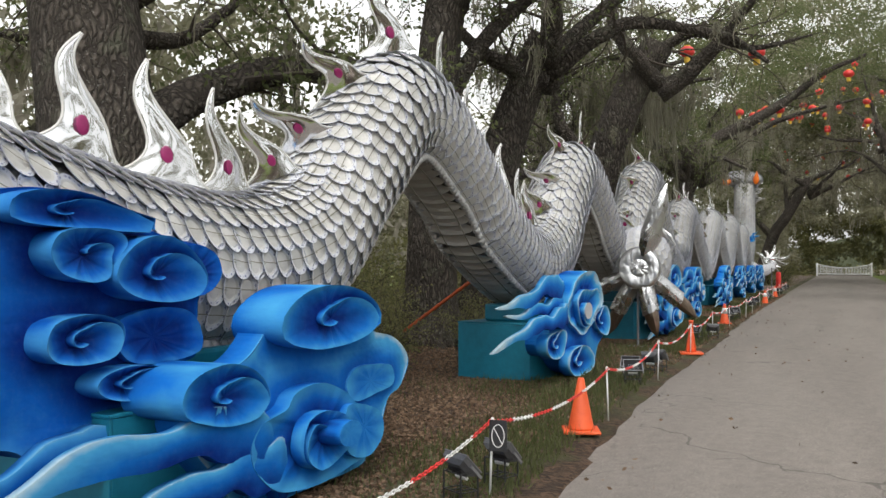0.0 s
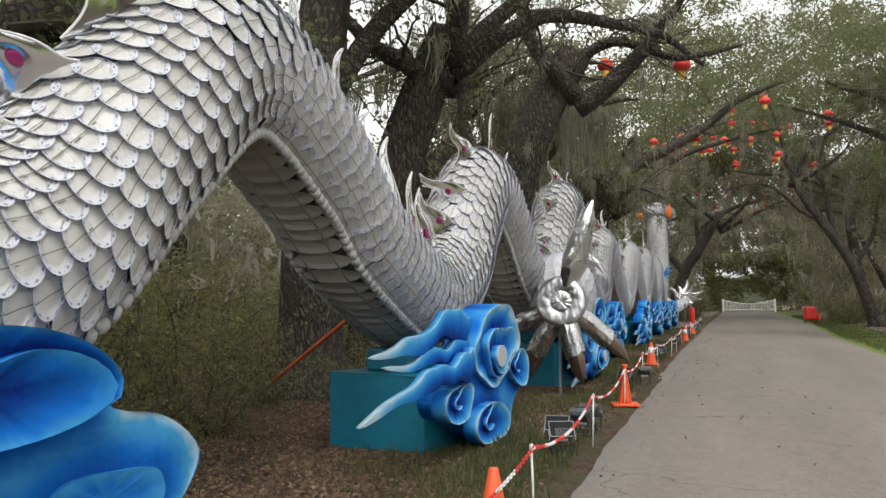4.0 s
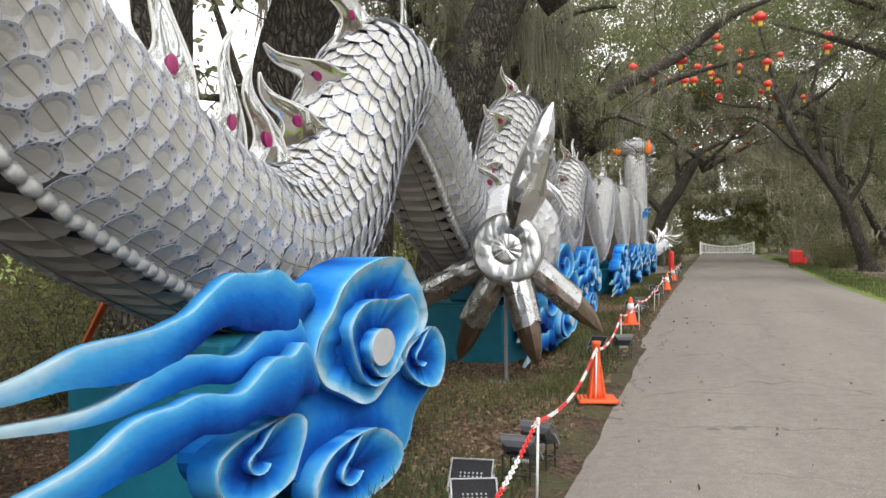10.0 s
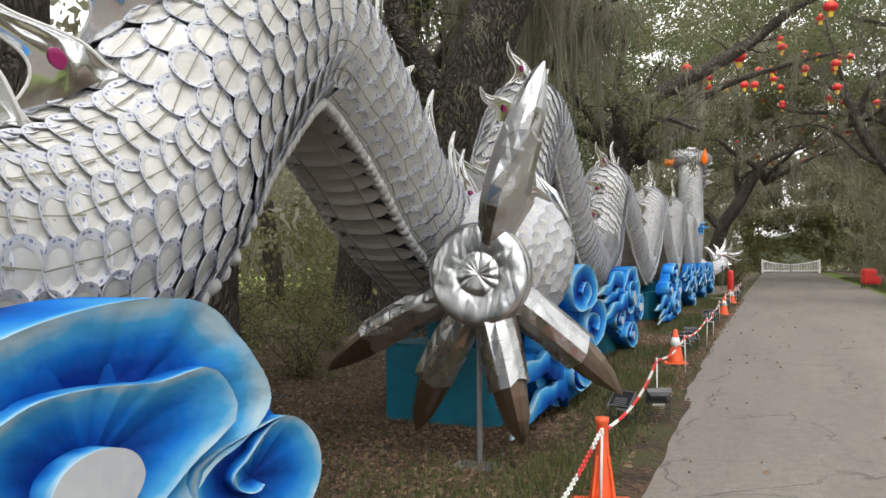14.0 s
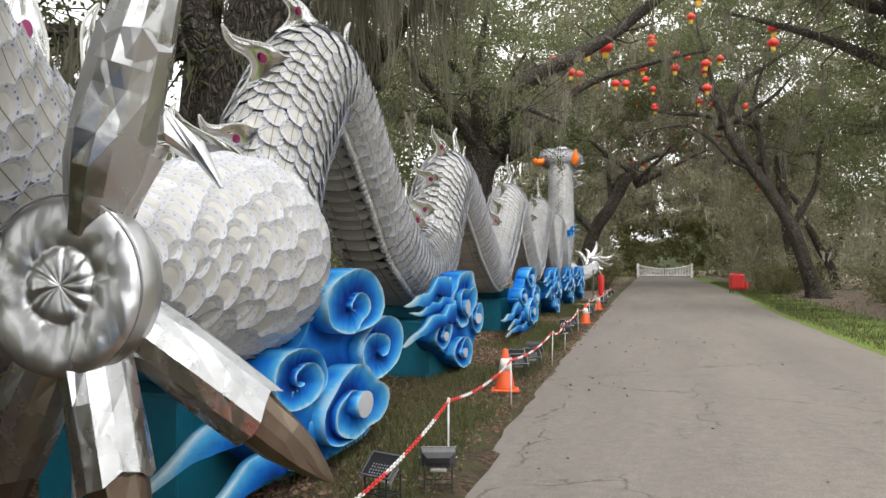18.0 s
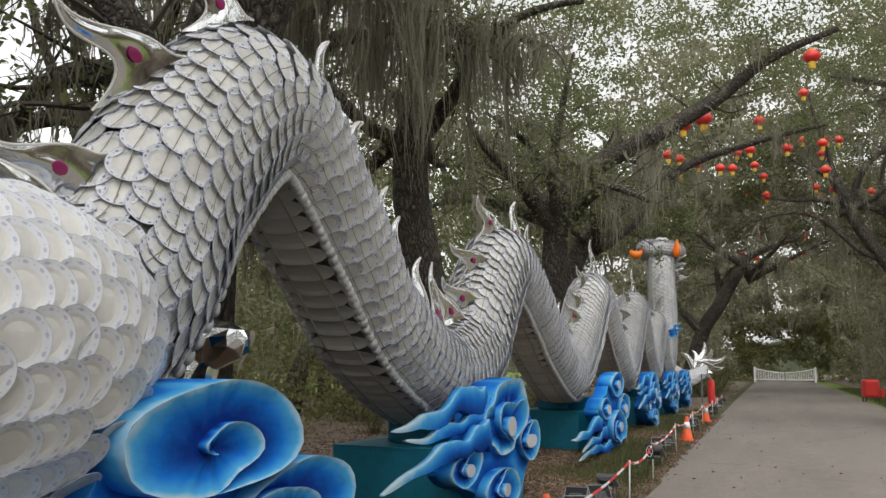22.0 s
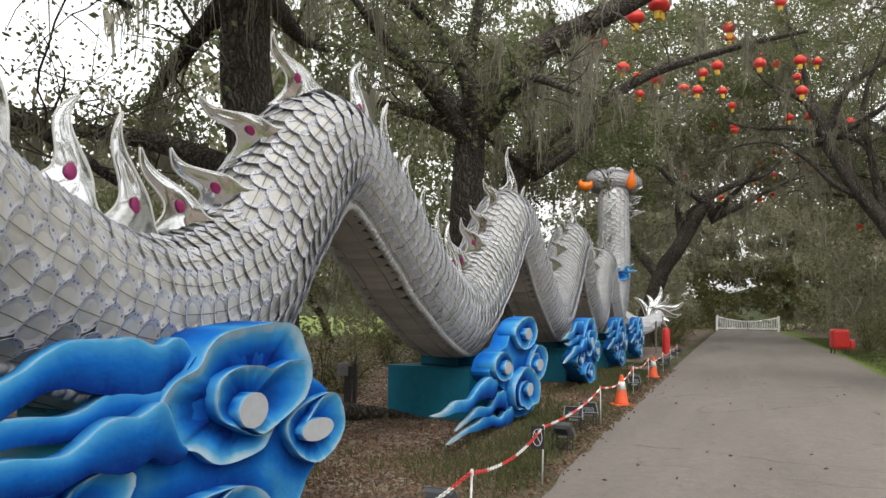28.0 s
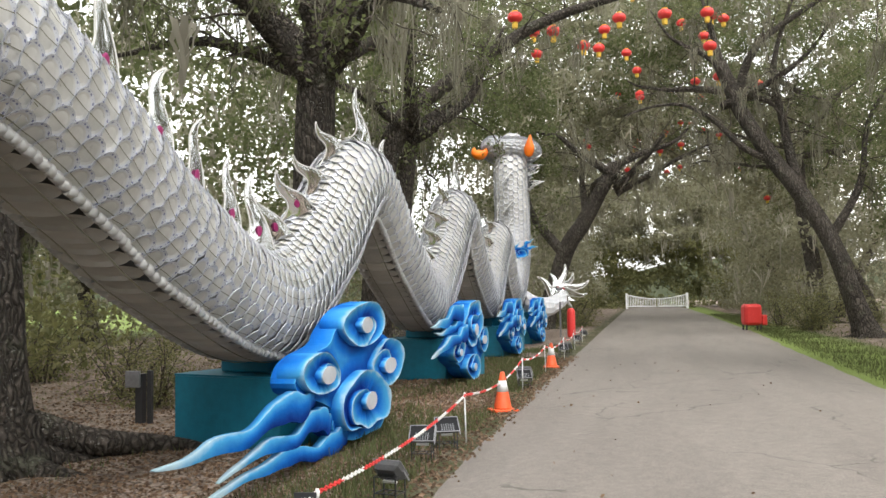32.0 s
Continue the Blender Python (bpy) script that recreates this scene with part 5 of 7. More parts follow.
def cloud(x, y, label, board=None, lobes=(), petals=(), tails=(), plugs=(), paint=None, turn=0.0, scale=1.0, board_tone=(0.12, 0.62), plug_cloth=None, board_at=(-0.10, 0.20)):
    ob = thing("cloud_cutout", label, "cloud decoration", "blue clouds", m=pose(x, y, 0, 0, 0, turn) @ Matrix.Scale(scale, 4))
    paint = paint or BLUE
    if board:
        v, f, fd = board_np(board, *board_at, [a["outline"] for a in list(lobes) + list(petals)], *board_tone)
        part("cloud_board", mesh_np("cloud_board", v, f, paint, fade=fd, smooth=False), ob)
    for a in petals:
        v, f, fd = petal_np(**a)
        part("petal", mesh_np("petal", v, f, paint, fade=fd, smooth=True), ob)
    for a in lobes:
        v, f, fd = lobe_np(**a)
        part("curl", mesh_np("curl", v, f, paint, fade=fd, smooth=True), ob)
    for n, (pts, wide, *more) in enumerate(tails):
        v, f, fd = tail_np(pts, wide, base=more[0] if more else 0.0, seed=n + x)
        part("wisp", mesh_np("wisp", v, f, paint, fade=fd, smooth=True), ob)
    for p in plugs:
        cu, cv, ru, rv, w0, w1 = p
        ring = [(cu + ru * math.cos(q * 0.785), cv + rv * math.sin(q * 0.785)) for q in range(8)]
        v, f, fd = petal_np(outline=ring, centre=(cu, cv), base=w1, lip=0.0, depth=w1 - w0, lo=0.98, hi=0.98)
        part("plug", mesh_np("plug", v, f, [plug_cloth or PLUG, paint], fade=fd * (0.55 if plug_cloth else 1.0), smooth=True, slots=[0] * (7 * 96) + [1] * (3 * 96)), ob, "round blue cloth centre" if plug_cloth else "pale grey round centre")
    return ob


def D(**k):
    return k


def oval(cu, cv, ru, rv, n=12):
    """Points of a blunt oval."""
    t = [2 * math.pi * (q + 0.5) / n for q in range(n)]
    p = 0.75
    return [(cu + ru * math.copysign(abs(math.cos(a)) ** p, math.cos(a)), cv + rv * math.copysign(abs(math.sin(a)) ** p, math.sin(a))) for a in t]


def flower_cloud(x, y, plugged=True):
    """Cluster with a scalloped flower, a small curl beside it, two curls below and three long wisps."""
    if plugged:
        big = [(-0.80, 0.97), (-0.66, 1.13), (-0.42, 1.21), (-0.32, 1.32), (-0.15, 1.40), (0.19, 1.44), (0.59, 1.46), (0.80, 1.40), (0.92, 1.26), (1.0, 1.11), (0.91, 0.93), (0.67, 0.86), (0.49, 0.79), (0.36, 0.67), (0.16, 0.63), (-0.07, 0.62), (-0.25, 0.65), (-0.42, 0.74), (-0.64, 0.79), (-0.76, 0.88)]
        ring = [(-0.27, 1.05), (-0.21, 1.14), (-0.03, 1.19), (0.21, 1.19), (0.40, 1.16), (0.60, 1.20), (0.84, 1.19), (0.94, 1.09), (0.86, 0.95), (0.71, 0.88), (0.49, 0.81), (0.23, 0.75), (-0.04, 0.83), (-0.23, 0.91)]
        sub = [(0.63, 0.75), (0.72, 0.83), (0.96, 0.90), (1.40, 0.92), (1.57, 0.69), (1.43, 0.53), (1.15, 0.45), (0.88, 0.51), (0.68, 0.65)]
        low_a = [(-1.95, 0.60), (-1.82, 0.71), (-1.47, 0.77), (-1.10, 0.76), (-1.03, 0.66), (-1.22, 0.51), (-1.53, 0.44), (-1.82, 0.51)]
        low_b = [(-0.88, 0.26), (-0.73, 0.42), (-0.33, 0.49), (0.15, 0.45), (0.42, 0.24), (0.19, 0.07), (-0.34, 0.06)]
        board = [(-0.72, 0.95), (-0.32, 1.30), (0.19, 1.42), (0.80, 1.38), (1.0, 1.12), (1.40, 0.92), (1.57, 0.69), (1.43, 0.53), (1.15, 0.40), (0.95, 0.20), (0.7, 0.05), (0.0, 0.04), (-0.6, 0.16), (-0.95, 0.32), (-1.45, 0.46), (-1.60, 0.62), (-1.1, 0.80)]
        eyes = ((0.20, 0.95), (1.10, 0.68), (-1.46, 0.60), (-0.19, 0.26))
        plugs = ((0.12, 0.92, 0.17, 0.11, 0.0, 0.09), (1.07, 0.69, 0.25, 0.08, 0.0, 0.07), (-1.46, 0.60, 0.13, 0.06, 0.04, 0.12), (-0.19, 0.26, 0.13, 0.07, 0.04, 0.12))
    else:
        big = [(-0.31, 1.16), (-0.14, 1.30), (0.16, 1.40), (0.57, 1.45), (0.94, 1.42), (1.18, 1.27), (1.40, 1.03), (1.28, 0.90), (1.0, 0.81), (0.85, 0.72), (0.57, 0.64), (0.36, 0.57), (0.12, 0.57), (-0.16, 0.67), (-0.43, 0.77), (-0.54, 0.91), (-0.48, 1.05)]
        ring = [(-0.11, 1.06), (0.08, 1.17), (0.35, 1.19), (0.65, 1.17), (0.93, 1.19), (1.07, 1.09), (1.10, 0.97), (0.86, 0.87), (0.67, 0.77), (0.50, 0.68), (0.24, 0.66), (0.02, 0.77), (-0.08, 0.93)]
        sub = [(0.91, 0.83), (1.21, 0.89), (1.54, 0.91), (1.76, 0.78), (1.81, 0.60), (1.63, 0.46), (1.29, 0.50), (0.99, 0.62), (0.86, 0.74)]
        low_a = [(-1.62, 0.55), (-1.60, 0.63), (-1.44, 0.68), (-1.20, 0.70), (-0.93, 0.71), (-0.79, 0.66), (-0.79, 0.58), (-0.86, 0.48), (-0.95, 0.39), (-1.21, 0.36), (-1.45, 0.40), (-1.58, 0.47)]
        low_b = [(-0.66, 0.20), (-0.62, 0.32), (-0.45, 0.40), (-0.13, 0.43), (0.22, 0.41), (0.48, 0.32), (0.68, 0.19), (0.58, 0.07), (0.29, 0.03), (-0.12, 0.03), (-0.45, 0.07)]
        board = [(-0.31, 1.14), (0.16, 1.37), (0.94, 1.40), (1.38, 1.03), (1.78, 0.66), (1.62, 0.45), (1.28, 0.32), (1.10, 0.12), (0.7, 0.04), (0.0, 0.04), (-0.45, 0.18), (-0.75, 0.34), (-1.2, 0.40), (-1.35, 0.58), (-1.1, 0.74), (-0.67, 0.85), (-0.52, 1.0)]
        eyes = ((0.40, 0.93), (1.32, 0.69), (-1.18, 0.54), (-0.08, 0.23))
        plugs = ((0.35, 0.89, 0.20, 0.115, 0.0, 0.09),)
    return cloud(x, y, "blue and white airbrushed cloud with flower curl and long wisps", board,
        petals=(D(outline=big, centre=eyes[0], base=-0.04, lip=0.08, depth=0.26, lo=0.0, hi=0.95, knee=0.50),),
        lobes=(D(outline=ring, eye=eyes[0], hand=-1, start=-50, base=0.0, lip=0.07, depth=0.04, inner=0.62, turns=1.5),
               D(outline=sub, eye=eyes[1], hand=1, start=40, base=-0.01, lip=0.06, depth=0.08, inner=0.55, turns=1.7),
               D(outline=low_a, eye=eyes[2], hand=1, start=30, base=0.05, lip=0.05, depth=0.10, inner=0.5, turns=1.8),
               D(outline=low_b, eye=eyes[3], hand=1, start=50, base=0.05, lip=0.05, depth=0.10, inner=0.5, turns=1.8)),
        tails=(([(-0.3, 1.18), (-0.65, 1.25), (-1.32, 1.25), (-1.70, 1.19), (-2.0, 1.12), (-2.4, 1.10), (-2.78, 1.08), (-3.08, 1.07)], 0.13), ([(-0.3, 0.98), (-0.6, 1.0), (-1.14, 1.01), (-1.63, 1.01), (-2.0, 0.97), (-2.4, 0.95), (-2.83, 0.98)], 0.09), ([(-0.5, 0.80), (-0.93, 0.86), (-1.44, 0.87), (-1.86, 0.83), (-2.28, 0.80), (-2.64, 0.77), (-3.0, 0.72), (-3.55, 0.64)], 0.11, 0.12)),
        plugs=plugs, board_at=(-0.02, 0.26))


def curl_cloud(x, y):
    """Three big curls stacked over a round-centred one."""
    return cloud(x, y, "blue airbrushed cloud of big curls with a round centre",
        [(-0.59, 1.11), (-0.48, 1.36), (0.22, 1.51), (0.83, 1.19), (1.16, 1.06), (1.55, 0.89), (1.42, 0.68), (1.07, 0.48), (0.94, 0.23), (0.78, 0.05), (0.3, 0.03), (-0.6, 0.04), (-1.2, 0.20), (-1.6, 0.45), (-1.50, 0.68), (-1.40, 0.90), (-0.85, 0.95)],
        lobes=(D(outline=[(-0.60, 1.32), (-0.47, 1.41), (-0.16, 1.49), (0.22, 1.53), (0.58, 1.46), (0.80, 1.31), (0.83, 1.16), (0.62, 1.06), (0.26, 1.02), (-0.10, 1.01), (-0.41, 1.06), (-0.55, 1.13), (-0.60, 1.23)], eye=(0.08, 1.21), hand=1, start=-115, base=-0.01, lip=0.06, depth=0.34, inner=0.52),
               D(outline=[(0.40, 0.94), (0.74, 1.05), (1.07, 1.09), (1.44, 1.01), (1.57, 0.86), (1.44, 0.68), (1.11, 0.58), (0.66, 0.55), (0.38, 0.66), (0.28, 0.82)], eye=(0.86, 0.79), hand=-1, start=200, base=-0.04, lip=0.06, depth=0.30, inner=0.56),
               D(outline=[(-1.55, 0.81), (-1.47, 0.93), (-1.27, 0.98), (-1.0, 0.98), (-0.77, 0.92), (-0.65, 0.82), (-0.62, 0.71), (-0.75, 0.63), (-1.02, 0.58), (-1.30, 0.59), (-1.48, 0.66)], eye=(-1.06, 0.77), hand=1, start=-50, base=0.0, lip=0.06, depth=0.22, inner=0.55),
               D(outline=[(-0.77, 0.48), (-0.55, 0.61), (-0.33, 0.71), (-0.07, 0.76), (0.19, 0.73), (0.43, 0.59), (0.78, 0.48), (0.82, 0.34), (0.58, 0.23), (0.26, 0.22), (0.03, 0.19), (-0.19, 0.18), (-0.50, 0.20), (-0.74, 0.29)], eye=(0.0, 0.44), hand=-1, start=-100, base=0.04, lip=0.06, depth=0.30, inner=0.58, turns=1.6)),
        tails=(([(-0.5, 0.42), (-1.2, 0.55), (-1.9, 0.60), (-2.5, 0.55), (-3.1, 0.42)], 0.14), ([(-0.3, 0.22), (-1.2, 0.30), (-2.0, 0.22), (-2.75, 0.10)], 0.13)),
        plugs=((0.01, 0.44, 0.19, 0.105, 0.04, 0.15),))


def club_cloud(x, y):
    """Four round curls like a clover over three wisps."""
    return cloud(x, y, "blue cloud of four pale-centred round curls with wisps",
        [(-0.41, 1.22), (0.09, 1.42), (0.76, 1.46), (1.08, 1.15), (1.62, 1.0), (1.90, 0.84), (1.70, 0.58), (1.38, 0.45), (1.31, 0.24), (1.12, 0.04), (0.42, 0.03), (-0.01, 0.06), (-0.49, 0.22), (-0.55, 0.45), (-1.40, 0.70), (-1.42, 0.89), (-1.15, 1.0), (-0.62, 1.08)],
        lobes=(D(outline=[(-0.41, 1.25), (-0.31, 1.35), (0.09, 1.45), (0.64, 1.49), (0.94, 1.40), (1.06, 1.25), (0.88, 1.11), (0.53, 1.03), (0.14, 1.02), (-0.16, 1.09), (-0.33, 1.17)], eye=(0.32, 1.24), hand=1, start=-100, base=-0.02, lip=0.06, depth=0.20, inner=0.55, turns=1.5),
               D(outline=[(-1.46, 0.81), (-1.44, 0.94), (-1.19, 1.01), (-0.86, 1.02), (-0.59, 0.89), (-0.50, 0.76), (-0.59, 0.67), (-0.94, 0.64), (-1.27, 0.69)], eye=(-0.92, 0.81), hand=1, start=-40, base=-0.02, lip=0.06, depth=0.20, inner=0.55, turns=1.5),
               D(outline=[(0.66, 0.69), (0.62, 0.82), (0.94, 0.96), (1.25, 1.05), (1.71, 0.99), (1.93, 0.84), (1.78, 0.64), (1.58, 0.55), (1.25, 0.50), (0.88, 0.56)], eye=(1.24, 0.75), hand=-1, start=190, base=-0.03, lip=0.06, depth=0.16, inner=0.55, turns=1.5),
               D(outline=[(-0.54, 0.45), (-0.50, 0.56), (-0.21, 0.67), (0.14, 0.76), (0.53, 0.73), (0.82, 0.62), (1.12, 0.46), (1.12, 0.30), (1.0, 0.18), (0.58, 0.18), (0.31, 0.14), (-0.01, 0.19), (-0.30, 0.20), (-0.49, 0.31)], eye=(0.33, 0.43), hand=-1, start=-110, base=0.02, lip=0.06, depth=0.28, inner=0.55, turns=1.5)),
        tails=(([(-0.85, 0.54), (-1.57, 0.62), (-1.99, 0.55), (-2.49, 0.49), (-2.99, 0.49), (-3.34, 0.46), (-3.86, 0.48)], 0.11), ([(-0.4, 0.38), (-1.18, 0.38), (-1.64, 0.32), (-2.31, 0.33), (-2.66, 0.29), (-3.0, 0.23)], 0.09), ([(0.1, 0.18), (-0.49, 0.10), (-1.18, 0.15), (-1.78, 0.17), (-2.43, 0.19), (-2.88, 0.15), (-3.3, 0.12)], 0.09)),
        plugs=((0.30, 1.24, 0.19, 0.085, -0.02, 0.07), (-0.90, 0.81, 0.19, 0.085, -0.02, 0.07), (1.21, 0.74, 0.24, 0.09, -0.02, 0.06), (0.33, 0.43, 0.19, 0.095, 0.02, 0.10)), board_at=(-0.04, 0.24))


cloud(-2.05, 3.45, "blue airbrushed cloud with deep oval curls and leaf-shaped pads",
    [(-0.77, 1.10), (-0.68, 1.25), (-0.42, 1.36), (0.21, 1.36), (0.53, 1.20), (0.63, 1.05), (1.0, 0.97), (1.26, 0.81), (1.26, 0.69), (1.12, 0.55), (0.93, 0.49), (0.81, 0.31), (0.60, 0.12), (0.46, 0.04), (-0.2, 0.03), (-0.92, 0.05), (-1.2, 0.30), (-1.5, 0.66), (-1.30, 0.93), (-0.98, 0.96)],
    lobes=(D(outline=[(-0.77, 1.19), (-0.66, 1.30), (-0.42, 1.39), (-0.08, 1.41), (0.24, 1.36), (0.47, 1.25), (0.53, 1.13), (0.39, 1.06), (0.16, 1.01), (-0.08, 0.99), (-0.35, 0.99), (-0.59, 1.03), (-0.74, 1.08)], eye=(-0.12, 1.18), hand=1, start=-25, base=0.0, lip=0.05, depth=0.34, inner=0.48, pale=0.66),
           D(outline=[(-1.68, 0.82), (-1.63, 0.91), (-1.49, 0.97), (-1.27, 0.99), (-1.05, 0.93), (-0.92, 0.82), (-0.90, 0.72), (-1.05, 0.64), (-1.30, 0.64), (-1.52, 0.69), (-1.64, 0.74)], eye=(-1.27, 0.80), hand=1, start=-25, base=0.0, lip=0.05, depth=0.38, inner=0.48, pale=0.66),
           D(outline=[(-0.59, 0.40), (-0.53, 0.53), (-0.39, 0.58), (-0.18, 0.56), (0.01, 0.47), (0.03, 0.32), (-0.14, 0.24), (-0.35, 0.20), (-0.54, 0.28)], eye=(-0.25, 0.40), hand=-1, start=-120, base=0.02, lip=0.07, depth=0.03, inner=0.7, turns=1.4, pale=0.66)),
    petals=(D(outline=[(-0.97, 0.29), (-1.04, 0.41), (-1.02, 0.51), (-0.92, 0.59), (-0.67, 0.64), (-0.59, 0.72), (-0.39, 0.76), (-0.17, 0.74), (0.06, 0.65), (0.20, 0.56), (0.41, 0.50), (0.54, 0.36), (0.52, 0.23), (0.35, 0.15), (0.10, 0.12), (-0.14, 0.09), (-0.40, 0.09), (-0.75, 0.14)], centre=(-0.22, 0.42), base=-0.03, lip=0.05, depth=0.2, lo=0.06, hi=0.70, knee=0.42),
            D(outline=[(0.23, 0.66), (0.36, 0.78), (0.69, 0.78), (0.93, 0.74), (0.96, 0.60), (0.69, 0.56), (0.36, 0.54)], centre=(0.6, 0.66), base=-0.085, lip=0.012, depth=0.03, lo=0.48, hi=0.66),
            D(outline=[(0.03, 0.53), (0.20, 0.55), (0.52, 0.45), (0.57, 0.27), (0.35, 0.15), (0.05, 0.24)], centre=(0.3, 0.37), base=0.03, lip=0.012, depth=0.06, lo=0.46, hi=0.68)),
    tails=(([(-0.5, 0.42), (-0.92, 0.53), (-1.36, 0.58), (-1.73, 0.61), (-2.07, 0.62), (-2.34, 0.60), (-2.7, 0.53), (-3.1, 0.44)], 0.15), ([(-0.4, 0.2), (-0.85, 0.28), (-1.24, 0.35), (-1.53, 0.33), (-2.0, 0.22), (-2.75, 0.06)], 0.13)),
    plugs=((-0.18, 0.42, 0.15, 0.085, 0.03, 0.20),), board_tone=(0.24, 0.72), plug_cloth=BLUE)
cloud(-2.42, 2.0, "deep blue airbrushed cloud of many curls against a teal box",
    [(-1.9, 1.75), (-1.02, 1.90), (-0.69, 1.94), (-0.36, 1.90), (-0.02, 1.85), (0.03, 1.77), (0.28, 1.71), (0.62, 1.65), (0.71, 1.51), (0.64, 1.40), (0.53, 1.36), (0.51, 1.20), (0.46, 1.14), (0.48, 0.98), (0.08, 0.93), (-0.05, 0.86), (-0.12, 0.76), (-0.35, 0.70), (-0.55, 0.60), (-0.72, 0.58), (-0.9, 0.66), (-1.4, 0.70), (-1.9, 0.9)],
    lobes=(D(outline=[(-0.98, 1.81), (-0.94, 1.88), (-0.79, 1.92), (-0.60, 1.93), (-0.39, 1.90), (-0.20, 1.85), (-0.04, 1.84), (0.0, 1.78), (-0.07, 1.72), (-0.26, 1.73), (-0.45, 1.74), (-0.63, 1.74), (-0.84, 1.75), (-0.96, 1.77)], eye=(-0.60, 1.825), hand=1, start=-20, base=-0.02, lip=0.05, depth=0.30, inner=0.5, pale=0.62),
           D(outline=[(-0.76, 1.63), (-0.70, 1.71), (-0.54, 1.74), (-0.33, 1.73), (-0.25, 1.67), (-0.32, 1.58), (-0.36, 1.49), (-0.49, 1.46), (-0.67, 1.50), (-0.74, 1.56)], eye=(-0.51, 1.60), hand=1, start=-60, base=0.0, lip=0.06, depth=0.14, inner=0.5, pale=0.72, turns=1.6),
           D(outline=[(-0.36, 1.49), (-0.29, 1.61), (-0.13, 1.70), (0.07, 1.71), (0.26, 1.62), (0.38, 1.48), (0.32, 1.38), (0.13, 1.34), (-0.09, 1.35), (-0.27, 1.40)], eye=(0.0, 1.50), hand=1, start=-20, base=0.03, lip=0.06, depth=0.16, inner=0.5, pale=0.72),
           D(outline=[(-0.78, 1.16), (-0.74, 1.25), (-0.61, 1.29), (-0.43, 1.29), (-0.28, 1.23), (-0.28, 1.13), (-0.35, 1.06), (-0.53, 1.04), (-0.69, 1.06), (-0.76, 1.10)], eye=(-0.53, 1.16), hand=1, start=-15, base=0.0, lip=0.06, depth=0.16, inner=0.52, pale=0.80),
           D(outline=[(-0.46, 0.91), (-0.40, 0.97), (-0.22, 1.0), (-0.01, 0.98), (0.10, 0.92), (0.08, 0.83), (-0.05, 0.80), (-0.28, 0.82), (-0.41, 0.86)], eye=(-0.2, 0.90), hand=1, start=-15, base=0.0, lip=0.06, depth=0.16, inner=0.52, pale=0.80)),
    petals=(D(outline=[(0.30, 1.66), (0.60, 1.64), (0.70, 1.51), (0.62, 1.40), (0.45, 1.36), (0.34, 1.5)], centre=(0.48, 1.5), base=-0.09, lip=0.03, depth=0.1, lo=0.10, hi=0.42),
            D(outline=[(-0.24, 1.22), (0.06, 1.30), (0.36, 1.27), (0.48, 1.14), (0.46, 1.02), (0.16, 0.98), (-0.14, 1.02)], centre=(0.1, 1.13), base=-0.08, lip=0.04, depth=0.1, lo=0.08, hi=0.55)),
    tails=(([(0.1, 0.66), (-0.6, 0.55), (-1.2, 0.48), (-2.0, 0.5)], 0.12),), paint=DEEP, board_tone=(0.02, 0.44))
flower_cloud(-2.18, 10.0, plugged=False)
curl_cloud(-2.2, 17.95)
flower_cloud(-2.6, 24.15)
club_cloud(-2.62, 31.85)
flower_cloud(-2.75, 39.0)
flower_cloud(-2.9, 46.0)
flower_cloud(-2.95, 52.0)
cloud(-3.75, 51.75, "small bright blue cloud tied to the dragon's neck", lobes=(D(outline=oval(-0.1, 2.7, 0.3, 0.16), eye=(-0.1, 2.7), hand=-1, depth=0.2), D(outline=oval(0.2, 2.95, 0.3, 0.17), eye=(0.2, 2.95), depth=0.2)),
    tails=(([(0.0, 2.7), (-0.3, 2.6), (-0.7, 2.65)], 0.08), ([(0.2, 2.9), (0.5, 3.1), (0.85, 3.15)], 0.08), ([(0.1, 2.7), (0.0, 3.0), (0.2, 3.3)], 0.07), ([(0.35, 2.95), (0.4, 3.2), (0.7, 3.4)], 0.07)), turn=-62)


# ---- cones, stakes and chain ----
def lathe(profile, sides=20):
    a = np.linspace(0, 2 * np.pi, sides, endpoint=False)
    v = np.concatenate([np.column_stack([np.cos(a) * r, np.sin(a) * r, np.full(sides, z)]) for r, z in profile])
    i = np.arange(sides)
    k = (i + 1) % sides
    f = np.concatenate([np.stack([b * sides + i, b * sides + k, (b + 1) * sides + k, (b + 1) * sides + i], 1) for b in range(len(profile) - 1)])
    return v, [f, np.array([i[::-1], (len(profile) - 1) * sides + i])]


def traffic_cone(x, y, high=0.50, collar=True, turn=0.0):
    ob = thing("traffic_cone", "orange traffic cone with a white collar, at the road edge" if collar else "plain faded orange traffic cone at the road edge", "cone", "traffic cones", m=pose(x, y, 0.0, 0, 0, turn))
    part("base", bm_mesh("base", box_bm(-0.17, -0.17, 0, 0.17, 0.17, 0.03, 0.012), ORANGE), ob)
    v, f = lathe([(0.125, 0.028), (0.118, 0.05), (0.03, high - 0.01), (0.024, high)])
    part("cone_body", mesh_np("cone_body", v, f, ORANGE, smooth=True), ob)
    if collar:
        r = lambda z: 0.118 + (0.03 - 0.118) * (z - 0.05) / (high - 0.06) + 0.003
        v, f = lathe([(r(high * 0.5), high * 0.5), (r(high * 0.78), high * 0.78)])
        part("collar", mesh_np("collar", v, f, COLLAR, smooth=True), ob, "white reflective collar")


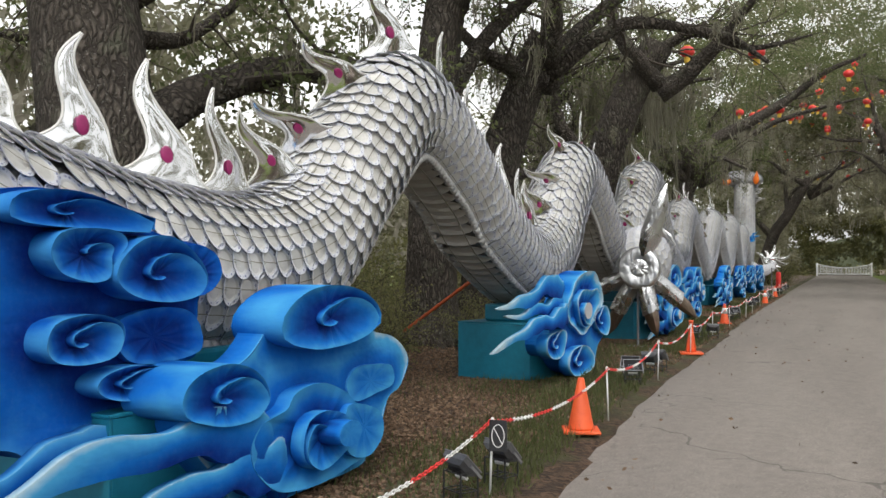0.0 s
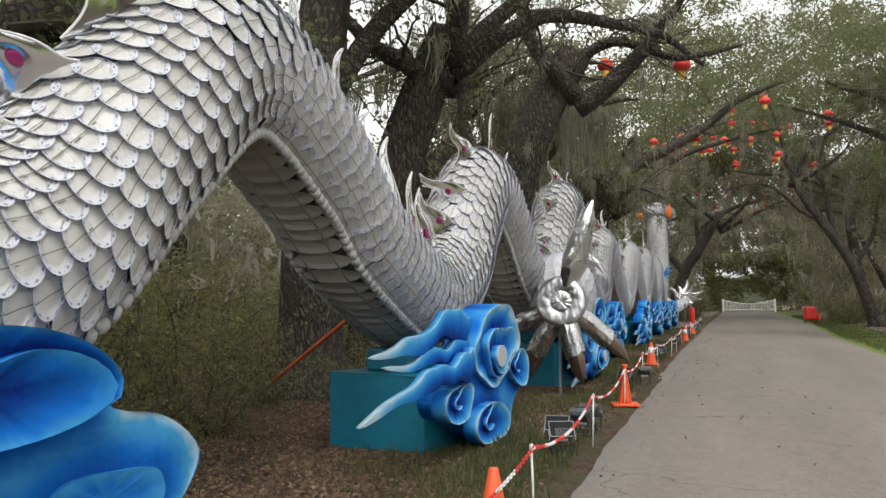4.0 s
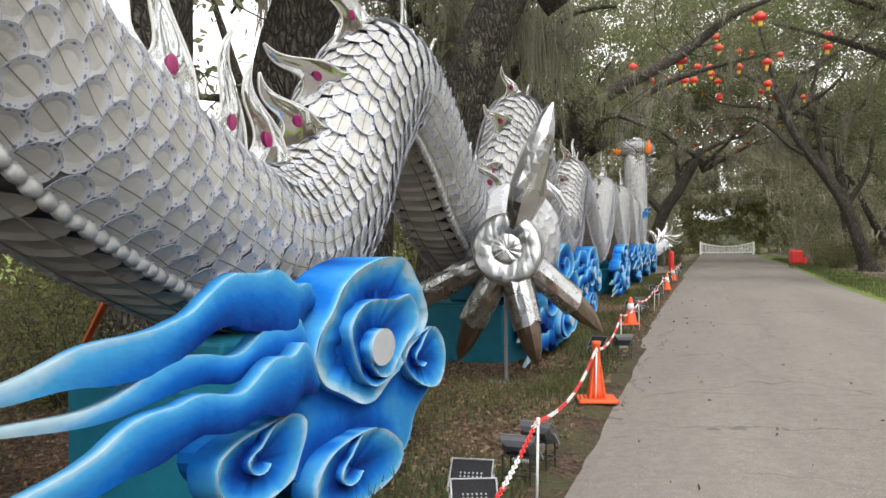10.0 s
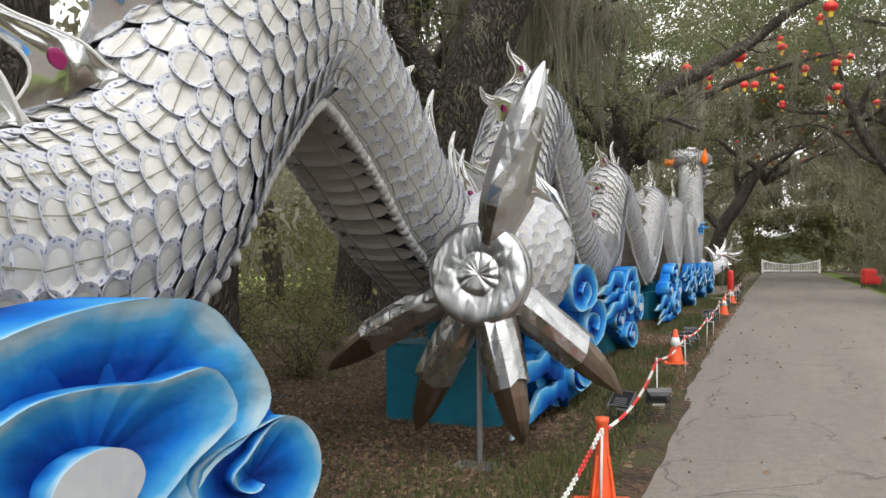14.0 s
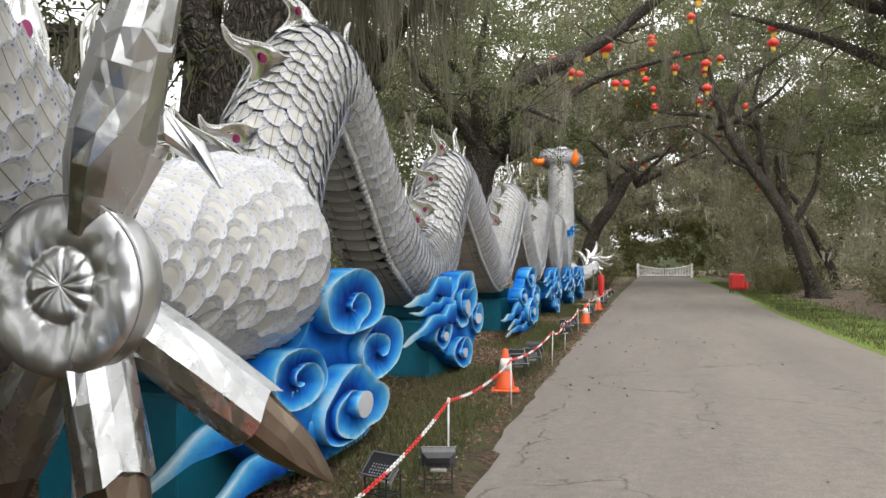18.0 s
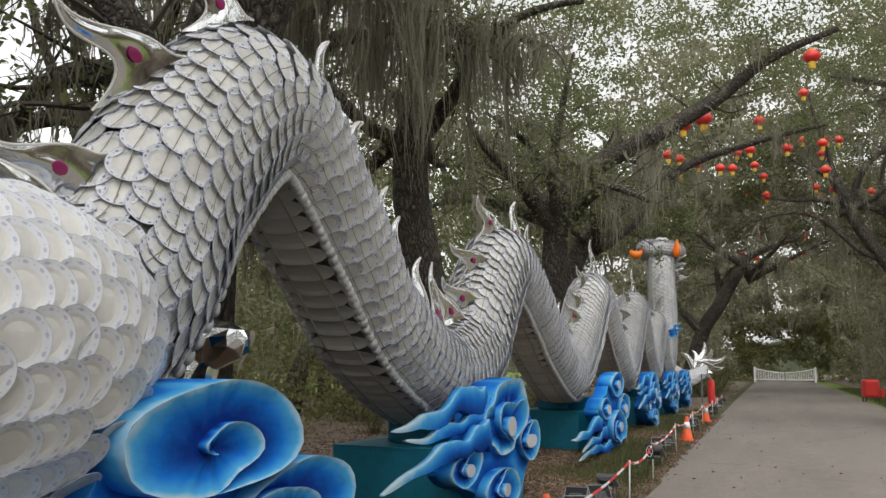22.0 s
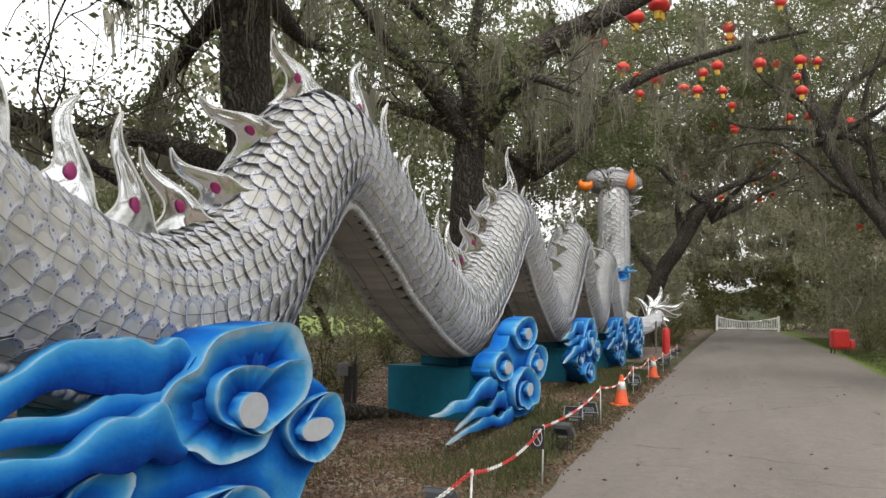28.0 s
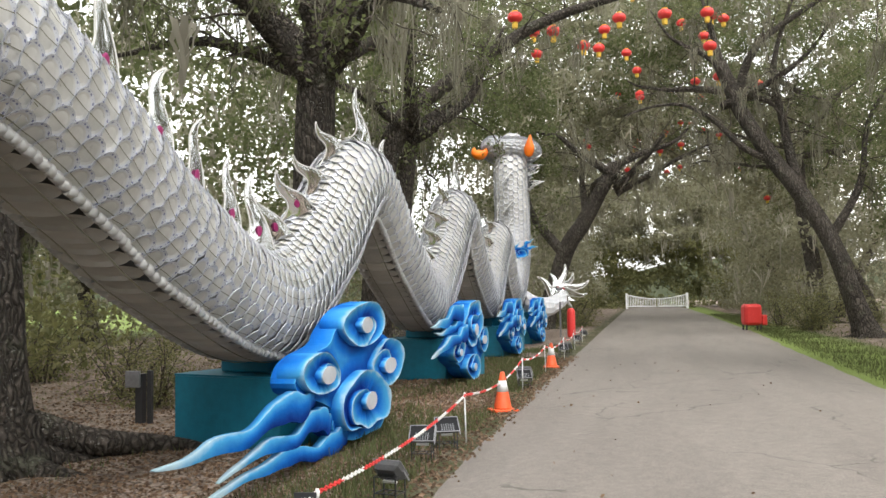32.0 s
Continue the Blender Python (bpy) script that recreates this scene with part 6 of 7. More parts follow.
traffic_cone(-1.05, 6.12, 0.50, False, 20)
traffic_cone(-1.58, 22.0, 0.52, True, 10)
traffic_cone(-1.52, 34.8, 0.52, True, 30)
traffic_cone(-1.6, 42.0, 0.52, True, 5)
ob = thing("delineator_post", "narrow orange delineator cone with a square foot, at the road edge", "cone", m=pose(-1.2, 13.8, 0, 0, 0, 15))
part("base", bm_mesh("base", box_bm(-0.19, -0.19, 0, 0.19, 0.19, 0.035, 0.012), ORANGE), ob)
v, f = lathe([(0.088, 0.03), (0.076, 0.12), (0.052, 0.28), (0.040, 0.40), (0.036, 0.54), (0.042, 0.55), (0.042, 0.58)])
part("cone_body", mesh_np("cone_body", v, f, ORANGE, smooth=True), ob)
for k in range(4):
    v, f = tube_np(np.array([(0.105 * math.cos(k * 1.571 + 0.78), 0.105 * math.sin(k * 1.571 + 0.78), 0.03), (0.048 * math.cos(k * 1.571 + 0.78), 0.048 * math.sin(k * 1.571 + 0.78), 0.34)]), 0.012, 6)
    part("rib", mesh_np("rib", v, f, ORANGE), ob)

STAKES = [(-0.95, 0.6), (-1.0, 3.65), (-0.98, 6.9), (-1.1, 10.2), (-1.2, 13.72), (-1.36, 17.9), (-1.34, 20.95), (-1.33, 25.0), (-1.37, 27.5), (-1.5, 32.2), (-1.6, 37.4), (-1.62, 41.0), (-1.55, 44.6), (-1.6, 48.5), (-1.65, 52.5)]
for sx, sy in STAKES:
    ob = thing("stake", "thin white plastic stake that holds the chain", "stake", "chain stakes", m=pose(sx, sy, -0.02, 1.5 * math.sin(sy * 3), 1.5 * math.cos(sy * 5), 0))
    v, f = lathe([(0.008, 0.0), (0.008, 0.52)], 10)
    part("stake_rod", mesh_np("stake_rod", v, f, WHITE, smooth=True), ob)
    v, f = lathe([(0.011, 0.50), (0.013, 0.51), (0.013, 0.535), (0.009, 0.545)], 10)
    part("cap", mesh_np("cap", v, f, WHITE, smooth=True), ob)

_a = np.linspace(0, 2 * np.pi, 8, endpoint=False)
_b = np.linspace(0, 2 * np.pi, 4, endpoint=False)
LV = np.array([[(0.010 * (1 + 0.42 * math.cos(q))) * math.cos(p) * 1.25, (0.026 + 0.0046 * math.cos(q)) * math.sin(p), 0.0045 * math.sin(q)] for p in _a for q in _b])
LF = np.array([[p * 4 + q, ((p + 1) % 8) * 4 + q, ((p + 1) % 8) * 4 + (q + 1) % 4, p * 4 + (q + 1) % 4] for p in range(8) for q in range(4)])
chain = thing("barrier_chain", "red and white plastic chain hung between thin stakes", "chain")
for (x0, y0), (x1, y1) in zip(STAKES, STAKES[1:]):
    t = np.linspace(0, 1, 60)
    sag = 0.10 + 0.03 * math.sin(y0 * 2)
    line = np.column_stack([x0 + (x1 - x0) * t, y0 + (y1 - y0) * t, 0.50 - sag * 4 * t * (1 - t)])
    pts, s = even(line, 0.040)
    tt, ss, nn = frames(pts)
    odd = (np.arange(len(pts)) % 2)[:, None]
    xx, zz = np.where(odd, ss, nn), np.where(odd, nn, -ss)
    poses = pose_np(pts, xx, tt, zz)
    for colour, mt in ((0, RED), (1, WHITE)):
        pick = ((s / 0.46).astype(int) % 2) == colour
        if pick.any():
            v, f, _u = spread(LV, [LF], poses[pick])
            part("chain_length", mesh_np("chain_length", v, f, mt, smooth=True), chain, "red links" if mt is RED else "white links", kind="stuff")


# sign on a stake: a struck-out circle
def no_sign(x, y):
    ob = thing("notice_sign", "small dark sign with a white struck-out circle on a stake", "sign", m=pose(x, y, 0.50, 0, 0, 8))
    part("board", bm_mesh("board", box_bm(-0.06, -0.006, -0.19, 0.06, 0.006, 0.02, 0.003), BLACK), ob)
    a = np.linspace(0, 2 * np.pi, 33)
    v, f = tube_np(np.column_stack([np.cos(a) * 0.042, 0 * a - 0.009, np.sin(a) * 0.075 - 0.085]), 0.0035, 5, cap=False)
    part("ring", mesh_np("ring", v, f, WHITE), ob)
    v, f = tube_np(np.array([(-0.028, -0.009, -0.032), (0.028, -0.009, -0.138)]), 0.0035, 5)
    part("bar", mesh_np("bar", v, f, WHITE), ob)


no_sign(-0.93, 3.62)
no_sign(-1.40, 27.42)


# ---- floodlights on wire stands ----
def floodlight(x, y, turn=0.0, tilt=46.0, h=0.24):
    ob = thing("floodlight", "black LED floodlight tilted up on a low wire stand", "floodlight", "floodlights", m=pose(x, y, 0, 0, 0, turn))
    wire_stand(ob, h)
    hm = pose(0, 0, h + 0.055, -90 + tilt, 0, 0)
    v = np.array([(px * k, py, pz * k) for py, k in ((-0.035, 1.0), (0.012, 0.96), (0.05, 0.66)) for px, pz in ((-0.15, -0.11), (0.15, -0.11), (0.15, 0.11), (-0.15, 0.11))])
    q = np.array([[a * 4 + i, a * 4 + (i + 1) % 4, (a + 1) * 4 + (i + 1) % 4, (a + 1) * 4 + i] for a in range(2) for i in range(4)] + [[3, 2, 1, 0], [8, 9, 10, 11]])
    body = part("housing", mesh_np("housing", v, q, HOUSING_GREY), ob, m=hm)
    for k in range(9):
        part("cooling_rib", bm_mesh("cooling_rib", box_bm(-0.088 + k * 0.022, 0.048, -0.065, -0.083 + k * 0.022, 0.070, 0.03, 0), BLACK), body)
    part("lens_plate", bm_mesh("lens_plate", box_bm(-0.146, -0.0375, -0.106, 0.146, -0.0352, 0.106, bevel=0), HOUSING), body, "dark recessed lens plate")
    part("driver_box", bm_mesh("driver_box", box_bm(-0.075, 0.052, -0.10, 0.075, 0.082, -0.066, 0.004), COLLAR), body, "pale label on the driver box")
    for bx in ((-0.157, -0.042, -0.117, -0.147, -0.034, 0.117), (0.147, -0.042, -0.117, 0.157, -0.034, 0.117), (-0.147, -0.042, -0.117, 0.147, -0.034, -0.107), (-0.147, -0.042, 0.107, 0.147, -0.034, 0.117)):
        part("bezel_bar", bm_mesh("bezel_bar", box_bm(*bx, bevel=0), GREYM), body, "pale grey bezel")
    for hand in (-1, 1):
        part("yoke", bm_mesh("yoke", box_bm(hand * 0.16 - 0.006, -0.012, -0.14, hand * 0.16 + 0.006, 0.012, 0.015, 0), GREYM), body)
    bm = bmesh.new()
    for a in range(6):
        for c in range(4):
            bmesh.ops.create_uvsphere(bm, u_segments=6, v_segments=4, radius=0.0085, matrix=Matrix.Translation((-0.075 + a * 0.030, -0.0385, -0.085 + c * 0.028)) @ Matrix.Diagonal((1, 0.5, 1, 1)))
    part("led_grid", bm_mesh("led_grid", bm, LED), body, "grid of pale LED lenses", kind="stuff")
    return ob


def wire_stand(ob, h):
    for a in (-0.12, 0.12):
        for b in (-0.09, 0.09):
            part("leg", bm_mesh("leg", box_bm(a - 0.006, b - 0.006, 0, a + 0.006, b + 0.006, h, bevel=0), BLACK), ob)
    for z in (h * 0.35, h):
        for b in (-0.09, 0.09):
            part("rail", bm_mesh("rail", box_bm(-0.12, b - 0.005, z - 0.005, 0.12, b + 0.005, z + 0.005, bevel=0), BLACK), ob)
        for a in (-0.12, -0.04, 0.04, 0.12):
            part("cross_wire", bm_mesh("cross_wire", box_bm(a - 0.005, -0.09, z - 0.0045, a + 0.005, 0.09, z + 0.0045, bevel=0), BLACK), ob)


first_light = floodlight(-1.3, 9.55, 20)
first_light.scale = (0.78, 0.78, 0.78)
for lx, ly, rot in ((-1.15, 3.5, 150), (-1.05, 4.0, 160), (-1.42, 9.95, 5), (-1.30, 10.7, 170), (-1.27, 11.15, 165), (-1.54, 16.76, -25), (-1.25, 17.11, 195), (-1.62, 23.4, 20), (-1.75, 24.05, 0), (-1.55, 24.3, 30), (-1.65, 25.4, 170), (-1.55, 29.5, 165),
                    (-1.72, 31.2, 5), (-1.62, 31.8, 25), (-1.6, 37.6, 20), (-1.68, 38.3, 170), (-1.63, 45.2, 20), (-1.6, 46.0, 160), (-1.65, 50.2, 20), (-1.7, 54.0, 160)):
    copy_thing(first_light, pose(lx, ly, 0, 0, 0, rot)).scale = (0.78, 0.78, 0.78)

# low electric post behind the dragon
ob = thing("power_pedestal", "dark power pedestal with a grey socket box behind the dragon", "power post", m=pose(-5.85, 33.1, 0))
part("post", bm_mesh("post", box_bm(-0.05, -0.05, 0, 0.05, 0.05, 0.62, 0.006), BLACK), ob)
part("second_post", bm_mesh("second_post", box_bm(0.10, -0.03, 0, 0.16, 0.03, 0.66, 0.006), BLACK), ob)
part("socket_box", bm_mesh("socket_box", box_bm(-0.17, -0.09, 0.45, 0.03, -0.052, 0.66, 0.01), GREYM), ob, "grey weatherproof socket box")

# red casks beside the road
ob = thing("red_box", "bright red box sculpture on short legs at the verge", "box", m=pose(4.7, 61.3, 0, 0, 0, 12))
part("box_body", bm_mesh("box_body", box_bm(-0.42, -0.3, 0.2, 0.30, 0.3, 1.06, 0.12), RED), ob)
part("box_lid", bm_mesh("box_lid", box_bm(0.30, -0.24, 0.2, 0.52, 0.24, 0.62, 0.06), RED), ob)
for a in (-0.34, 0.24):
    for b in (-0.22, 0.22):
        part("leg", bm_mesh("leg", box_bm(a - 0.03, b - 0.03, 0, a + 0.03, b + 0.03, 0.22, 0.005), BLACK), ob)
ob = thing("red_bollard", "red rounded bollard with a grey door beside the paw", "bollard", m=pose(-2.25, 55.6, 0))
v, f = lathe([(0.13, 0.0), (0.15, 0.1), (0.15, 0.90), (0.12, 1.02), (0.05, 1.06)], 18)
part("drum", mesh_np("drum", v, f, RED, smooth=True), ob)
part("pole", bm_mesh("pole", box_bm(-0.42, -0.03, 0, -0.36, 0.03, 1.3, 0.005), GREYM), ob)

# white gate at the end of the drive
gate = thing("drive_gate", "white two-leaf timber gate with dipped top rail across the drive", "gate", m=pose(1.65, 117.5, 0))
for hand in (-1, 1):
    bm = bmesh.new()
    box_bm(hand * 3.05 - 0.11, -0.11, 0, hand * 3.05 + 0.11, 0.11, 1.62, 0.01, bm)
    part("gate_post", bm_mesh("gate_post", bm, WHITE), gate)
    leaf = part("gate_leaf", bm_mesh("gate_leaf", box_bm(min(0.04 * hand, 2.93 * hand), -0.03, 0.20, max(0.04 * hand, 2.93 * hand), 0.03, 0.32, 0.005), WHITE), gate)
    for k in range(17):
        px = hand * (0.12 + k * 0.17)
        top = 0.98 + 0.42 * (k / 16) ** 1.8
        part("picket", bm_mesh("picket", box_bm(px - 0.035, -0.02, 0.321, px + 0.035, 0.02, top, 0.004), WHITE), leaf)
    xs = np.linspace(0.04, 2.93, 14) * hand
    line = np.column_stack([xs, 0 * xs, 1.02 + 0.42 * (np.linspace(0, 1, 14)) ** 1.8])
    v, f = tube_np(line, 0.055, 6)
    part("top_rail", mesh_np("top_rail", v, f, WHITE), leaf)


# ---- red paper lanterns ----
def lantern(x, y, z, size=0.21):
    ob = thing("paper_lantern", "red paper lantern with yellow fringe hung from an oak limb", "lantern", "paper lanterns", m=pose(x, y, z))
    ang = np.linspace(0, 2 * np.pi, 24, endpoint=False)
    ph = np.linspace(-1.2, 1.2, 9)
    vs = np.concatenate([np.column_stack([np.cos(ang) * size * math.cos(p) * (1 + 0.035 * np.cos(ang * 12)), np.sin(ang) * size * math.cos(p) * (1 + 0.035 * np.cos(ang * 12)), np.full(24, size * 0.78 * math.sin(p))]) for p in ph])
    i = np.arange(24)
    k = (i + 1) % 24
    f = np.concatenate([np.stack([b * 24 + i, b * 24 + k, (b + 1) * 24 + k, (b + 1) * 24 + i], 1) for b in range(8)])
    part("paper_body", mesh_np("paper_body", vs, [f, np.array([i[::-1], 8 * 24 + i])], RED, smooth=True), ob)
    v, f = lathe([(size * 0.42, size * 0.70), (size * 0.42, size * 0.86)], 14)
    part("top_ring", mesh_np("top_ring", v, f, YELLOW), ob)
    v, f = lathe([(size * 0.36, -size * 1.5), (size * 0.40, -size * 1.2), (size * 0.42, -size * 0.72)], 14)
    part("fringe", mesh_np("fringe", v, f, YELLOW), ob, "yellow paper fringe")
    v, f = tube_np(np.array([(0, 0, size * 0.85), (0.02, 0, size * 0.85 + 1.1)]), 0.006, 4)
    part("cord", mesh_np("cord", v, f, BLACK), ob)
    return ob


LANTERNS = [(-0.8, 22.4, 7.05), (-2.8, 23.9, 7.6), (-1.17, 38.95, 8.33), (-2.6, 39.3, 7.7), (-1.79, 39.6, 8.35), (-3.2, 42.6, 8.8), (-3.0, 47.5, 9.4), (-2.0, 48.3, 9.15), (-3.0, 51.9, 10.24),
            (-1.41, 52.85, 9.94), (-0.77, 54.4, 10.9), (-0.17, 50.6, 10.1), (0.24, 47.5, 10.4), (1.4, 57.4, 12.2), (2.99, 55.9, 11.55), (2.75, 62.0, 10.6), (3.22, 56.3, 9.4), (3.55, 57.4, 11.86),
            (0.31, 63.8, 11.7), (1.52, 37.4, 9.25), (1.94, 52.0, 12.61), (0.22, 57.0, 13.0), (-3.24, 55.0, 10.37), (1.16, 74.0, 10.54), (5.05, 60.0, 9.86), (0.42, 66.0, 10.94), (7.63, 78.0, 7.09),
            (-1.15, 38.0, 8.05), (-0.96, 54.0, 10.14), (0.41, 66.0, 11.11), (2.15, 60.0, 12.59), (2.61, 52.0, 9.39), (1.18, 50.0, 9.92), (2.86, 58.0, 11.42), (4.4, 44.0, 9.87), (4.63, 46.0, 9.82),
            (2.56, 52.0, 10.48), (-0.09, 60.0, 11.52)]
first_lantern = lantern(*LANTERNS[0])
for q in LANTERNS[1:]:
    copy_thing(first_lantern, pose(*q, 0, 0, (q[1] * 37) % 90))
FAR_LANTERNS = [(-0.69, 70.0, 12.05), (2.26, 77.0, 13.69), (3.62, 72.0, 12.06), (2.96, 79.0, 13.1), (2.62, 74.0, 11.12), (3.55, 81.0, 12.3), (3.91, 76.0, 10.99), (4.41, 71.0, 9.81), (2.15, 78.0, 11.57),
                (1.75, 73.0, 10.43), (0.25, 80.0, 11.25), (-0.03, 75.0, 9.96), (2.43, 70.0, 9.22), (2.2, 77.0, 10.08), (1.41, 72.0, 9.24), (2.72, 79.0, 9.31), (1.8, 74.0, 8.37), (6.52, 81.0, 9.35),
                (-2.86, 76.0, 10.72), (-2.35, 71.0, 9.52), (-1.21, 75.0, 8.9), (-0.3, 70.0, 8.03), (4.76, 72.0, 12.19)]
for q in FAR_LANTERNS:
    copy_thing(first_lantern, pose(*q, 0, 0, (q[1] * 37) % 90)).scale = (0.8, 0.8, 0.8)

# ---- live oaks with hanging moss ----
def avenue(p):
    """True for points in the open space over the drive where the lanterns hang."""
    top = np.interp(p[:, 1], [14, 24, 40, 50, 58, 66, 72, 82], [6.8, 7.4, 8.8, 10.3, 11.2, 10.4, 9.6, 9.0])
    return (p[:, 0] > -3.0) & (p[:, 0] < 5.6) & (p[:, 1] > 14) & (p[:, 1] < 90) & (p[:, 2] < top)


def branch_line(start, direction, length, g, droop=0.0, wander=0.35, step=0.3, floor=1.2):
    n = max(4, int(length / step))
    p = np.array(start, float)
    d = np.array(direction, float)
    d /= np.linalg.norm(d)
    out = [p.copy()]
    for k in range(n):
        d = d + g.normal(0, wander, 3) * 0.42 + np.array([0, 0, -droop])
        d /= np.linalg.norm(d)
        p = p + d * length / n
        p[2] = max(p[2], floor)
        out.append(p.copy())
    return np.array(out)


def moss_strands(anchors, g, length=(0.5, 1.8), per=26, width=0.012, wide=0.15):
    """Drapes of hanging moss: bundles of thin bent ribbons, longest in the middle of each bundle."""
    anchors = np.asarray(anchors)
    n = len(anchors) * per
    off = g.normal(0, 1, (n, 2))
    size = np.repeat(g.uniform(0.35, 1.25, len(anchors)), per)
    base = np.repeat(anchors, per, 0)
    base[:, :2] += off * (wide * size)[:, None]
    base[:, 2] += g.normal(0, 0.06, n)
    full = np.repeat(g.uniform(*length, len(anchors)), per) * size
    ln = full * np.exp(-0.55 * (off**2).sum(1)) * g.uniform(0.45, 1.1, n)
    ln = np.minimum(ln, np.maximum(base[:, 2] - 0.6, 0.12))
    a = g.uniform(0, np.pi, n)
    w = np.stack([np.cos(a), np.sin(a), 0 * a], 1) * (width * g.uniform(0.5, 1.6, n))[:, None]
    wander = np.zeros((n, 2))
    lean = np.repeat(g.normal(0, 0.07, (len(anchors), 2)), per, 0)
    vs = []
    rows = ((0.0, 0.6), (0.22, 1.0), (0.45, 0.85), (0.7, 0.7), (1.0, 0.1))
    for t, wd in rows:
        c = base.copy()
        c[:, 2] -= ln * t
        c[:, :2] += wander - off * (wide * 0.75 * size * t)[:, None] + lean * (ln * t * t)[:, None]
        wander = wander + g.normal(0, 0.045, (n, 2))
        vs += [c - w * wd, c + w * wd]
    v = np.stack(vs, 1).reshape(-1, 3)
    o = (np.arange(n) * 10)[:, None]
    f = np.concatenate([o + np.array([[2 * k, 2 * k + 1, 2 * k + 3, 2 * k + 2]]) for k in range(4)])
    return v, f


def oak(name, label, trunk, radius, limbs=(), seed=0, leaves=14000, moss=260, crown=(3.0, 5.0), spread_r=1.0, leaf_size=0.085, roots=True, sub=4, moss_len=(0.5, 1.8), up=0.25, category="tree", auto=5, fill=(), per=34, moss_x=99.0, drapes=(), long_roots=()):
    """trunk and limbs are lists of points; smaller branches, leaves and moss grow from the limbs."""
    g = np.random.default_rng(seed)
    ob = thing(name, label, category, "live oaks", m=pose(*trunk[0][:2], 0))
    base = np.array([trunk[0][0], trunk[0][1], 0.0])
    line = catmull(trunk, 0.28)
    t = np.linspace(0, 1, len(line))
    r = radius * (1 - 0.30 * t) * (1 + 0.75 * np.exp(-np.maximum(line[:, 2], 0) / 0.35))
    v, f = tube_np(line, r, 16, 0.10, seed)
    tr = part("trunk", mesh_np("trunk", v - base, f, BARK, smooth=True), ob)
    if roots:
        for k in range(6):
            a = k * 1.047 + g.uniform(-0.3, 0.3)
            d = np.array([math.cos(a), math.sin(a), 0])
            ln = radius * g.uniform(2.4, 4.5)
            pts = [line[0] + d * radius * 0.6 + (0, 0, 0.25), line[0] + d * (radius * 0.6 + ln * 0.35) + (0, 0, 0.05), line[0] + d * (radius + ln) + (0, 0, -0.12)]
            pl = catmull(pts, 0.15)
            v, f = tube_np(pl, np.linspace(radius * 0.42, radius * 0.10, len(pl)), 8, 0.1, seed + k)
            part("root", mesh_np("root", v - base, f, BARK, smooth=True), tr)
    for k, pts in enumerate(long_roots):
        pl = catmull(pts, 0.15)
        v, f = tube_np(pl, np.linspace(radius * 0.40, radius * 0.09, len(pl)), 9, 0.12, seed + 30 + k)
        part("root", mesh_np("root", v - base, f, BARK, smooth=True), tr)
    grown = []
    for k in range(auto):
        a = 2 * math.pi * k / max(auto, 1) + g.uniform(-0.4, 0.4)
        d = np.array([math.cos(a), math.sin(a), up + g.uniform(-0.1, 0.35)])
        grown.append((branch_line(line[-1] - (0, 0, g.uniform(0, 0.25) * (line[-1][2] - 2)), d, g.uniform(*crown), g, 0.0, 0.3), radius * g.uniform(0.32, 0.5)))
    for pts, rr in limbs:
        grown.append((catmull(pts, 0.28), rr))
    tips, twigs = [], []
    for n, (bl, rr) in enumerate(grown):
        tt = np.linspace(0, 1, len(bl))
        v, f = tube_np(bl, rr * (1 - 0.78 * tt), 9, 0.10, seed + n)
        part("limb", mesh_np("limb", v - base, f, LIMB, smooth=True), ob)
        for q in range(sub * 3):
            at = g.uniform(0.25, 1.0)
            p = bl[int(at * (len(bl) - 1))]
            d = g.normal(0, 1, 3) * (1, 1, 0.55) + (0, 0, 0.3)
            ln = g.uniform(0.8, 2.6) * spread_r
            sb = branch_line(p, d, ln, g, 0.02, 0.45, 0.22)
            twigs.append(tube_np(sb, np.linspace(max(0.012, rr * 0.24 * (1.1 - at)), 0.006, len(sb)), 4, cap=False))
            tips.append(sb[len(sb) // 3:])
            for w in range(2):
                s2 = branch_line(sb[g.integers(1, len(sb))], g.normal(0, 1, 3) * (1, 1, 0.6), g.uniform(0.4, 1.1) * spread_r, g, 0.03, 0.5, 0.28)
                twigs.append(tube_np(s2, np.linspace(0.012, 0.004, len(s2)), 3, cap=False))
                tips.append(s2)
        tips.append(bl[len(bl) // 2:])
    if twigs:
        v, f = join_np(twigs)
        part("twig", mesh_np("twig", v - base, f, TWIG), ob, "thin bare twigs", kind="stuff")
    pts = np.concatenate(tips)
    if leaves:
        p = pts[g.integers(0, len(pts), leaves // 9)]
        p = np.repeat(p, 9, 0) + g.normal(0, 0.16 * spread_r, (len(p) * 9, 3))
        for c, rad, cnt in fill:
            k = 200
            d = g.normal(0, 1, (cnt // k, 3))
            d *= (g.uniform(0, 1, (len(d), 1)) ** (1 / 3)) / np.linalg.norm(d, axis=1, keepdims=True)
            q = np.array(c) + d * np.array(rad)
            q = np.repeat(q, k, 0) + g.normal(0, 1, (len(q) * k, 3)) * (0.46, 0.46, 0.24)
            p = np.concatenate([p, q])
        v, f = leaf_quads(p[~avenue(p)], leaf_size, g)
        part("crown", mesh_np("crown", v - base, f, LEAF), ob, "small dark green leaves", kind="stuff")
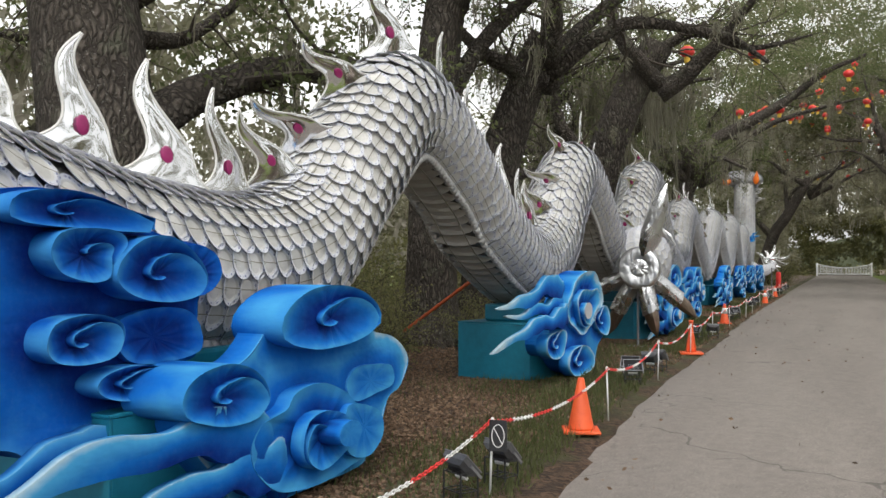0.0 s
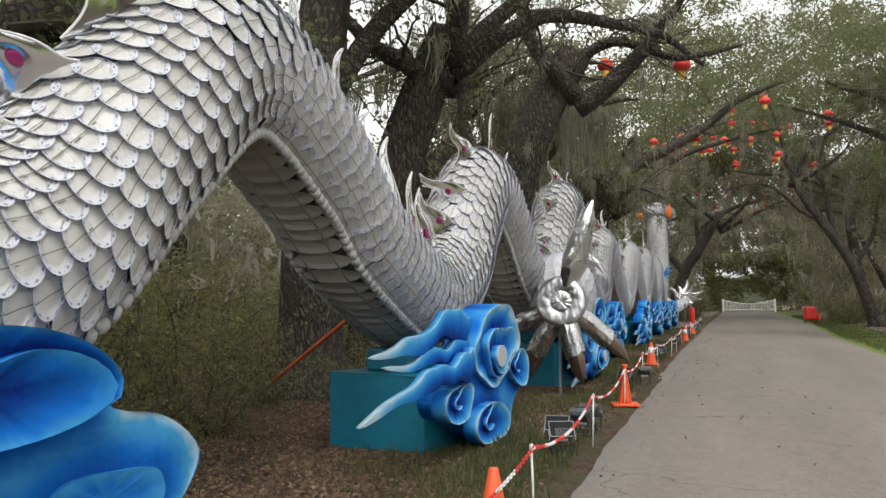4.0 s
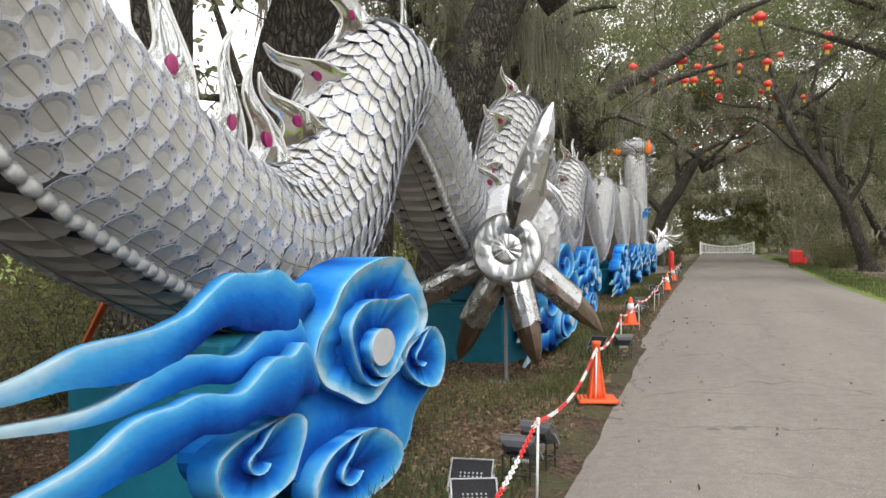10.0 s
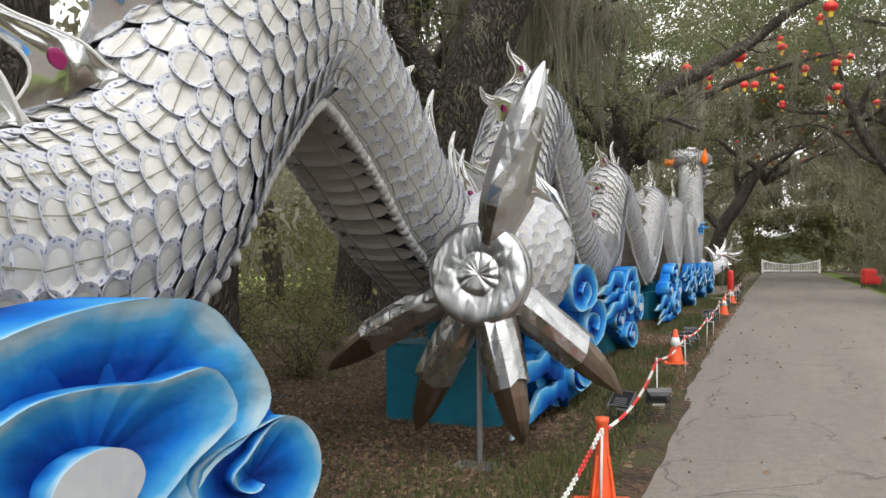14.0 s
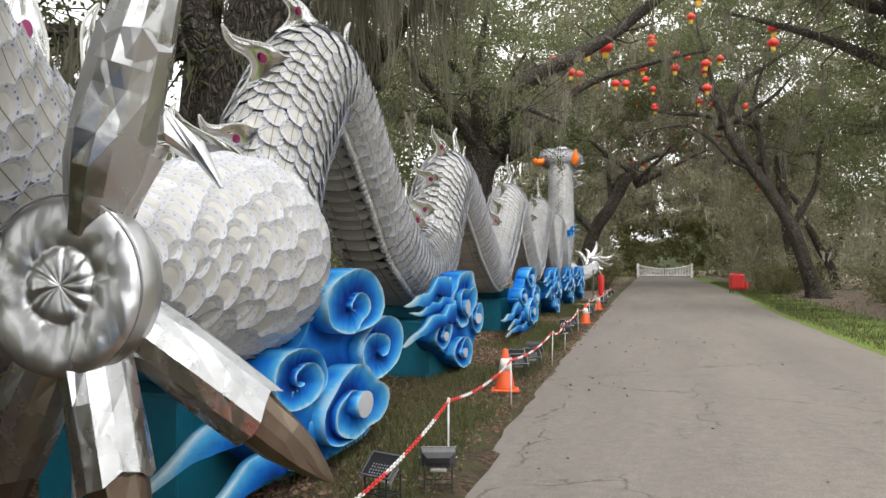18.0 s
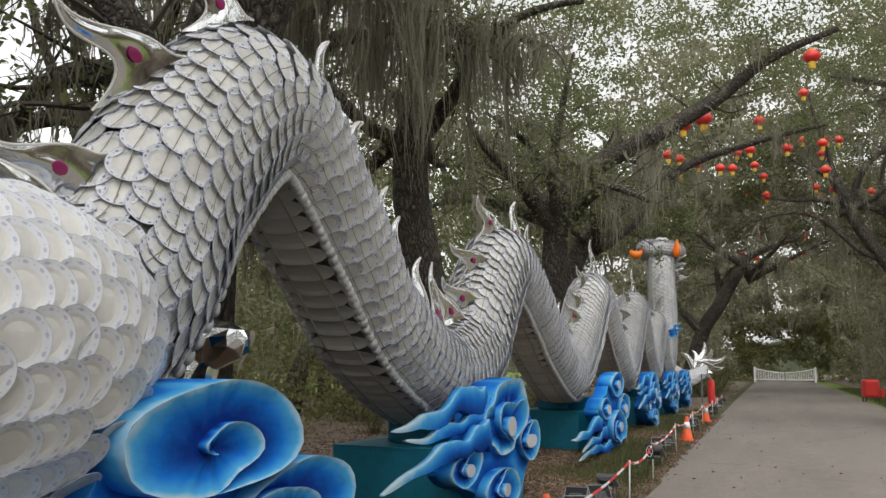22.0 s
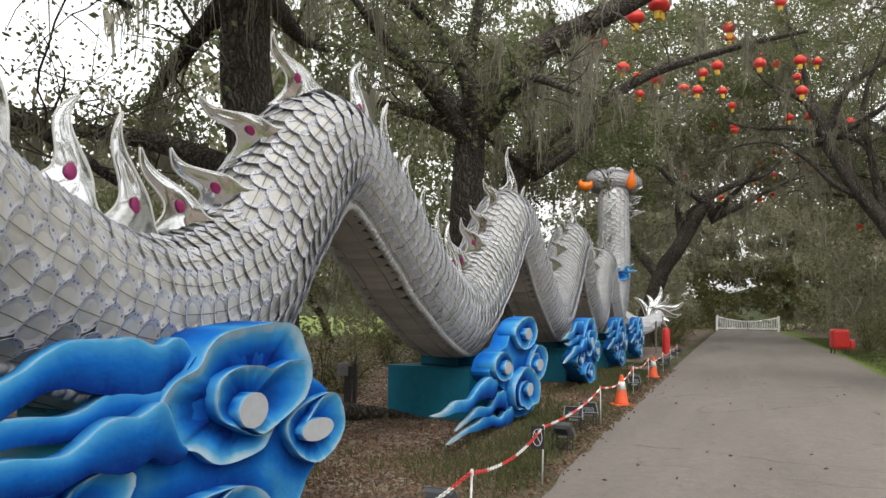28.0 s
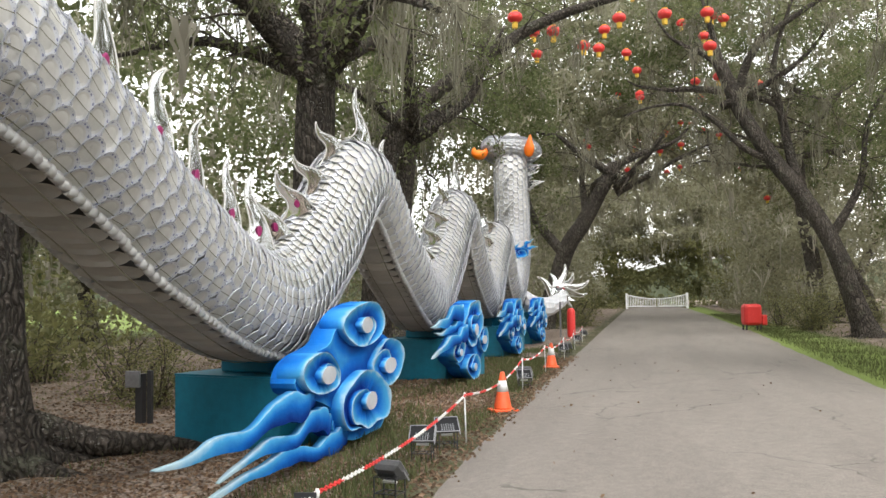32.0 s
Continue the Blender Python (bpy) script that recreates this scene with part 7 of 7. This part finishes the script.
    if moss:
        hang = np.concatenate([bl[len(bl) // 5:] for bl, _r in grown] + [pts])
        hang = hang[hang[:, 0] < moss_x]
        a = hang[g.integers(0, len(hang), moss)]
        v, f = moss_strands(a, g, moss_len, per)
        for line_, cnt in drapes:
            dl = catmull(line_, 0.15)
            a = dl[g.integers(0, len(dl), cnt)] + g.normal(0, 0.45, (cnt, 3)) * (1, 1, 0.5)
            v2, f2 = moss_strands(a, g, (1.2, 4.2), 34, 0.012, 0.26)
            v, f = np.concatenate([v, v2]), np.concatenate([f, f2 + len(v)])
        part("moss", mesh_np("moss", v - base, f, MOSS), ob, "grey-green hanging moss", kind="stuff")
    return ob


OAK = "massive live oak with dark furrowed bark, hung with grey moss"
# First four oaks: high fills are mostly unseen canopy, added for overhead shade.
oak("live_oak", OAK, [(-5.5, 4.6, -0.1), (-5.5, 4.7, 1.5), (-5.7, 4.8, 3.0), (-6.2, 4.9, 5.2), (-6.5, 5.0, 6.5)], 0.62,
    [([(-5.6, 4.9, 2.6), (-5.6, 6.0, 3.4), (-5.0, 7.2, 3.95), (-4.6, 8.8, 4.2), (-4.9, 10.5, 4.6)], 0.26), ([(-6.2, 4.9, 5.0), (-4.2, 6.5, 6.6), (-2.0, 8.0, 7.2)], 0.25)], 1, 12000, 82, fill=[((-2, 5, 9.2), (5, 5, 1.5), 5000), ((0.5, -4, 9), (5, 5, 1.5), 4000)], leaf_size=0.1)
oak("live_oak", OAK, [(-6.0, 13.6, -0.1), (-5.95, 13.5, 2.0), (-5.85, 13.4, 4.0), (-5.7, 13.4, 6.0), (-5.4, 13.4, 7.5)], 0.52,
    [([(-5.85, 13.4, 4.3), (-4.9, 13.9, 6.0), (-3.3, 14.6, 7.4), (-1.5, 15.4, 8.3)], 0.20), ([(-5.85, 13.4, 3.9), (-6.6, 11.5, 4.6), (-7.3, 9.5, 4.6)], 0.18)], 2, 6000, 50, fill=[((-1.5, 12.5, 10), (5, 4, 1.5), 7000)], leaf_size=0.1)
oak("live_oak", OAK, [(-5.9, 15.9, -0.1), (-5.7, 15.7, 2.0), (-5.35, 15.5, 3.6), (-4.95, 15.5, 4.8), (-4.3, 15.5, 6.2)], 0.54,
    [([(-4.5, 15.5, 5.6), (-3.0, 17.0, 7.4), (-1.0, 18.5, 8.6)], 0.2), ([(-5.4, 15.6, 3.3), (-5.6, 17.5, 3.6), (-5.2, 19.0, 3.9)], 0.2)], 3, 3500, 36, fill=[((-0.5, 18, 10.6), (5, 4, 1.5), 7000)], leaf_size=0.1)
oak("live_oak", OAK, [(-5.0, 21.45, -0.1), (-5.0, 21.45, 1.8), (-4.85, 21.35, 3.4), (-4.5, 21.35, 4.6), (-3.85, 21.35, 6.1), (-3.15, 21.45, 7.3)], 0.56,
    [([(-4.9, 21.45, 3.0), (-5.35, 21.55, 4.1), (-6.15, 21.65, 4.6), (-7.15, 21.85, 4.7), (-7.85, 21.85, 4.1)], 0.30), ([(-3.35, 21.45, 7.0), (-2.25, 21.45, 7.5), (-0.85, 21.55, 7.0), (0.55, 22.05, 7.3)], 0.15), ([(-4.95, 21.45, 3.3), (-5.25, 20.95, 4.6), (-5.65, 20.75, 5.4), (-5.75, 20.45, 7.0)], 0.28)], 4, 3500, 40, moss_len=(0.8, 2.2), moss_x=-4.4, auto=3, fill=[((0.25, 24.7, 11.5), (5, 4, 1.5), 5000)], leaf_size=0.1)
oak("live_oak", OAK, [(-8.2, 26.0, -0.1), (-8.0, 25.8, 2.0), (-7.7, 25.4, 4.0), (-7.2, 25.0, 6.5), (-6.8, 24.6, 8.0)], 0.34,
    [([(-7.5, 25.2, 4.6), (-6.0, 25.0, 6.3), (-4.4, 25.5, 7.4), (-2.0, 26.5, 8.2)], 0.17), ([(-7.4, 25.2, 5.2), (-5.8, 26.2, 6.6), (-4.5, 28.5, 7.4), (-3.6, 31, 7.9)], 0.17)], 5, 7000, 110, moss_len=(1.0, 3.0), moss_x=-4.0, drapes=[([(-5.6, 24.0, 6.9), (-4.6, 25.0, 7.2), (-4.0, 26.6, 7.3)], 38), ([(-5.6, 26.4, 6.7), (-4.6, 28.3, 7.4), (-4.0, 30, 7.7)], 38), ([(-6.6, 24.6, 6.3), (-5.4, 24.2, 6.9)], 14)])
oak("live_oak", OAK, [(-5.75, 30.1, -0.1), (-5.75, 30.1, 1.5), (-5.9, 30.1, 3.2), (-6.2, 30.1, 5.0), (-6.1, 30.0, 6.8)], 0.46,
    [([(-5.9, 30.3, 3.3), (-7.5, 30.2, 3.9), (-9.2, 30.1, 4.2), (-11, 30, 4.3)], 0.2), ([(-5.7, 30.6, 2.4), (-7.2, 32.5, 2.4), (-8.3, 34.5, 3.0), (-9.0, 36, 3.2)], 0.14)], 6, 10400, 80, moss_len=(0.6, 2.0), moss_x=-4.6, long_roots=[[(-5.6, 30.7, 0.3), (-5.1, 31.0, 0.12), (-4.4, 31.3, 0.06), (-3.7, 31.4, -0.05)], [(-5.9, 30.2, 0.3), (-5.7, 29.4, 0.08), (-5.3, 28.7, -0.06)]])
oak("live_oak", OAK, [(-5.0, 36.9, -0.1), (-4.95, 36.8, 2.5), (-4.85, 36.6, 4.4), (-4.75, 36.5, 5.6)], 0.44,
    [([(-4.75, 36.5, 5.5), (-4.3, 36.5, 6.3), (-3.3, 36.6, 6.9), (-2.1, 36.8, 7.5), (-0.8, 37.2, 8.3), (0.6, 37.6, 9.4), (2.2, 38, 10.1)], 0.30),
     ([(-4.8, 36.6, 5.4), (-5.7, 36.4, 6.4), (-6.6, 36.3, 7.0), (-7.1, 36.2, 8.2)], 0.20), ([(-4.8, 36.6, 5.5), (-4.9, 36.8, 7.0), (-4.7, 37, 8.4), (-4.4, 37.2, 10.0)], 0.20)], 7, 7000, 60, up=0.55, leaf_size=0.11, drapes=[([(-4.6, 36.5, 6.2), (-3.3, 36.6, 6.9), (-2.1, 36.8, 7.5)], 14), ([(-5.7, 36.4, 6.4), (-7.1, 36.2, 8.2)], 14)], moss_len=(0.4, 1.4), fill=[((2.0, 39, 12.0), (6.2, 4, 2.3), 12000), ((-5.5, 38, 10.0), (3, 3, 2.0), 6000)])
oak("live_oak", OAK, [(-6.5, 45.0, -0.1), (-6.3, 44.8, 2.5), (-6.0, 44.6, 5.0), (-5.2, 44.6, 6.5)], 0.42,
    [([(-5.3, 44.6, 6.3), (-3.8, 45.0, 7.4), (-2.0, 45.6, 8.6), (0.2, 46, 9.3), (2.4, 46.4, 9.8)], 0.22)], 8, 5000, 90, up=0.6, leaf_size=0.11, fill=[((1.5, 47, 14.5), (7, 4, 3.2), 11000)])
oak("live_oak", OAK, [(-4.2, 63.0, -0.1), (-3.6, 62.6, 1.6), (-2.9, 62.2, 3.6), (-2.2, 62.0, 4.6), (-1.4, 62, 6.0), (-0.7, 62, 7.2)], 0.42,
    [([(-0.8, 62, 7.1), (0.5, 62, 7.65), (1.7, 62, 8.0), (2.4, 62, 8.6)], 0.2), ([(-3.0, 62.2, 3.3), (-4.4, 62.2, 5.1), (-4.7, 62.2, 6.6), (-5.2, 62, 8.5)], 0.24), ([(-2.0, 62, 4.8), (-2.2, 62.5, 7.0), (-1.9, 63, 9.0)], 0.18)], 9, 6500, 110, leaf_size=0.17, spread_r=1.3, fill=[((-1, 72, 13.5), (8, 4, 6.0), 20000), ((-5, 60, 9), (2.5, 3, 2.5), 6000)])
oak("live_oak", OAK, [(7.7, 55.2, -0.1), (7.36, 55.1, 0.9), (6.6, 55, 3.2), (5.65, 55, 4.9), (4.75, 55, 6.2), (3.85, 55, 7.75), (3.45, 55, 8.8), (3.15, 55, 9.6)], 0.33,
    [([(4.9, 55, 6.0), (3.9, 54.9, 6.5), (2.9, 54.8, 7.5), (1.9, 54.7, 8.1), (0.9, 54.6, 8.1), (-0.2, 55, 7.9)], 0.13), ([(3.2, 55, 9.5), (2.85, 55, 11), (2.4, 55, 12.7), (2.2, 55, 14)], 0.13),
     ([(5.7, 55, 4.8), (5.44, 55.1, 6.0), (5.16, 55.1, 7.6), (4.94, 55.1, 8.8), (5.02, 55.1, 9.8), (5.32, 55, 10.8), (5.75, 55, 12)], 0.19), ([(3.75, 55, 8.3), (3.97, 54.9, 9.3), (4.46, 54.9, 10.15), (4.94, 54.9, 10.55), (5.8, 54.9, 11.1), (6.6, 54.9, 11.6), (7.4, 55, 12.4)], 0.17),
     ([(3.85, 55, 8.3), (4.4, 54.8, 8.2), (4.9, 54.8, 7.9), (5.24, 54.9, 7.3)], 0.13), ([(6.6, 55, 3.4), (7.6, 55.2, 5.2), (8.0, 55.4, 7.4), (9.2, 55.5, 9.2)], 0.16), ([(5.0, 55, 8.9), (5.7, 55, 8.4), (6.6, 55, 8.1), (7.6, 55, 8.6)], 0.10), ([(3.2, 55, 9.4), (2.4, 54.5, 9.9), (1.5, 54, 10.3), (0.8, 53.5, 11.2)], 0.10)],
    10, 7500, 130, auto=2, leaf_size=0.12, spread_r=1.2, fill=[((7, 62, 14.5), (7.5, 4, 5.0), 24000), ((10.0, 57, 7.5), (3.0, 4, 4.0), 14000)])
oak("live_oak", OAK, [(9.5, 38.0, -0.1), (9.0, 38, 2.5), (8.2, 38, 5.0), (7.2, 38, 7.5), (6.5, 38, 10)], 0.4,
    [([(7.6, 38, 6.6), (5.6, 39, 8.0), (3.8, 40, 9.0), (2.2, 41, 9.8)], 0.18), ([(8.4, 38, 4.5), (7.4, 40, 5.6), (6.8, 43, 6.2)], 0.15)], 11, 9000, 90, leaf_size=0.11, spread_r=1.3, crown=(3.0, 5.5), fill=[((8.6, 38, 9.5), (3.4, 6, 3.8), 24000), ((9.5, 41, 5.8), (2.0, 6, 2.8), 12000)])
oak("live_oak", OAK, [(9.0, 70.0, -0.1), (8.6, 70, 3), (8.2, 70, 6), (8.0, 70, 9)], 0.4, [], 12, 7000, 80, fill=[((7, 76, 13.5), (8, 5, 6.5), 18000)], leaf_size=0.16, spread_r=1.6, crown=(4, 6.5))
oak("live_oak", OAK, [(-8.5, 54.0, -0.1), (-8.3, 54, 3), (-8.0, 54, 6), (-7.5, 54, 9)], 0.4, [], 13, 7000, 90, fill=[((-6, 55, 11.5), (5, 5, 4), 11000)], leaf_size=0.15, spread_r=1.5, crown=(4, 6.0))
oak("live_oak", OAK, [(-9.2, 26.3, -0.1), (-8.9, 26.1, 2.2), (-9.1, 26, 4.0), (-9.4, 26, 6.0)], 0.42, [([(-9.0, 26.1, 3.0), (-7.8, 26.0, 3.6), (-6.4, 26.2, 3.4), (-5.6, 26.8, 2.8)], 0.2)], 14, 1800, 30, crown=(3, 4.5))
oak("live_oak", OAK, [(-11.0, 10.0, -0.1), (-10.8, 10, 2.2), (-10.6, 10, 4.0), (-10.4, 10, 6.0)], 0.42, [([(-10.8, 10, 2.5), (-9.4, 10.5, 2.4), (-8.0, 11, 2.0), (-7.0, 11.6, 2.4)], 0.2)], 15, 6000, 60, crown=(3.5, 5.0))

# ---- understorey shrubs ----
def shrub(x, y, size, seed, n_leaf=2300, material=None):
    g = np.random.default_rng(seed)
    ob = thing("shrub", "tangled dark evergreen shrub in the leaf litter", "shrub", "shrubs", m=pose(x, y, 0))
    stems, pts = [], []
    for k in range(11):
        a = g.uniform(0, 2 * np.pi)
        s = branch_line((0.15 * math.cos(a), 0.15 * math.sin(a), 0.0), (0.6 * math.cos(a), 0.6 * math.sin(a), 1.4), size * g.uniform(0.8, 1.5), g, 0.0, 0.35, 0.15, 0.0)
        s[:, 2] -= s[0, 2]
        stems.append(tube_np(s, np.linspace(0.02, 0.005, len(s)), 4, cap=False))
        pts.append(s[1:])
        for w in range(4):
            b = branch_line(s[g.integers(1, len(s))], g.normal(0, 1, 3) * (1, 1, 0.7), size * 0.6, g, 0.0, 0.5, 0.25, 0.0)
            stems.append(tube_np(b, np.linspace(0.009, 0.003, len(b)), 3, cap=False))
            pts.append(b)
    v, f = join_np(stems)
    part("stem", mesh_np("stem", v, f, TWIG), ob)
    pts = np.concatenate(pts)
    p = pts[g.integers(0, len(pts), n_leaf)] + g.normal(0, 0.10 * size, (n_leaf, 3))
    p[:, 2] = np.maximum(p[:, 2], 0.05)
    v, f = leaf_quads(p, 0.072, g)
    part("foliage", mesh_np("foliage", v, f, material or SHRUB), ob, kind="stuff")
    return ob


_shrubs = [shrub(-5.4, 6.9, 1.3, 101), shrub(-5.9, 8.3, 1.5, 102), shrub(-6.3, 10.2, 1.4, 103)]
for n, (x, y, s) in enumerate(((-5.0, 7.9, 0.9), (-6.9, 7.0, 1.2), (-7.2, 8.9, 1.3), (-5.2, 9.6, 0.8), (-7.6, 11.3, 1.2), (-6.0, 12.2, 1.0), (-7.0, 13.4, 1.1), (-5.6, 14.6, 0.9), (-7.4, 15.4, 1.3), (-6.6, 17.0, 1.0), (-8.6, 9.9, 1.4), (-8.9, 12.5, 1.4),
                                (-8.4, 14.8, 1.3), (-7.7, 18.2, 1.2), (-9.6, 17.0, 1.4), (-6.3, 19.0, 0.9), (-9.0, 20.6, 1.3), (-10.4, 8.0, 1.5), (-10.5, 13.8, 1.5), (-6.4, 5.8, 1.1), (-8.2, 6.0, 1.3), (-4.9, 13.0, 0.7), (-7.6, 22.4, 0.9), (-6.6, 34.6, 0.9), (-7.6, 35.6, 1.1),
                                (-8.6, 33.9, 0.8), (-6.2, 38.5, 0.9), (-7.0, 41.0, 1.2), (-10.5, 24.0, 1.2), (-11.5, 28.0, 1.2), (-12, 33, 1.3), (-11, 38, 1.4), (-9, 43, 1.5), (-8, 48, 1.5), (-3.2, 63.5, 1.5), (-2.6, 66, 1.7), (-3.8, 67, 1.6), (-4.6, 61, 1.4), (6.6, 60, 1.3), (7.4, 62, 1.6), (6.3, 65, 1.5), (8.3, 58, 1.3), (9.5, 50, 1.6), (9.0, 46, 1.5), (10, 42, 1.7))):
    c = copy_thing(_shrubs[n % 3], pose(x, y, 0, 0, 0, 67 * n))
    k = s / (1.3, 1.5, 1.4)[n % 3]
    c.scale = (k, k, k * 0.95)

# ---- woods beyond ----
def woods(name, label, centres, count, size, seed, z=(0.3, 9.0), wide=2.4, material=None, moss=0):
    g = np.random.default_rng(seed)
    c = np.asarray(centres, float)
    k = 100
    p = c[g.integers(0, len(c), count // k)]
    p = np.column_stack([p[:, 0] + g.normal(0, wide, len(p)), p[:, 1] + g.normal(0, wide, len(p)), g.uniform(z[0], z[1], len(p))])
    q = np.repeat(p, k, 0) + g.normal(0, 1, (len(p) * k, 3)) * (0.62, 0.62, 0.34)
    q[:, 2] = np.maximum(q[:, 2], 0.1)
    q = q[~((q[:, 0] > -2.4) & (q[:, 0] < 5.8) & (q[:, 2] < 6.5) & (q[:, 1] < 120.5))]
    q = q[~avenue(q)]
    v, f = leaf_quads(q, size, g)
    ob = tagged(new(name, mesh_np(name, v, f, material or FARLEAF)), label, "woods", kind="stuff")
    if moss:
        a = q[g.integers(0, len(q), moss)]
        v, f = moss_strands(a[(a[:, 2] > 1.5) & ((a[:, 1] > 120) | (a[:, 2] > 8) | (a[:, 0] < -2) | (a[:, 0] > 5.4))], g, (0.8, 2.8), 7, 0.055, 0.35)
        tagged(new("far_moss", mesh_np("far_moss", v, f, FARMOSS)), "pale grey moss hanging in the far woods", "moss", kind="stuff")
    return ob


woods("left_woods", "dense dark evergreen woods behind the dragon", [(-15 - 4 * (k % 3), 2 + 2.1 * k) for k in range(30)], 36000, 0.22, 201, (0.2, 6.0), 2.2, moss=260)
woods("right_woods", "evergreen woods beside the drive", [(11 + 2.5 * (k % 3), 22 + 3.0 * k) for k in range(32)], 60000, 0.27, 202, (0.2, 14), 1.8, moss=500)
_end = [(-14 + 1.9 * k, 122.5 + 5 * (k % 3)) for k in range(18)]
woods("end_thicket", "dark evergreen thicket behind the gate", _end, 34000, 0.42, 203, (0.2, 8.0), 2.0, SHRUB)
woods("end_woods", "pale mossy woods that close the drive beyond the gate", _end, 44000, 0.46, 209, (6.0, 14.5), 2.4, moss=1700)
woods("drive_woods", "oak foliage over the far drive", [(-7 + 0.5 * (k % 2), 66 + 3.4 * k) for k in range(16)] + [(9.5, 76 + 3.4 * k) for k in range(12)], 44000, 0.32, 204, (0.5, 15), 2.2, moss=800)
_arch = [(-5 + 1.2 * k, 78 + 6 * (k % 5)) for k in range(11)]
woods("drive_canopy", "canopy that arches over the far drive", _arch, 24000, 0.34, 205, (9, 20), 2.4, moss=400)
# Out of view: these woods are added to cut sky light and fill foil reflections.
woods("unseen_side_woods", "unseen oak woods added beside the start of the drive to block sky light", [(12.5 + 2.0 * (k % 3), -24 + 2.6 * k) for k in range(19)], 16000, 0.45, 206, (0.2, 13), 1.8, moss=150)
# Added unseen behind the start, kept low so the foil still mirrors sky.
woods("unseen_rear_woods", "unseen low woods added behind the start of the walk to shape light and reflections", [(-16 + 2.4 * k, -34 + 2 * (k % 3)) for k in range(16)], 9000, 0.45, 210, (0.2, 6), 1.5)
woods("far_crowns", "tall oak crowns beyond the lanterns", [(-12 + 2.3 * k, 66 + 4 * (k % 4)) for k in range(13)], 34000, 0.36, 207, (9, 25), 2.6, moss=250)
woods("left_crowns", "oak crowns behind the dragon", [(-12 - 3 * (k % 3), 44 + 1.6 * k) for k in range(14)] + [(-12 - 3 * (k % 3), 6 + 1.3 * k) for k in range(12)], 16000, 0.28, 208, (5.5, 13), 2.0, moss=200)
woods("mid_crowns", "oak foliage close behind the dragon", [(-9 - 2 * (k % 2), 34 + 2.6 * k) for k in range(12)], 24000, 0.18, 211, (2.5, 11.5), 1.4, LEAF, moss=150)
woods("left_thicket", "dark tangled thicket behind the dragon", [(-11.5 - 2 * (k % 3), 3 + 1.7 * k) for k in range(24)], 17000, 0.17, 214, (0.1, 2.6), 1.1, SHRUB, moss=120)
woods("left_screen", "oak foliage behind the start of the dragon", [(-13 - 2 * (k % 2), 3 + 1.8 * k) for k in range(9)], 2600, 0.16, 215, (2.0, 5.5), 1.3, FARLEAF, moss=160)
woods("left_backing", "dim oak woods far behind the dragon", [(-19 - 3 * (k % 2), 28 + 2.6 * k) for k in range(18)], 36000, 0.30, 216, (2.2, 6.5), 1.8, moss=260)
# trunks in the woods
_g = np.random.default_rng(77)
for k in range(34):
    sx = -1 if k % 2 else 1
    y = _g.uniform(6, 118)
    x = (-12 - _g.uniform(0, 8)) if sx < 0 else (10.5 + _g.uniform(0, 7))
    if sx > 0 and y < 25:
        y += 25
    ln = branch_line((x, y, 0), (_g.normal(0, 0.3), _g.normal(0, 0.3), 1), _g.uniform(6, 10), _g, 0.0, 0.18, 0.8)
    ln[0, 2] = -0.2
    v, f = tube_np(ln, np.linspace(_g.uniform(0.2, 0.38), 0.08, len(ln)), 9, 0.1, k)
    thing("woodland_trunk", "dark trunk of an oak in the woods", "tree trunk", "woodland trunks", mesh_np("woodland_trunk", v, f, BARK, smooth=True))

# plain distance beyond the trees
_a = np.linspace(0, 2 * np.pi, 121)
_rr = 190.0
_top = 9 + 2.5 * np.sin(_a * 7) + 1.8 * np.sin(_a * 17 + 1) + _g.normal(0, 0.8, 121)
v = np.concatenate([np.column_stack([np.cos(_a) * _rr, 50 + np.sin(_a) * _rr, 0 * _a - 1]), np.column_stack([np.cos(_a) * _rr, 50 + np.sin(_a) * _rr, _top])])
i = np.arange(120)
tagged(new("backdrop", mesh_np("backdrop", v, np.stack([i, i + 1, 121 + i + 1, 121 + i], 1), surface("far_treeline", (0.03, 0.04, 0.02), (0.09, 0.10, 0.055), 0.9, fine=2.0, coarse=0.15, bump=0))), "far dark treeline", "backdrop", kind="structure")
